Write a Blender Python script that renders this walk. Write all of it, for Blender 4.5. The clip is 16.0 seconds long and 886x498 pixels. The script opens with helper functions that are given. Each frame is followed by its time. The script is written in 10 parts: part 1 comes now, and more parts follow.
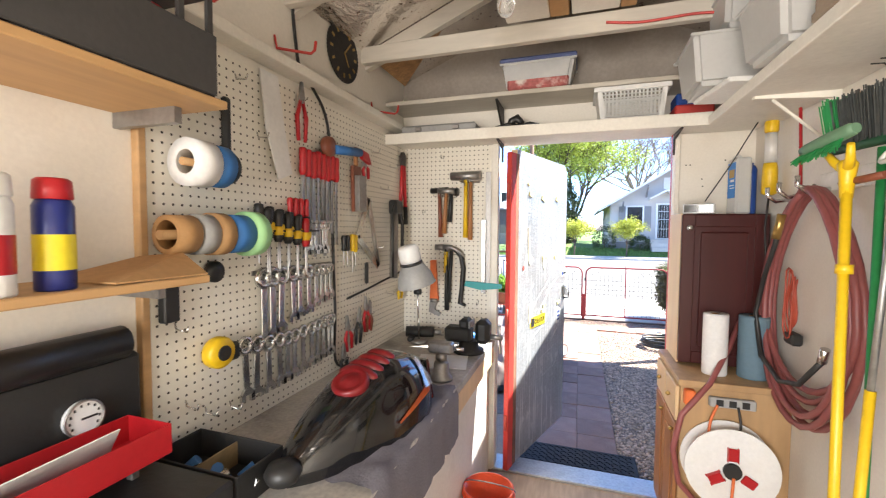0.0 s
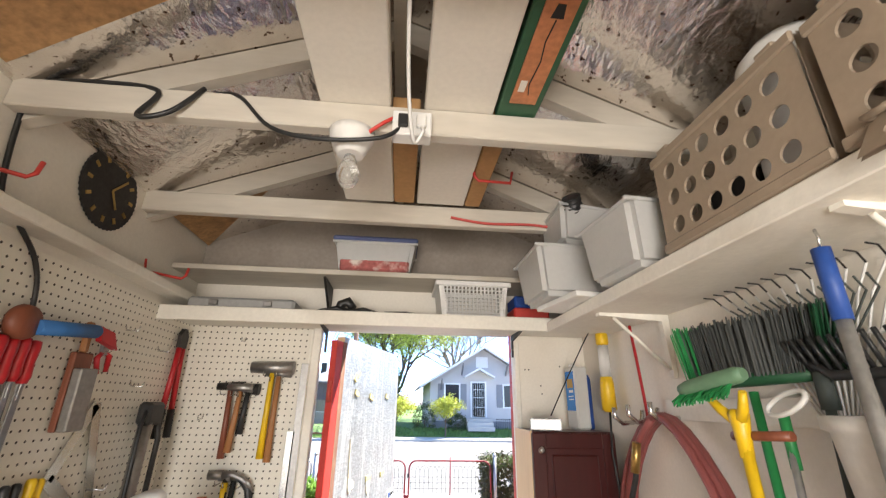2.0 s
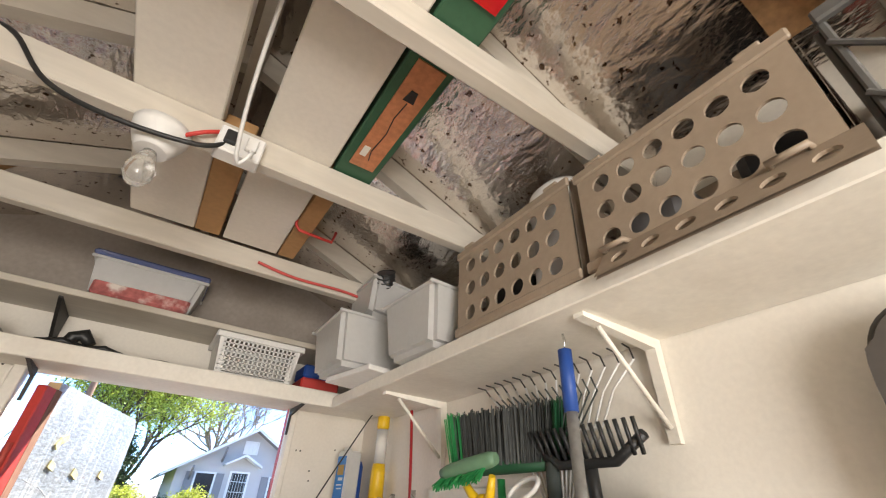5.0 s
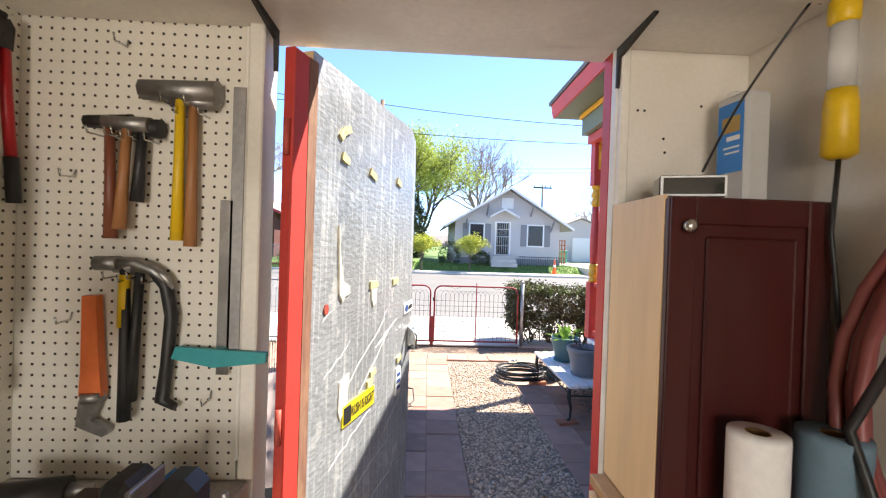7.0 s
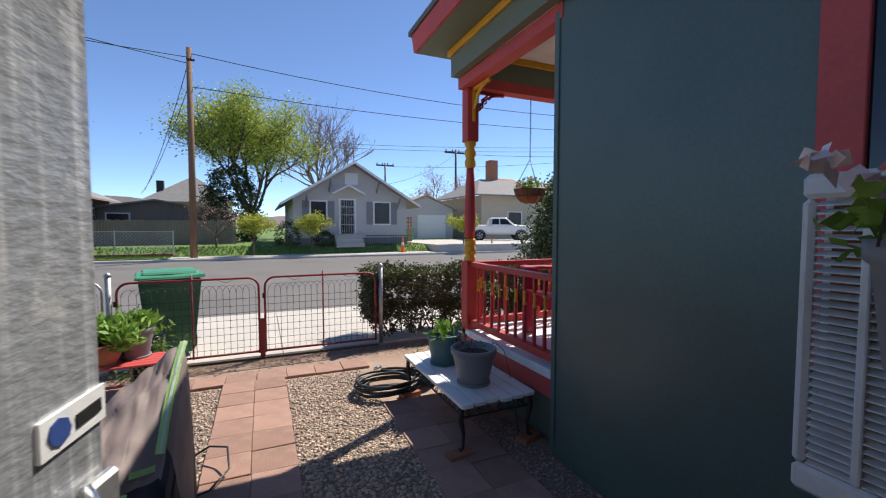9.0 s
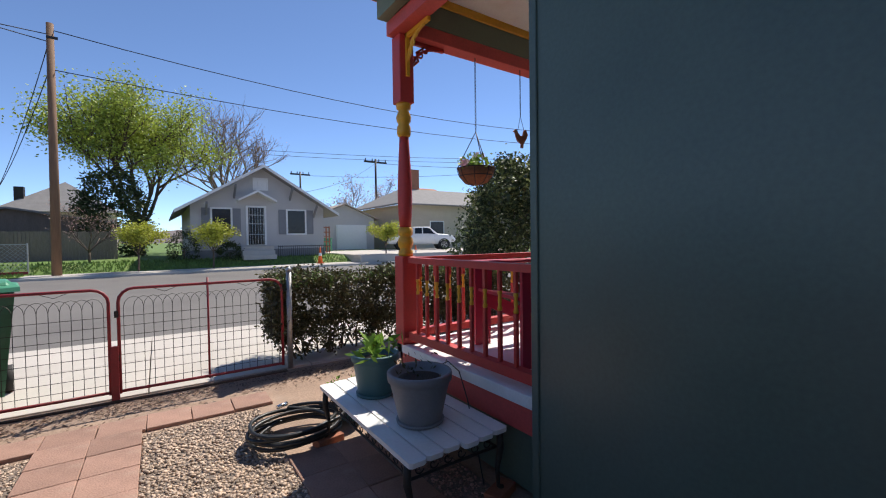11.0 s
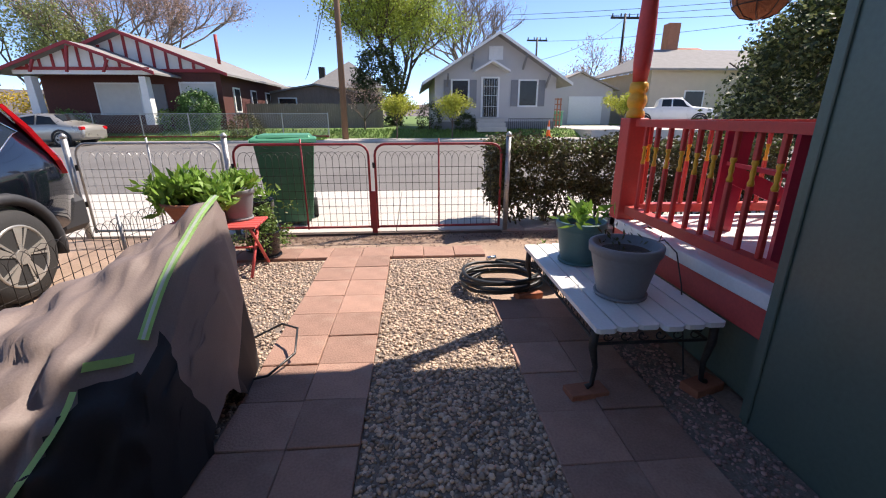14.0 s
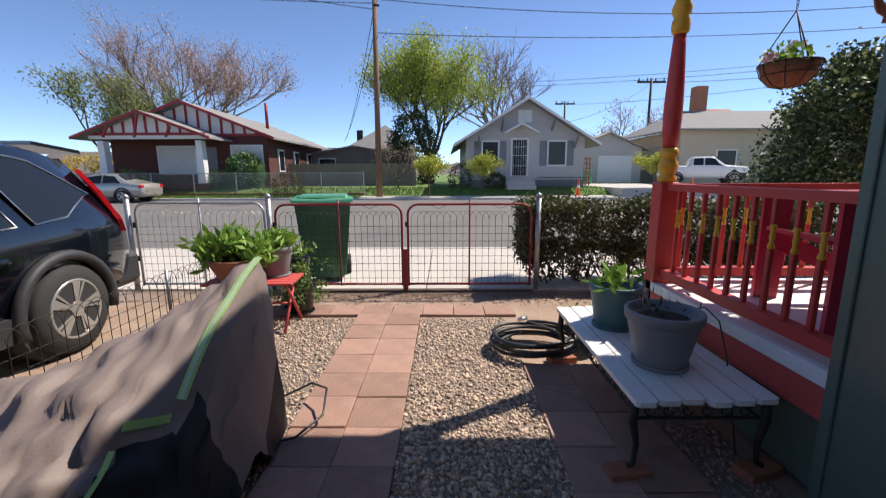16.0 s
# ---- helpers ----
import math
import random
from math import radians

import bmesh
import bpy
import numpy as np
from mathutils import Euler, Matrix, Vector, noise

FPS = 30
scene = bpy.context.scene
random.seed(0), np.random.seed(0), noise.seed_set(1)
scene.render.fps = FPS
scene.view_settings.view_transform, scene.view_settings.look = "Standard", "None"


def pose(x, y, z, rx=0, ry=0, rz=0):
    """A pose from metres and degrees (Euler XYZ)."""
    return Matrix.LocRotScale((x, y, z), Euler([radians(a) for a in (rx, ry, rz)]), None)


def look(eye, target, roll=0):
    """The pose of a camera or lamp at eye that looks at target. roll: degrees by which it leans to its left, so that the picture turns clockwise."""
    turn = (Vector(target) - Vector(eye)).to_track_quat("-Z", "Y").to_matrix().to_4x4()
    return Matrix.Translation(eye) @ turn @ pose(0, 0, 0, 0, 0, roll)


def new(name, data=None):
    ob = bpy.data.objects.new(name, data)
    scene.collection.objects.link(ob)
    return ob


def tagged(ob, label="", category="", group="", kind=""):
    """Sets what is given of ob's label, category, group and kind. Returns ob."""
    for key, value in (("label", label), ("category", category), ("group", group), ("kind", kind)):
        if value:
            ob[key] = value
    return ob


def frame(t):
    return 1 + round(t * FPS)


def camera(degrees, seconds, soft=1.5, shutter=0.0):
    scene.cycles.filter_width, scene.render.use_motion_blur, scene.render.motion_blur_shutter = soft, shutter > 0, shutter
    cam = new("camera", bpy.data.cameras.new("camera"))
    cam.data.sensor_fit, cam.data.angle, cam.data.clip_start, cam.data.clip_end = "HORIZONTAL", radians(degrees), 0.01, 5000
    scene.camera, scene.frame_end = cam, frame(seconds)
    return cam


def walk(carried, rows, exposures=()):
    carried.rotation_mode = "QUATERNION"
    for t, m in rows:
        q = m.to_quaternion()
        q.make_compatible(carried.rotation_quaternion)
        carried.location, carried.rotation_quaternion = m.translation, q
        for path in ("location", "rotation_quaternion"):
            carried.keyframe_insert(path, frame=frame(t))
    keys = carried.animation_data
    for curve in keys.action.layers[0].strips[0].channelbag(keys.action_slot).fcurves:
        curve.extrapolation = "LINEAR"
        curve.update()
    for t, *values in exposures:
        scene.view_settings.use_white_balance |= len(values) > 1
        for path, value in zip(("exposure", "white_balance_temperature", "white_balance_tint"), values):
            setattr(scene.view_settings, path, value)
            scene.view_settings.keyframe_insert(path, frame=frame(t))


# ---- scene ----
cam = camera(93.8, 16.0, 1.1, 0.13)
PATH = [
    (0, (0.057, 0.122, 1.611), (-0.568, 2.019, 1.514), 0.4),
    (0.5, (0.082, 0.301, 1.605), (-0.257, 2.27, 1.517), 0.8),
    (1, (0.028, 0.476, 1.634), (-0.106, 2.471, 1.652), 0.9),
    (1.5, (-0.03, 0.584, 1.698), (-0.028, 2.559, 2.014), 0.7),
    (2, (-0.031, 0.575, 1.797), (0.14, 2.439, 2.502), 1.0),
    (2.5, (-0.022, 0.569, 1.818), (0.443, 2.263, 2.774), 2.8),
    (3, (0.023, 0.564, 1.837), (0.897, 1.973, 2.955), 4.4),
    (3.2, (0.039, 0.56, 1.84), (1.067, 1.802, 3.023), 4.4),
    (5.3, (-0.007, 0.637, 1.737), (0.797, 2.166, 2.745), 2.0),
    (5.5, (-0.024, 0.687, 1.724), (0.603, 2.376, 2.592), 1.8),
    (6, (-0.001, 0.922, 1.655), (0.229, 2.851, 2.13), 1.8),
    (6.5, (0.046, 1.238, 1.599), (0.097, 3.232, 1.744), 2.0),
    (7, (0.014, 1.606, 1.565), (0.096, 3.605, 1.549), 1.9),
    (7.5, (0.005, 1.963, 1.545), (0.142, 3.957, 1.458), 1.5),
    (8, (0.015, 2.325, 1.536), (0.28, 4.305, 1.434), 0.8),
    (8.5, (0.046, 2.669, 1.528), (0.554, 4.601, 1.42), 0.2),
    (9, (0.169, 2.972, 1.512), (0.969, 4.802, 1.408), 0.0),
    (9.5, (0.29, 3.23, 1.364), (1.385, 4.902, 1.293), -0.3),
    (9.7, (0.335, 3.35, 1.343), (1.528, 4.953, 1.282), -0.6),
    (11.8, (0.526, 4.046, 1.265), (1.45, 5.82, 1.259), -1.2),
    (12, (0.492, 4.074, 1.256), (1.259, 5.921, 1.248), -1.0),
    (12.5, (0.459, 4.09, 1.25), (0.919, 6.034, 1.161), -0.3),
    (13, (0.528, 4.016, 1.245), (0.806, 5.976, 0.962), 0.4),
    (13.5, (0.603, 3.936, 1.201), (0.78, 5.863, 0.698), 0.4),
    (14, (0.624, 3.908, 1.177), (0.755, 5.808, 0.565), -0.1),
    (14.5, (0.606, 3.897, 1.204), (0.654, 5.86, 0.824), -0.9),
    (15, (0.586, 3.868, 1.291), (0.519, 5.867, 1.287), -1.5),
    (15.5, (0.592, 3.864, 1.291), (0.515, 5.863, 1.299), -1.4),
    (16, (0.611, 3.897, 1.222), (0.605, 5.865, 0.866), -0.2),
]
walk(cam, [(t, look(eye, target, roll)) for t, eye, target, roll in PATH],
     [(0, 2.6, 6350, 10), (1.5, 2.55, 6350, 10), (2.5, 2.3, 6350, 10), (3.5, 2.3, 6350, 10), (5.5, 2.35, 6300, 10), (5.9, 2.55, 6300, 10), (6.5, 2.4, 6350, 10),
      (7.0, 2.0, 6750, 10), (7.5, 1.35, 6450, 10), (8.0, 0.55, 6400, 10), (8.5, 0.55, 6600, 11), (9.5, 0.45, 6700, 11), (12.0, 0.4, 6750, 12), (13.0, 0.55, 6850, 13),
      (14.0, 0.85, 7000, 16), (14.5, 0.85, 7000, 14), (15.0, 0.25, 6750, 12), (15.5, 0.25, 6750, 12), (16.0, 0.5, 6850, 13)])

# ---- world and large lights ----
SUN = Vector((0.65, 0.37, 1.0)).normalized()
world = bpy.data.worlds.new("sky")
scene.world = world
world.use_nodes = True
wn = world.node_tree
sky = wn.nodes.new("ShaderNodeTexSky")
sky.sky_type = "NISHITA"
sky.sun_disc = False
sky.sun_elevation = math.asin(SUN.z)
sky.sun_rotation = math.atan2(SUN.x, SUN.y)
sky.altitude = 3000.0
sky.air_density, sky.dust_density, sky.ozone_density = 0.8, 0.0, 5.0
bg = wn.nodes["Background"]
bg.inputs["Strength"].default_value = 0.15
wn.links.new(sky.outputs[0], bg.inputs[0])
sun = new("sun", bpy.data.lights.new("sun", "SUN"))
sun.data.energy, sun.data.angle, sun.data.color = 4.6, radians(0.5), (1.0, 0.95, 0.87)
sun.matrix_world = look((0, 0, 30), Vector((0, 0, 30)) - SUN)
# unseen fill lamp, added at an assumed opening in the rear wall
rear = new("rear_fill_lamp", bpy.data.lights.new("rear_fill_lamp", "AREA"))
rear.data.shape, rear.data.size, rear.data.size_y = "RECTANGLE", 1.25, 1.1
rear.data.energy, rear.data.color = 21.0, (1.0, 0.93, 0.84)
rear.matrix_world = look((-0.40, -1.52, 1.50), (0.55, 0, 1.45))


# ---- materials ----
def mat(name, color, rough=0.6, metal=0.0, vary=0.12, scale=6.0, grain=60.0, bump=0.08, stain=None, stain_amt=0.0,
        random_amt=0.0, stretch=(1, 1, 1), coat=0.0, trans=0.0, alpha=1.0, sss=0.0):
    """A painted or natural surface: two scales of noise in colour, and fine relief."""
    m = bpy.data.materials.new(name)
    m.use_nodes = True
    nt, b = m.node_tree, m.node_tree.nodes["Principled BSDF"]
    N, L = nt.nodes.new, nt.links.new
    co = N("ShaderNodeTexCoord")
    mp = N("ShaderNodeMapping")
    mp.inputs["Scale"].default_value = stretch
    L(co.outputs["Object"], mp.inputs[0])
    n1, n2 = N("ShaderNodeTexNoise"), N("ShaderNodeTexNoise")
    n1.inputs["Scale"].default_value, n1.inputs["Detail"].default_value = scale, 4
    n2.inputs["Scale"].default_value, n2.inputs["Detail"].default_value = grain, 3
    L(mp.outputs[0], n1.inputs[0])
    L(mp.outputs[0], n2.inputs[0])
    add = N("ShaderNodeMath")
    add.operation = "ADD"
    L(n1.outputs[0], add.inputs[0])
    L(n2.outputs[0], add.inputs[1])
    rng = N("ShaderNodeMapRange")
    rng.inputs[1].default_value, rng.inputs[2].default_value = 0.6, 1.4
    rng.inputs[3].default_value, rng.inputs[4].default_value = 1 - vary, 1 + vary
    L(add.outputs[0], rng.inputs[0])
    val = rng.outputs[0]
    if random_amt:
        oi = N("ShaderNodeObjectInfo")
        r2 = N("ShaderNodeMapRange")
        r2.inputs[3].default_value, r2.inputs[4].default_value = 1 - random_amt, 1 + random_amt
        L(oi.outputs["Random"], r2.inputs[0])
        mul = N("ShaderNodeMath")
        mul.operation = "MULTIPLY"
        L(val, mul.inputs[0])
        L(r2.outputs[0], mul.inputs[1])
        val = mul.outputs[0]
    sc = N("ShaderNodeVectorMath")
    sc.operation = "SCALE"
    sc.inputs[0].default_value = color
    L(val, sc.inputs["Scale"])
    out = sc.outputs[0]
    if stain:
        n3 = N("ShaderNodeTexNoise")
        n3.inputs["Scale"].default_value, n3.inputs["Detail"].default_value = scale * 0.6, 8
        L(co.outputs["Object"], n3.inputs[0])
        ramp = N("ShaderNodeMapRange")
        ramp.inputs[1].default_value, ramp.inputs[2].default_value = 0.52, 0.68
        ramp.inputs[4].default_value = stain_amt
        L(n3.outputs[0], ramp.inputs[0])
        mx = N("ShaderNodeMix")
        mx.data_type = "RGBA"
        L(ramp.outputs[0], mx.inputs[0])
        L(out, mx.inputs[6])
        mx.inputs[7].default_value = (*stain, 1)
        out = mx.outputs[2]
    L(out, b.inputs["Base Color"])
    rr = N("ShaderNodeMapRange")
    rr.inputs[3].default_value, rr.inputs[4].default_value = max(0.02, rough - 0.1), min(1, rough + 0.1)
    L(n1.outputs[0], rr.inputs[0])
    L(rr.outputs[0], b.inputs["Roughness"])
    b.inputs["Metallic"].default_value = metal
    b.inputs["Coat Weight"].default_value = coat
    b.inputs["Transmission Weight"].default_value = trans
    b.inputs["Alpha"].default_value = alpha
    if bump:
        bp = N("ShaderNodeBump")
        bp.inputs["Strength"].default_value, bp.inputs["Distance"].default_value = bump, 0.01
        L(n2.outputs[0], bp.inputs["Height"])
        L(bp.outputs[0], b.inputs["Normal"])
    return m


M = {}
M["wall_paint"] = mat("wall_paint", (0.75, 0.71, 0.635), 0.6, vary=0.06, scale=2.5, grain=80, bump=0.05, stain=(0.5, 0.43, 0.32), stain_amt=0.25)
M["trim_paint"] = mat("trim_paint", (0.76, 0.73, 0.655), 0.5, vary=0.08, scale=4, stain=(0.4, 0.33, 0.25), stain_amt=0.3)
M["pegboard"] = mat("pegboard", (0.74, 0.68, 0.55), 0.5, vary=0.05, scale=3, bump=0.02, stain=(0.5, 0.42, 0.3), stain_amt=0.2)
M["hole"] = mat("hole", (0.03, 0.025, 0.02), 0.9)
M["wood"] = mat("wood", (0.42, 0.25, 0.11), 0.6, vary=0.25, scale=3, grain=30, stretch=(1, 0.12, 1), bump=0.1)
M["pale_wood"] = mat("pale_wood", (0.70, 0.50, 0.28), 0.5, vary=0.12, scale=3, grain=25, stretch=(1, 1, 0.12), bump=0.05)
M["beam_paint"] = mat("beam_paint", (0.54, 0.50, 0.43), 0.6, vary=0.12, scale=4, grain=40, stretch=(0.15, 1, 1), stain=(0.35, 0.3, 0.22), stain_amt=0.4)
M["cherry"] = mat("cherry", (0.050, 0.008, 0.007), 0.35, vary=0.2, scale=4, grain=40, stretch=(1, 1, 0.1), bump=0.02)
M["foil"] = mat("foil", (0.80, 0.76, 0.72), 0.22, metal=1.0, vary=0.06, scale=2.5, grain=30, bump=0.45, stretch=(1, 0.5, 1))
nt = M["foil"].node_tree
pb = nt.nodes["Principled BSDF"]
speck, tcf, rgf, mxf = nt.nodes.new("ShaderNodeTexNoise"), nt.nodes.new("ShaderNodeTexCoord"), nt.nodes.new("ShaderNodeMapRange"), nt.nodes.new("ShaderNodeMix")
speck.inputs["Scale"].default_value, speck.inputs["Detail"].default_value = 42.0, 2
rgf.inputs[1].default_value, rgf.inputs[2].default_value = 0.65, 0.70
mxf.data_type = "RGBA"
mxf.inputs[7].default_value = (0.16, 0.11, 0.08, 1)
nt.links.new(tcf.outputs["Object"], speck.inputs[0])
nt.links.new(speck.outputs[0], rgf.inputs[0])
nt.links.new(rgf.outputs[0], mxf.inputs[0])
nt.links.new(pb.inputs["Base Color"].links[0].from_socket, mxf.inputs[6])
nt.links.new(mxf.outputs[2], pb.inputs["Base Color"])
foil_bump = next(n for n in M["foil"].node_tree.nodes if n.type == "BUMP")
foil_bump.inputs["Distance"].default_value = 0.016
M["shelf_pine"] = mat("shelf_pine", (0.50, 0.30, 0.13), 0.55, vary=0.18, scale=3, grain=25, stretch=(1, 0.12, 1), bump=0.05)
M["osb"] = mat("osb", (0.45, 0.26, 0.12), 0.7, vary=0.35, scale=25, grain=60, bump=0.2)
M["bench_top"] = mat("bench_top", (0.40, 0.37, 0.33), 0.65, vary=0.3, scale=7, grain=70, stain=(0.08, 0.07, 0.06), stain_amt=0.6)
M["floor_wood"] = mat("floor_wood", (0.40, 0.30, 0.20), 0.7, vary=0.25, scale=5, grain=40, stretch=(1, 0.15, 1), stain=(0.15, 0.11, 0.08), stain_amt=0.5)
M["red"] = mat("red", (0.52, 0.045, 0.035), 0.5, vary=0.12, scale=5, bump=0.04, stain=(0.35, 0.05, 0.04), stain_amt=0.4)
M["red_faded"] = mat("red_faded", (0.55, 0.08, 0.07), 0.6, vary=0.15, scale=6, bump=0.05)
M["sheet_metal"] = mat("sheet_metal", (0.45, 0.475, 0.50), 0.34, metal=0.5, vary=0.35, scale=4, grain=70, stretch=(0.5, 1, 1), bump=0.30)
nt = M["sheet_metal"].node_tree
pb = nt.nodes["Principled BSDF"]
base = pb.inputs["Base Color"].links[0].from_socket
tc = nt.nodes.new("ShaderNodeTexCoord")
for scl, lo, hi, amt, col in (((45, 1, 1.6), 0.52, 0.70, 0.85, (0.85, 0.86, 0.86, 1)), ((5, 1, 420), 0.50, 0.68, 0.25, (0.24, 0.245, 0.25, 1)), ((14, 1, 9), 0.58, 0.64, 0.55, (0.80, 0.81, 0.80, 1)), ((150, 1, 150), 0.64, 0.70, 0.7, (0.85, 0.86, 0.86, 1)), ((60, 1, 40), 0.66, 0.72, 0.3, (0.12, 0.12, 0.12, 1))):
    mpn, nz, rg, mxn = nt.nodes.new("ShaderNodeMapping"), nt.nodes.new("ShaderNodeTexNoise"), nt.nodes.new("ShaderNodeMapRange"), nt.nodes.new("ShaderNodeMix")
    mpn.inputs["Scale"].default_value = scl
    nz.inputs["Scale"].default_value, nz.inputs["Detail"].default_value = 1.0, 6
    rg.inputs[1].default_value, rg.inputs[2].default_value, rg.inputs[4].default_value = lo, hi, amt
    mxn.data_type = "RGBA"
    mxn.inputs[7].default_value = col
    nt.links.new(tc.outputs["Object"], mpn.inputs[0])
    nt.links.new(mpn.outputs[0], nz.inputs[0])
    nt.links.new(nz.outputs[0], rg.inputs[0])
    nt.links.new(rg.outputs[0], mxn.inputs[0])
    nt.links.new(base, mxn.inputs[6])
    base = mxn.outputs[2]
nt.links.new(base, pb.inputs["Base Color"])
M["green_wall"] = mat("green_wall", (0.085, 0.128, 0.105), 0.34, vary=0.15, scale=2, grain=50, bump=0.06, stain=(0.085, 0.11, 0.10), stain_amt=0.4)
M["soffit_green"] = mat("soffit_green", (0.16, 0.19, 0.13), 0.6, vary=0.1, scale=4)
M["yellow_paint"] = mat("yellow_paint", (0.72, 0.36, 0.02), 0.45, vary=0.12, scale=8)
M["white_paint"] = mat("white_paint", (0.76, 0.76, 0.74), 0.5, vary=0.07, scale=6, bump=0.06, stain=(0.5, 0.45, 0.38), stain_amt=0.3)
M["paver"] = mat("paver", (0.335, 0.20, 0.15), 0.88, vary=0.25, scale=6, grain=90, bump=0.4, stain=(0.38, 0.28, 0.215), stain_amt=0.6, random_amt=0.2)
M["dirt"] = mat("dirt", (0.33, 0.23, 0.165), 0.95, vary=0.3, scale=3, grain=60, bump=0.5, stain=(0.42, 0.32, 0.25), stain_amt=0.5)
M["gravel_bed"] = mat("gravel_bed", (0.20, 0.16, 0.13), 0.95, vary=0.4, scale=20, grain=90, bump=0.8)
M["pebble"] = mat("pebble", (0.32, 0.235, 0.175), 0.8, vary=0.2, scale=30, grain=90, bump=0.2)
M["concrete"] = mat("concrete", (0.50, 0.46, 0.41), 0.85, vary=0.1, scale=1.5, grain=60, bump=0.1, stain=(0.42, 0.38, 0.33), stain_amt=0.4)
M["asphalt"] = mat("asphalt", (0.155, 0.145, 0.135), 0.9, vary=0.15, scale=0.8, grain=40, bump=0.3, stain=(0.11, 0.10, 0.095), stain_amt=0.5)
M["grass"] = mat("grass", (0.11, 0.19, 0.035), 0.9, vary=0.4, scale=2, grain=30, bump=0.6, stain=(0.22, 0.20, 0.08), stain_amt=0.5)
M["black_plastic"] = mat("black_plastic", (0.018, 0.018, 0.018), 0.45, vary=0.1)
M["rubber"] = mat("rubber", (0.022, 0.021, 0.02), 0.75, vary=0.2, scale=20)
M["chrome"] = mat("chrome", (0.65, 0.65, 0.64), 0.22, metal=1.0, vary=0.08, scale=15, bump=0.02)
M["steel"] = mat("steel", (0.32, 0.31, 0.30), 0.45, metal=0.9, vary=0.2, scale=12, bump=0.08)
M["dark_iron"] = mat("dark_iron", (0.045, 0.042, 0.04), 0.55, metal=0.6, vary=0.3, scale=15, bump=0.15)
M["galv"] = mat("galv", (0.42, 0.42, 0.41), 0.5, metal=0.8, vary=0.2, scale=15, bump=0.1)


# ---- mesh helpers ----
def box(bm, x0, x1, y0, y1, z0, z1, bevel=0.0, m=None):
    r = bmesh.ops.create_cube(bm, size=1.0)
    vs = r["verts"]
    for v in vs:
        v.co = Vector(((x0 + x1) / 2 + v.co.x * (x1 - x0), (y0 + y1) / 2 + v.co.y * (y1 - y0), (z0 + z1) / 2 + v.co.z * (z1 - z0)))
        if m is not None:
            v.co = m @ v.co
    if bevel:
        es = list({e for v in vs for e in v.link_edges})
        bmesh.ops.bevel(bm, geom=es, offset=bevel, segments=1, affect="EDGES")
    return bm


def rod(bm, p, q, r0, r1=None, n=10, cap=True):
    """A round bar from p to q."""
    p, q = Vector(p), Vector(q)
    d = q - p
    r1 = r0 if r1 is None else r1
    a = d.to_track_quat("Z", "Y").to_matrix()
    rings = []
    for c, r in ((p, r0), (q, r1)):
        rings.append([bm.verts.new(c + a @ Vector((r * math.cos(k * math.tau / n), r * math.sin(k * math.tau / n), 0))) for k in range(n)])
    for k in range(n):
        f = bm.faces.new((rings[0][k], rings[0][(k + 1) % n], rings[1][(k + 1) % n], rings[1][k]))
        f.smooth = n > 6
    if cap:
        bm.faces.new(rings[0][::-1])
        bm.faces.new(rings[1])
    return bm


def tube(bm, pts, r, n=8, closed=False):
    """A bent round bar, hose or wire along pts. r: a number or one per point."""
    pts = [Vector(p) for p in pts]
    rings, k = [], len(pts)
    side = None
    for i, p in enumerate(pts):
        a = pts[(i - 1) % k] if closed or i else p
        b = pts[(i + 1) % k] if closed or i < k - 1 else p
        d = (b - a).normalized()
        if side is None:
            side = d.orthogonal().normalized()
        side = (side - d * side.dot(d)).normalized()
        up = d.cross(side)
        rr = r[i] if isinstance(r, (list, tuple)) else r
        rings.append([bm.verts.new(p + side * (rr * math.cos(j * math.tau / n)) + up * (rr * math.sin(j * math.tau / n))) for j in range(n)])
    for i in range(k if closed else k - 1):
        A, B = rings[i], rings[(i + 1) % k]
        for j in range(n):
            bm.faces.new((A[j], A[(j + 1) % n], B[(j + 1) % n], B[j])).smooth = True
    if not closed:
        bm.faces.new(rings[0][::-1])
        bm.faces.new(rings[-1])
    return bm


def lathe(bm, prof, at=(0, 0, 0), n=20, m=None, cap=True):
    """A turned shape: prof is (radius, height) from the bottom up."""
    at = Vector(at)
    rings = []
    for r, z in prof:
        ring = []
        for k in range(n):
            v = Vector((r * math.cos(k * math.tau / n), r * math.sin(k * math.tau / n), z))
            ring.append(bm.verts.new(at + (m @ v if m is not None else v)))
        rings.append(ring)
    for A, B in zip(rings, rings[1:]):
        for k in range(n):
            bm.faces.new((A[k], A[(k + 1) % n], B[(k + 1) % n], B[k])).smooth = True
    if cap:
        bm.faces.new(rings[0][::-1])
        bm.faces.new(rings[-1])
    return bm


def slab(bm, pts, depth):
    """A flat outline pts, made thick by the vector depth."""
    depth = Vector(depth)
    a = [bm.verts.new(Vector(p)) for p in pts]
    b = [bm.verts.new(Vector(p) + depth) for p in pts]
    n = len(pts)
    bm.faces.new(a[::-1])
    bm.faces.new(b)
    for k in range(n):
        bm.faces.new((a[k], a[(k + 1) % n], b[(k + 1) % n], b[k]))
    return bm


def mesh(name, bm, material):
    bmesh.ops.recalc_face_normals(bm, faces=bm.faces)
    me = bpy.data.meshes.new(name)
    bm.to_mesh(me)
    bm.free()
    for k in material if isinstance(material, (list, tuple)) else [material]:
        me.materials.append(M[k])
    return me


def part(name, bm, material, parent, label=""):
    """One mesh under a thing or a part, in the parent's own space."""
    ob = new(name, mesh(name, bm, material))
    ob.parent = parent
    if label:
        ob["label"] = label
    return ob


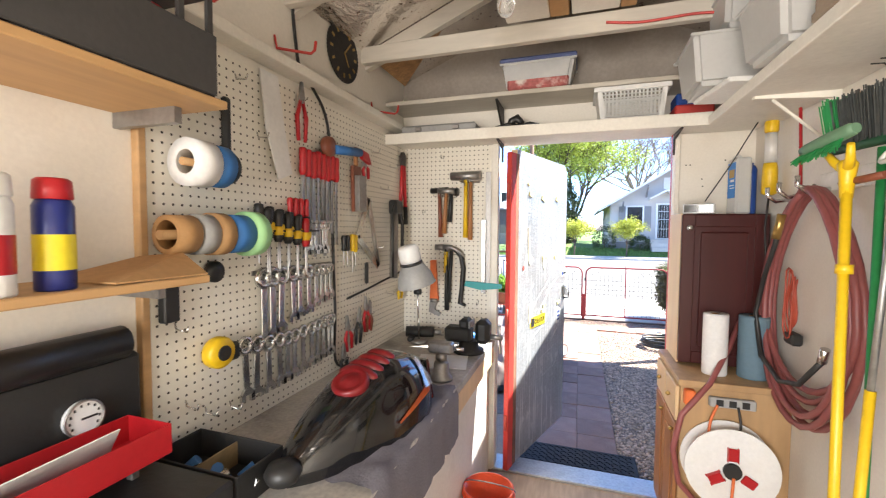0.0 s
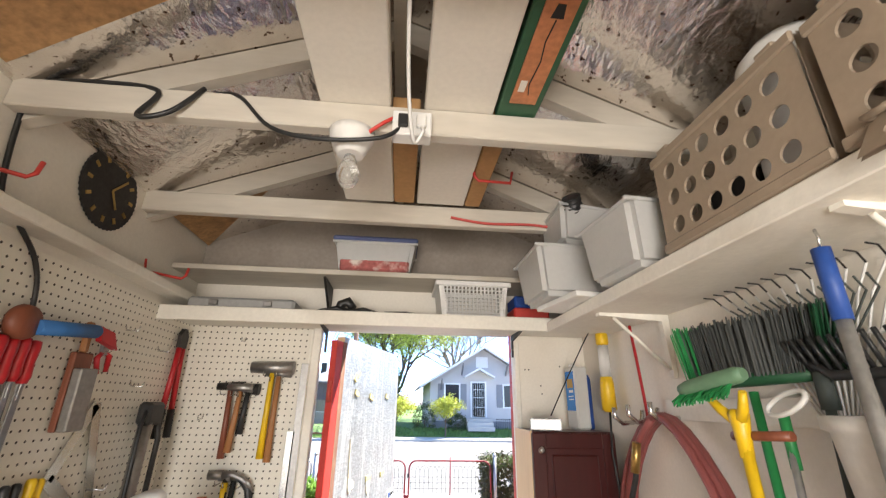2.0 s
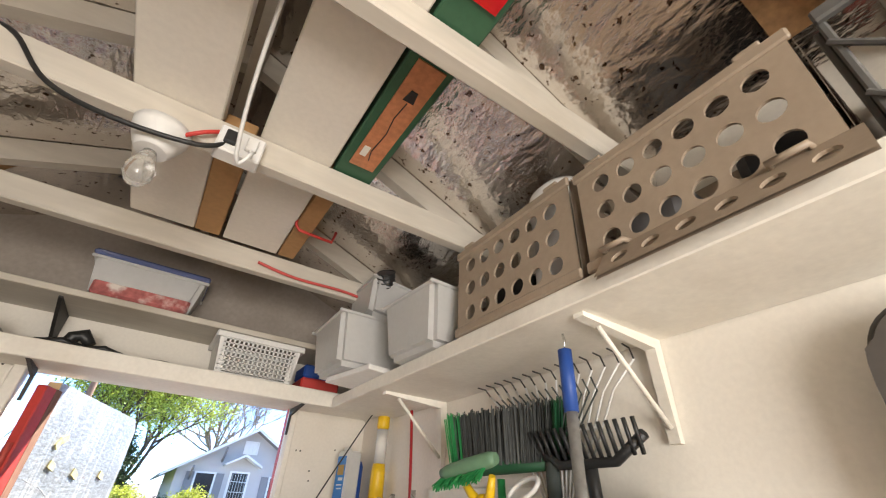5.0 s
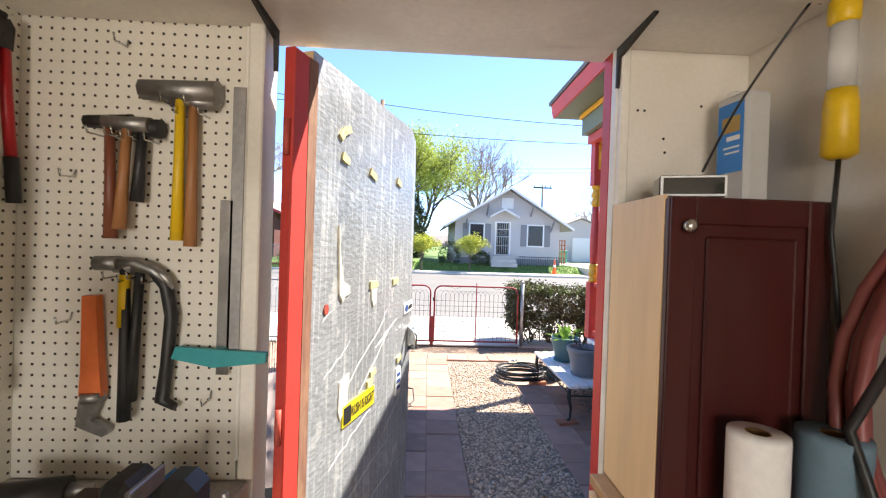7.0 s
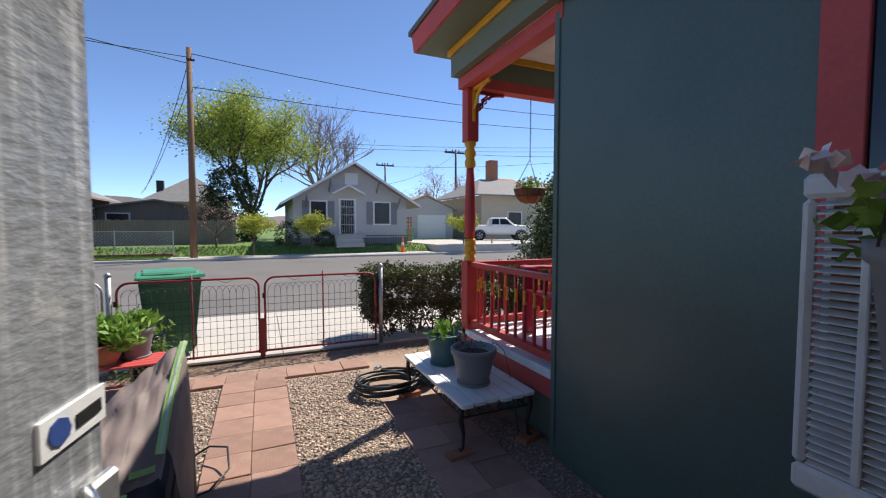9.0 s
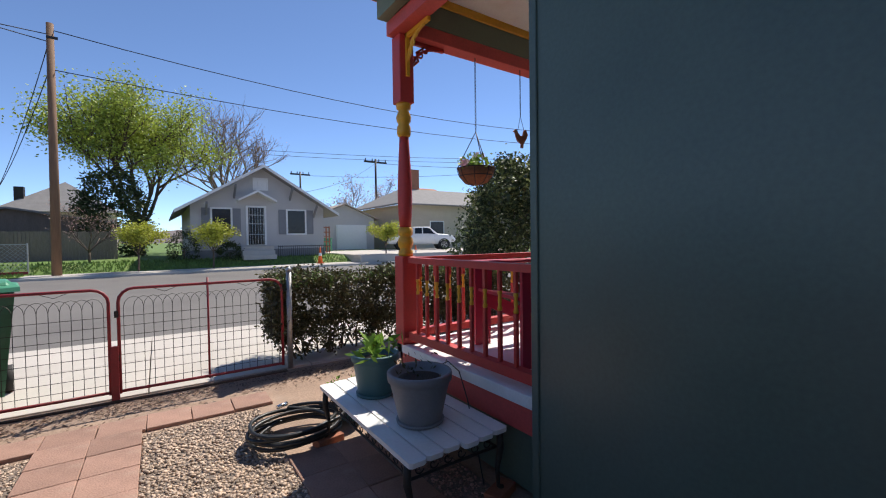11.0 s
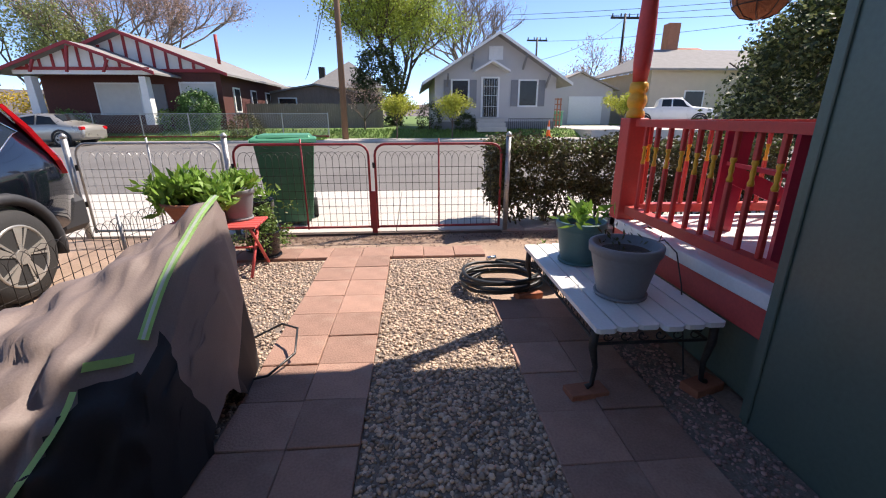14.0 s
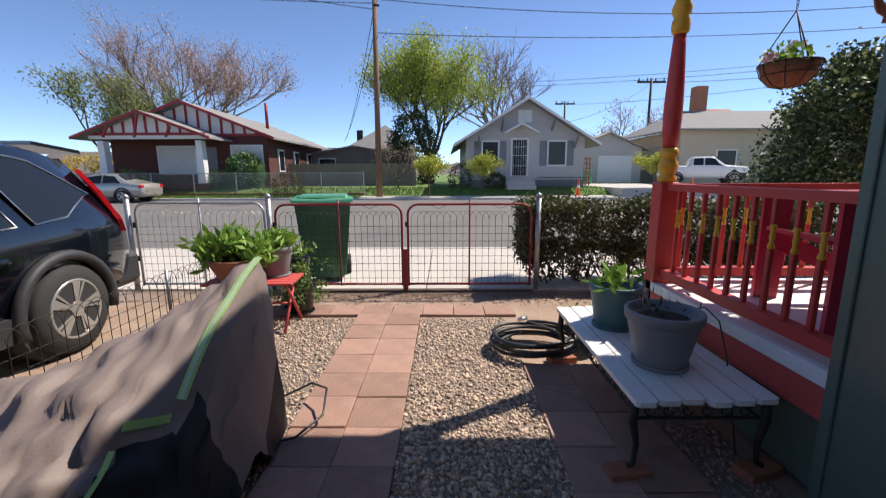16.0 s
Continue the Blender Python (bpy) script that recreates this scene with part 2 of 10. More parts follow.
def thing(name, label, category, m=None, group=""):
    ob = new(name)
    ob.empty_display_size = 0.05
    if m is not None:
        ob.matrix_world = m
    return tagged(ob, label, category, group)


def solo(name, bm, material, label, category, group="", m=None):
    ob = new(name, mesh(name, bm, material))
    if m is not None:
        ob.matrix_world = m
    return tagged(ob, label, category, group)


def struct(name, bm, material, label, category="structure"):
    ob = new(name, mesh(name, bm, material))
    return tagged(ob, label, category, kind="structure")


def B():
    return bmesh.new()


G = -0.13     # the yard
STREET = -0.28

# ---- the shed ----
XL, XR, YE, YB = -1.12, 0.95, 2.80, -1.60   # inner faces of the walls
EAVE, RIDGE = 2.60, 3.02
bm = B()
box(bm, XL - 0.12, XR + 0.12, YB - 0.12, 2.89, -0.10, 0.0)
struct("floor", bm, "floor_wood", "worn bare plywood shed floor", "floor")
struct("wall_west", box(B(), XL - 0.12, XL, YB - 0.12, 2.89, 0.0, EAVE + 0.03), "wall_paint", "cream painted shed wall")
struct("wall_east", box(B(), XR, XR + 0.12, YB - 0.12, 2.89, 0.0, EAVE + 0.03), "wall_paint", "cream painted shed wall")
DL, DR, DT = -0.475, 0.572, 2.175
bm = B()
box(bm, XL, DL, YE, 2.89, 0.0, EAVE)
box(bm, DR, XR, YE, 2.89, 0.0, EAVE)
box(bm, DL, DR, YE, 2.89, DT, EAVE)
struct("wall_north", bm, "wall_paint", "cream painted end wall with the door opening")
# grey gable boards, with the shade under the roof put into their colour
M["gable_grey"] = mat("gable_grey", (0.33, 0.29, 0.25), 0.75, vary=0.15, scale=4, grain=50, stain=(0.2, 0.17, 0.14), stain_amt=0.5)
bm = B()
slab(bm, [(XL, YE, EAVE), (XR, YE, EAVE), ((XL + XR) / 2, YE, RIDGE)], (0, 0.09, 0))
box(bm, XL + 0.002, XR - 0.002, YE - 0.006, YE - 0.0005, 2.402, EAVE)
struct("wall_gable", bm, "gable_grey", "grey boarding in the gable, darkened for shade above the shelf")
bm = B()
# assumed opening, out of view, made for the added fill lamp
WX0, WX1, WZ0, WZ1 = -1.05, 0.25, 0.95, 2.05
box(bm, XL, WX0, YB - 0.12, YB, 0, EAVE)
box(bm, WX1, XR, YB - 0.12, YB, 0, EAVE)
box(bm, WX0, WX1, YB - 0.12, YB, 0, WZ0)
box(bm, WX0, WX1, YB - 0.12, YB, WZ1, EAVE)
slab(bm, [(XL, YB, EAVE), (XR, YB, EAVE), ((XL + XR) / 2, YB, RIDGE)], (0, -0.12, 0))
struct("wall_south", bm, "wall_paint", "cream painted rear wall, unseen, with an added opening")
XM = (XL + XR) / 2
bm = B()
for xe, s in ((XL - 0.12, -1), (XR + 0.12, 1)):
    sl = (RIDGE - EAVE) / (XM - XL)
    zz = RIDGE - sl * (abs(xe - XM) + 0.15)
    slab(bm, [(XM, YB - 0.3, RIDGE), (xe + s * 0.15, YB - 0.3, zz), (xe + s * 0.15, YB - 0.3, zz + 0.03), (XM, YB - 0.3, RIDGE + 0.03)], (0, 3.15 - YB + 0.3, 0))
struct("ceiling", bm, "foil", "foil faced insulation under a pitched shed roof", "ceiling")
bm = B()
for xe, s in ((XL - 0.12, -1), (XR + 0.12, 1)):
    zz = RIDGE - sl * (abs(xe - XM) + 0.2)
    slab(bm, [(XM, YB - 0.34, RIDGE + 0.034), (xe + s * 0.2, YB - 0.34, zz + 0.034), (xe + s * 0.2, YB - 0.34, zz + 0.09), (XM, YB - 0.34, RIDGE + 0.09)], (0, 3.18 - YB + 0.34, 0))
struct("roof", bm, "asphalt", "weathered asphalt shingle shed roof", "roof")


# ---- yard, street ----
M["gate_red"] = mat("gate_red", (0.26, 0.022, 0.028), 0.5, vary=0.2, scale=8, stain=(0.16, 0.04, 0.03), stain_amt=0.5)
M["bin_green"] = mat("bin_green", (0.03, 0.14, 0.075), 0.5, vary=0.15, scale=6, stain=(0.10, 0.22, 0.15), stain_amt=0.4)
M["bin_lid"] = mat("bin_lid", (0.06, 0.27, 0.15), 0.5, vary=0.15, scale=6)
M["cover"] = mat("cover", (0.205, 0.158, 0.14), 0.65, vary=0.14, scale=3, grain=160, bump=0.10, stain=(0.165, 0.125, 0.112), stain_amt=0.5)
M["cover_black"] = mat("cover_black", (0.016, 0.016, 0.018), 0.75, vary=0.1, scale=3, grain=100)
M["reflective"] = mat("reflective", (0.52, 0.78, 0.30), 0.4, vary=0.1)
M["reflective_grey"] = mat("reflective_grey", (0.72, 0.76, 0.70), 0.3, vary=0.1)
M["terracotta"] = mat("terracotta", (0.33, 0.12, 0.065), 0.8, vary=0.2, scale=8, bump=0.1)
M["grey_pot"] = mat("grey_pot", (0.20, 0.20, 0.205), 0.6, vary=0.1, scale=6, bump=0.03)
M["teal_pot"] = mat("teal_pot", (0.055, 0.14, 0.145), 0.5, vary=0.1, scale=6)
M["black_glaze"] = mat("black_glaze", (0.012, 0.012, 0.014), 0.15, vary=0.2, scale=8)
M["soil"] = mat("soil", (0.05, 0.034, 0.022), 0.95, vary=0.4, scale=30, grain=120, bump=0.8)
M["coir"] = mat("coir", (0.24, 0.105, 0.045), 0.95, vary=0.3, scale=25, grain=120, bump=0.8)
M["hose_black"] = mat("hose_black", (0.02, 0.022, 0.022), 0.4, vary=0.2, scale=10)
M["adirondack"] = mat("adirondack", (0.50, 0.03, 0.06), 0.4, vary=0.08, scale=6)
M["petal"] = mat("petal", (0.78, 0.45, 0.54), 0.6, vary=0.2, scale=30, bump=0)
M["petal_white"] = mat("petal_white", (0.8, 0.72, 0.75), 0.6, vary=0.1, scale=30, bump=0)
M["tyre"] = mat("tyre", (0.028, 0.027, 0.026), 0.8, vary=0.2, scale=15, grain=90, bump=0.2)
M["car_black"] = mat("car_black", (0.003, 0.004, 0.008), 0.12, vary=0.08, scale=3, bump=0, coat=1.0)
M["car_silver"] = mat("car_silver", (0.42, 0.40, 0.36), 0.3, metal=0.5, vary=0.05, scale=3, bump=0, coat=0.6)
M["car_white"] = mat("car_white", (0.72, 0.72, 0.70), 0.3, vary=0.05, scale=3, bump=0, coat=0.6)
M["cladding"] = mat("cladding", (0.03, 0.03, 0.032), 0.6, vary=0.1)
M["car_glass"] = mat("car_glass", (0.012, 0.016, 0.018), 0.05, vary=0.05, bump=0)
M["tail_red"] = mat("tail_red", (0.5, 0.01, 0.015), 0.12, vary=0.1, bump=0)
M["cooler_white"] = mat("cooler_white", (0.66, 0.66, 0.63), 0.5, vary=0.08, scale=5, stain=(0.45, 0.4, 0.33), stain_amt=0.35)
M["mat_rubber"] = mat("mat_rubber", (0.035, 0.035, 0.037), 0.8, vary=0.2, scale=10)


def leafy(name, color, random=0.35, trans=0.3):
    """Leaves: colour varies from leaf to leaf, and light shines through."""
    m = bpy.data.materials.new(name)
    m.use_nodes = True
    nt, b = m.node_tree, m.node_tree.nodes["Principled BSDF"]
    g = nt.nodes.new("ShaderNodeNewGeometry")
    r = nt.nodes.new("ShaderNodeMapRange")
    r.inputs[3].default_value, r.inputs[4].default_value = 1 - random, 1 + random
    s = nt.nodes.new("ShaderNodeVectorMath")
    s.operation = "SCALE"
    s.inputs[0].default_value = color
    nt.links.new(g.outputs["Random Per Island"], r.inputs[0])
    nt.links.new(r.outputs[0], s.inputs["Scale"])
    nt.links.new(s.outputs[0], b.inputs["Base Color"])
    b.inputs["Roughness"].default_value = 0.55
    tr = nt.nodes.new("ShaderNodeBsdfTranslucent")
    nt.links.new(s.outputs[0], tr.inputs[0])
    mx = nt.nodes.new("ShaderNodeMixShader")
    mx.inputs[0].default_value = trans
    nt.links.new(b.outputs[0], mx.inputs[1])
    nt.links.new(tr.outputs[0], mx.inputs[2])
    nt.links.new(mx.outputs[0], nt.nodes["Material Output"].inputs[0])
    M[name] = m


leafy("leaf_spring", (0.36, 0.43, 0.07))
leafy("leaf_bright", (0.42, 0.44, 0.06))
leafy("leaf_dark", (0.05, 0.072, 0.02), trans=0.2)
leafy("leaf_mid", (0.13, 0.21, 0.045))
leafy("leaf_plant", (0.20, 0.34, 0.05))
leafy("leaf_hedge", (0.085, 0.08, 0.03), random=0.5, trans=0.2)
leafy("leaf_hedge_green", (0.085, 0.17, 0.04), trans=0.15)
leafy("leaf_olive", (0.24, 0.27, 0.10))
leafy("leaf_bud", (0.42, 0.27, 0.22), random=0.3, trans=0.2)
leafy("leaf_yellow", (0.55, 0.38, 0.02), trans=0.3)
leafy("pebbles", (0.43, 0.32, 0.235), random=0.55, trans=0.0)
leafy("grit", (0.34, 0.205, 0.17), random=0.5, trans=0.0)
M["pale_bark"] = mat("pale_bark", (0.26, 0.20, 0.165), 0.9, vary=0.3, scale=6, grain=40, bump=0.4)
M["bark"] = mat("bark", (0.12, 0.085, 0.065), 0.9, vary=0.3, scale=6, grain=40, bump=0.5)

rnd = random.Random(7)


def leaf_cloud(centres, n, size, spread, droop=0.0, r=rnd, aspect=0.55):
    """Many small leaves about the given centres, as vertices and faces."""
    vs, fs = [], []
    for k in range(n):
        c = centres[r.randrange(len(centres))]
        p = Vector(c) + Vector((r.gauss(0, spread), r.gauss(0, spread), r.gauss(0, spread * 0.8)))
        a = Vector((r.uniform(-1, 1), r.uniform(-1, 1), r.uniform(-1, 0.6) - droop)).normalized()
        b = a.orthogonal().normalized()
        b.rotate(Matrix.Rotation(r.uniform(0, 6.28), 3, a))
        s = size * r.uniform(0.6, 1.3)
        i = len(vs)
        vs += [p, p + a * s * 0.5 + b * s * aspect * 0.5, p + a * s, p + a * s * 0.5 - b * s * aspect * 0.5]
        fs.append((i, i + 1, i + 2, i + 3))
    return vs, fs


def raw(name, vs, fs, material, parent=None, label="", category="", kind=""):
    me = bpy.data.meshes.new(name)
    me.from_pydata([tuple(v) for v in vs], [], fs)
    me.materials.append(M[material])
    ob = new(name, me)
    if parent:
        ob.parent = parent
    return tagged(ob, label, category, kind=kind)


def grow(bm, p, d, length, r, level, tips, rr, bend=0.35, kids=3, shrink=0.68, up=0.15):
    """A limb that forks, down to twigs."""
    pts, radii = [Vector(p)], [r]
    steps = 3
    for k in range(steps):
        d = (d + Vector((rr.gauss(0, bend * 0.4), rr.gauss(0, bend * 0.4), up * 0.3))).normalized()
        pts.append(pts[-1] + d * length / steps)
        radii.append(r * (1 - 0.4 * (k + 1) / steps))
    tube(bm, pts, radii, 5 if level > 1 else 4)
    if level <= 1:
        tips.append(pts[-1])
        tips.append(pts[-2])
    if level == 0:
        return
    for k in range(kids):
        t = rr.uniform(0.45, 1.0) if k else 1.0
        i = min(steps - 1, int(t * steps))
        base = pts[i].lerp(pts[i + 1], t * steps - i) if t < 1 else pts[-1]
        nd = (d + Vector((rr.gauss(0, 0.6), rr.gauss(0, 0.6), rr.gauss(0.1, 0.35)))).normalized()
        grow(bm, base, nd, length * shrink * rr.uniform(0.8, 1.2), r * 0.58, level - 1, tips, rr, bend, kids, shrink, up)


def tree(name, label, at, height, trunk_h, spread, leaf, n_leaves, leaf_size, seed, levels=4, kids=3, r=None, up=0.25, scatter=None, bark="bark"):
    rr = random.Random(seed)
    t = thing(name, label, "tree", pose(*at))
    bm = B()
    tips = []
    r = r or height * 0.022
    tube(bm, [(0, 0, -0.1), (0.02, 0.01, trunk_h * 0.5), (0, 0.03, trunk_h)], [r * 1.3, r * 1.05, r], 8)
    n0 = 5
    for k in range(n0):
        a = k * math.tau / n0 + rr.uniform(-0.4, 0.4)
        d = Vector((math.cos(a) * spread, math.sin(a) * spread, 1.0)).normalized()
        grow(bm, (0, 0, trunk_h * rr.uniform(0.75, 1.0)), d, (height - trunk_h) * 0.42, r * 0.6, levels - 1, tips, rr, kids=kids, up=up)
    part("trunk", bm, bark, t)
    if n_leaves:
        vs, fs = leaf_cloud(tips, n_leaves, leaf_size, scatter or height * 0.035, r=rr)
        raw("crown", vs, fs, leaf, t, label="light spring leaves" if leaf != "leaf_bud" else "reddish buds")
    return t


bm = B()
v = [bm.verts.new(p) for p in ((-900, -900, G - 0.03), (900, -900, G - 0.03), (900, 8.72, G - 0.03), (-900, 8.72, G - 0.03))]
bm.faces.new(v)
struct("ground", bm, "dirt", "bare packed dirt yard", "ground")
bm = B()
for k in range(-14, 14):
    x0 = k * 1.55 + 0.4
    for y0, y1 in ((8.72, 10.1), (10.11, 11.55)):
        box(bm, x0, x0 + 1.54, y0, y1, G - 0.2, G, 0.004)
box(bm, -200, -21.31, 8.72, 11.55, G - 0.2, G)
box(bm, 22.1, 200, 8.72, 11.55, G - 0.2, G)
box(bm, -200, 200, 11.56, 11.9, G - 0.25, G - 0.06, 0.01)
struct("pavement", bm, "concrete", "pale concrete sidewalk in large slabs", "pavement")
bm = B()
ROAD = lambda y: STREET + 0.15 * (y - 11.9) / 14.4
v = [bm.verts.new(p) for p in ((-300, 11.9, STREET), (300, 11.9, STREET), (300, 26.3, STREET + 0.15), (-300, 26.3, STREET + 0.15))]
bm.faces.new(v)
struct("road", bm, "asphalt", "worn grey asphalt street", "road")
bm = B()
box(bm, -300, 300, 26.15, 26.42, -0.4, -0.02, 0.02)
for k in range(-20, 24):
    box(bm, k * 1.6, k * 1.6 + 1.585, 26.43, 27.7, -0.2, 0.0, 0.004)
struct("pavement_far", bm, "concrete", "pale concrete sidewalk with a kerb", "pavement")
bm = B()
xs = [-900, -60, -40, -20, -10, 0, 10, 20, 40, 60, 900]
for ya, za, yb, zb in ((26.4, -0.06, 27.7, -0.03), (27.7, -0.03, 29.0, 0.38), (29.0, 0.38, 60, 0.48), (60, 0.48, 2500, 0.48)):
    for a, b in zip(xs, xs[1:]):
        bm.faces.new([bm.verts.new(p) for p in ((a, ya, za), (b, ya, za), (b, yb, zb), (a, yb, zb))])
struct("lawn", bm, "grass", "spring lawn and open ground across the street", "ground")
struct("verge", box(B(), -300, -4.0, 26.43, 27.7, -0.2, 0.03), "grass", "uneven grass strip beside the kerb", "ground")
struct("driveway_far", box(B(), 10.2, 24.0, 26.43, 37.0, -0.2, 0.43), "concrete", "pale concrete driveway across the street", "pavement")
rr = random.Random(3)
vs, fs = [], []
for k in range(6000):
    x, y = rr.uniform(-24, 10), rr.choice((rr.uniform(27.7, 29.4), rr.uniform(26.5, 27.6)))
    if y < 27.7 and x > -4.0:
        y = rr.uniform(27.8, 29.4)
    z = 0.03 if y < 27.7 else -0.03 + 0.41 * min(1, (y - 27.7) / 1.3)
    h = rr.uniform(0.05, 0.16)
    i = len(vs)
    dx = rr.uniform(-0.06, 0.06)
    vs += [(x - 0.03, y, z - 0.02), (x + 0.03, y, z - 0.02), (x + dx, y + rr.uniform(-0.05, 0.05), z + h)]
    fs.append((i, i + 1, i + 2))
raw("grass", vs, fs, "leaf_mid", None, "short green lawn grass blades", "grass", "stuff")

# gravel beds, pebbles lying on them
for x0, x1, y0, y1, z1 in ((0.375, 1.19, 3.0, 7.70, G - 0.022), (-1.5, -0.245, 4.0, 7.70, G - 0.022), (1.78, 2.075, 3.0, 6.3, G - 0.02)):
    struct("gravel_bed", box(B(), x0, x1, y0, y1, G - 0.05, z1), "gravel_bed", "packed gravel bed beside the paving", "ground")
ico = bmesh.new()
bmesh.ops.create_icosphere(ico, subdivisions=1, radius=1.0)
IV = [v.co.copy() for v in ico.verts]
IF = [[v.index for v in f.verts] for f in ico.faces]
ico.free()


def pebble_field(n, x0, x1, y0, y1, lo, hi, material, name, label, seed):
    rr = random.Random(seed)
    vs, fs = [], []
    for k in range(n):
        x, y = rr.uniform(x0, x1), rr.uniform(y0, y1)
        s = lo + (hi - lo) * rr.random() ** 2
        q = Euler((rr.uniform(-0.4, 0.4), rr.uniform(-0.4, 0.4), rr.uniform(0, 6.28))).to_matrix()
        sx, sy, sz = s * rr.uniform(0.8, 1.4), s * rr.uniform(0.7, 1.0), s * rr.uniform(0.4, 0.7)
        z = G - 0.024 + sz * rr.uniform(0.3, 1.1)
        i = len(vs)
        for v in IV:
            vs.append(q @ Vector((v.x * sx, v.y * sy, v.z * sz)) + Vector((x, y, z)))
        fs += [[i + a for a in f] for f in IF]
    ob = raw(name, vs, fs, material, None, label, "gravel", "stuff")
    for p in ob.data.polygons:
        p.use_smooth = True
    return ob


pebble_field(19000, 0.38, 1.18, 3.1, 7.72, 0.006, 0.017, "pebbles", "gravel", "rounded tan and grey river pebbles", 11)
pebble_field(12000, -1.35, -0.245, 4.6, 7.72, 0.006, 0.016, "pebbles", "gravel", "rounded tan and grey river pebbles", 12)
pebble_field(2600, 1.78, 2.07, 3.0, 6.2, 0.006, 0.014, "grit", "gravel", "fine grey gravel beside the house wall", 13)

# ---- the green house beside the shed ----
wall = struct("wall_house", box(B(), 2.08, 9.0, -3.0, 5.36, G - 0.03, 3.30), "green_wall", "dark green painted flat house wall")
bm = B()
box(bm, 2.068, 2.08, 5.325, 5.372, G, 3.0, 0.004)
struct("trim_corner", bm, "green_wall", "dark green corner board of the house wall", "trim")
bm = B()
box(bm, 2.17, 9.0, 5.36, 6.84, 0.40, 0.44)
struct("porch_deck", bm, "white_paint", "white painted porch floor", "floor")
bm = B()
box(bm, 2.12, 2.17, 5.36, 6.92, 0.375, 0.445, 0.004)
box(bm, 2.12, 9.0, 6.84, 6.92, 0.375, 0.445, 0.004)
struct("trim_porch_edge", bm, "white_paint", "white nosing board of the porch floor", "trim")
bm = B()
box(bm, 2.14, 2.175, 5.33, 6.90, 0.22, 0.375, 0.004)
box(bm, 2.14, 9.0, 6.865, 6.90, 0.22, 0.375, 0.004)
struct("trim_porch_skirt", bm, "red_faded", "faded red porch skirt board", "trim")
struct("wall_porch_base", box(B(), 2.19, 8.9, 5.36, 6.84, G, 0.40), "green_wall", "dark green porch base")
# eaves
bm = B()
slab(bm, [(1.69, -3, 3.32), (9.0, -3, 3.32), (9.0, -3, 3.34), (1.69, -3, 3.34)], (0, 10.13, 0))
struct("soffit", bm, "soffit_green", "olive green painted soffit boards", "ceiling")
bm = B()
slab(bm, [(1.665, -3, 3.33), (1.69, -3, 3.33), (1.69, -3, 3.50), (1.64, -3, 3.50)], (0, 10.155, 0))
slab(bm, [(1.69, 7.13, 3.33), (1.69, 7.155, 3.33), (1.69, 7.18, 3.50), (1.69, 7.13, 3.50)], (7.3, 0, 0))
struct("trim_fascia", bm, "red_faded", "faded red roof fascia board", "trim")
bm = B()
slab(bm, [(1.62, -3, 3.505), (9.0, -3, 6.2), (9.0, 2.5, 6.2), (1.62, 7.2, 3.505)], (0, 0, 0.05))
slab(bm, [(1.62, 7.2, 3.505), (9.0, 2.5, 6.2), (9.0, 7.2, 3.505)], (0, 0, 0.05))
struct("roof_house", bm, "asphalt", "dark asphalt shingle house roof", "roof")
bm = B()
box(bm, 1.985, 2.065, -3, 6.92, 3.05, 3.32)
box(bm, 2.065, 9.0, 6.785, 6.92, 3.05, 3.32)
struct("trim_frieze", bm, "soffit_green", "olive green frieze board under the eaves", "trim")
bm = B()
box(bm, 1.955, 1.985, -3, 6.95, 3.255, 3.318, 0.006)
box(bm, 1.985, 9.0, 6.92, 6.95, 3.255, 3.318, 0.006)
box(bm, 2.07, 2.09, 5.37, 6.78, 3.23, 3.31, 0.006)
box(bm, 2.09, 9.0, 6.76, 6.78, 3.23, 3.31, 0.006)
struct("trim_moulding", bm, "yellow_paint", "yellow moulding strip below the soffit", "trim")
bm = B()
box(bm, 2.07, 2.20, 5.30, 6.93, 2.94, 3.05, 0.004)
box(bm, 2.20, 9.0, 6.79, 6.93, 2.94, 3.05, 0.004)
struct("trim_porch_beam", bm, "red_faded", "red painted porch beam", "trim")
struct("porch_ceiling", box(B(), 2.09, 9.0, 5.37, 6.76, 3.30, 3.318), "white_paint", "white porch ceiling boards", "ceiling")
# window with red frame behind the cooler
bm = B()
box(bm, 2.04, 2.08, 3.70, 3.84, 1.0, 2.75, 0.004)
box(bm, 2.04, 2.08, 2.45, 2.59, 1.0, 2.75, 0.004)
box(bm, 2.035, 2.08, 2.40, 3.89, 2.75, 2.90, 0.004)
wf = struct("window_1", bm, "red_faded", "faded red window frame on the house wall", "window")
part("pane", box(B(), 2.062, 2.079, 2.59, 3.70, 1.0, 2.75), "car_glass", wf, "dark window glass")


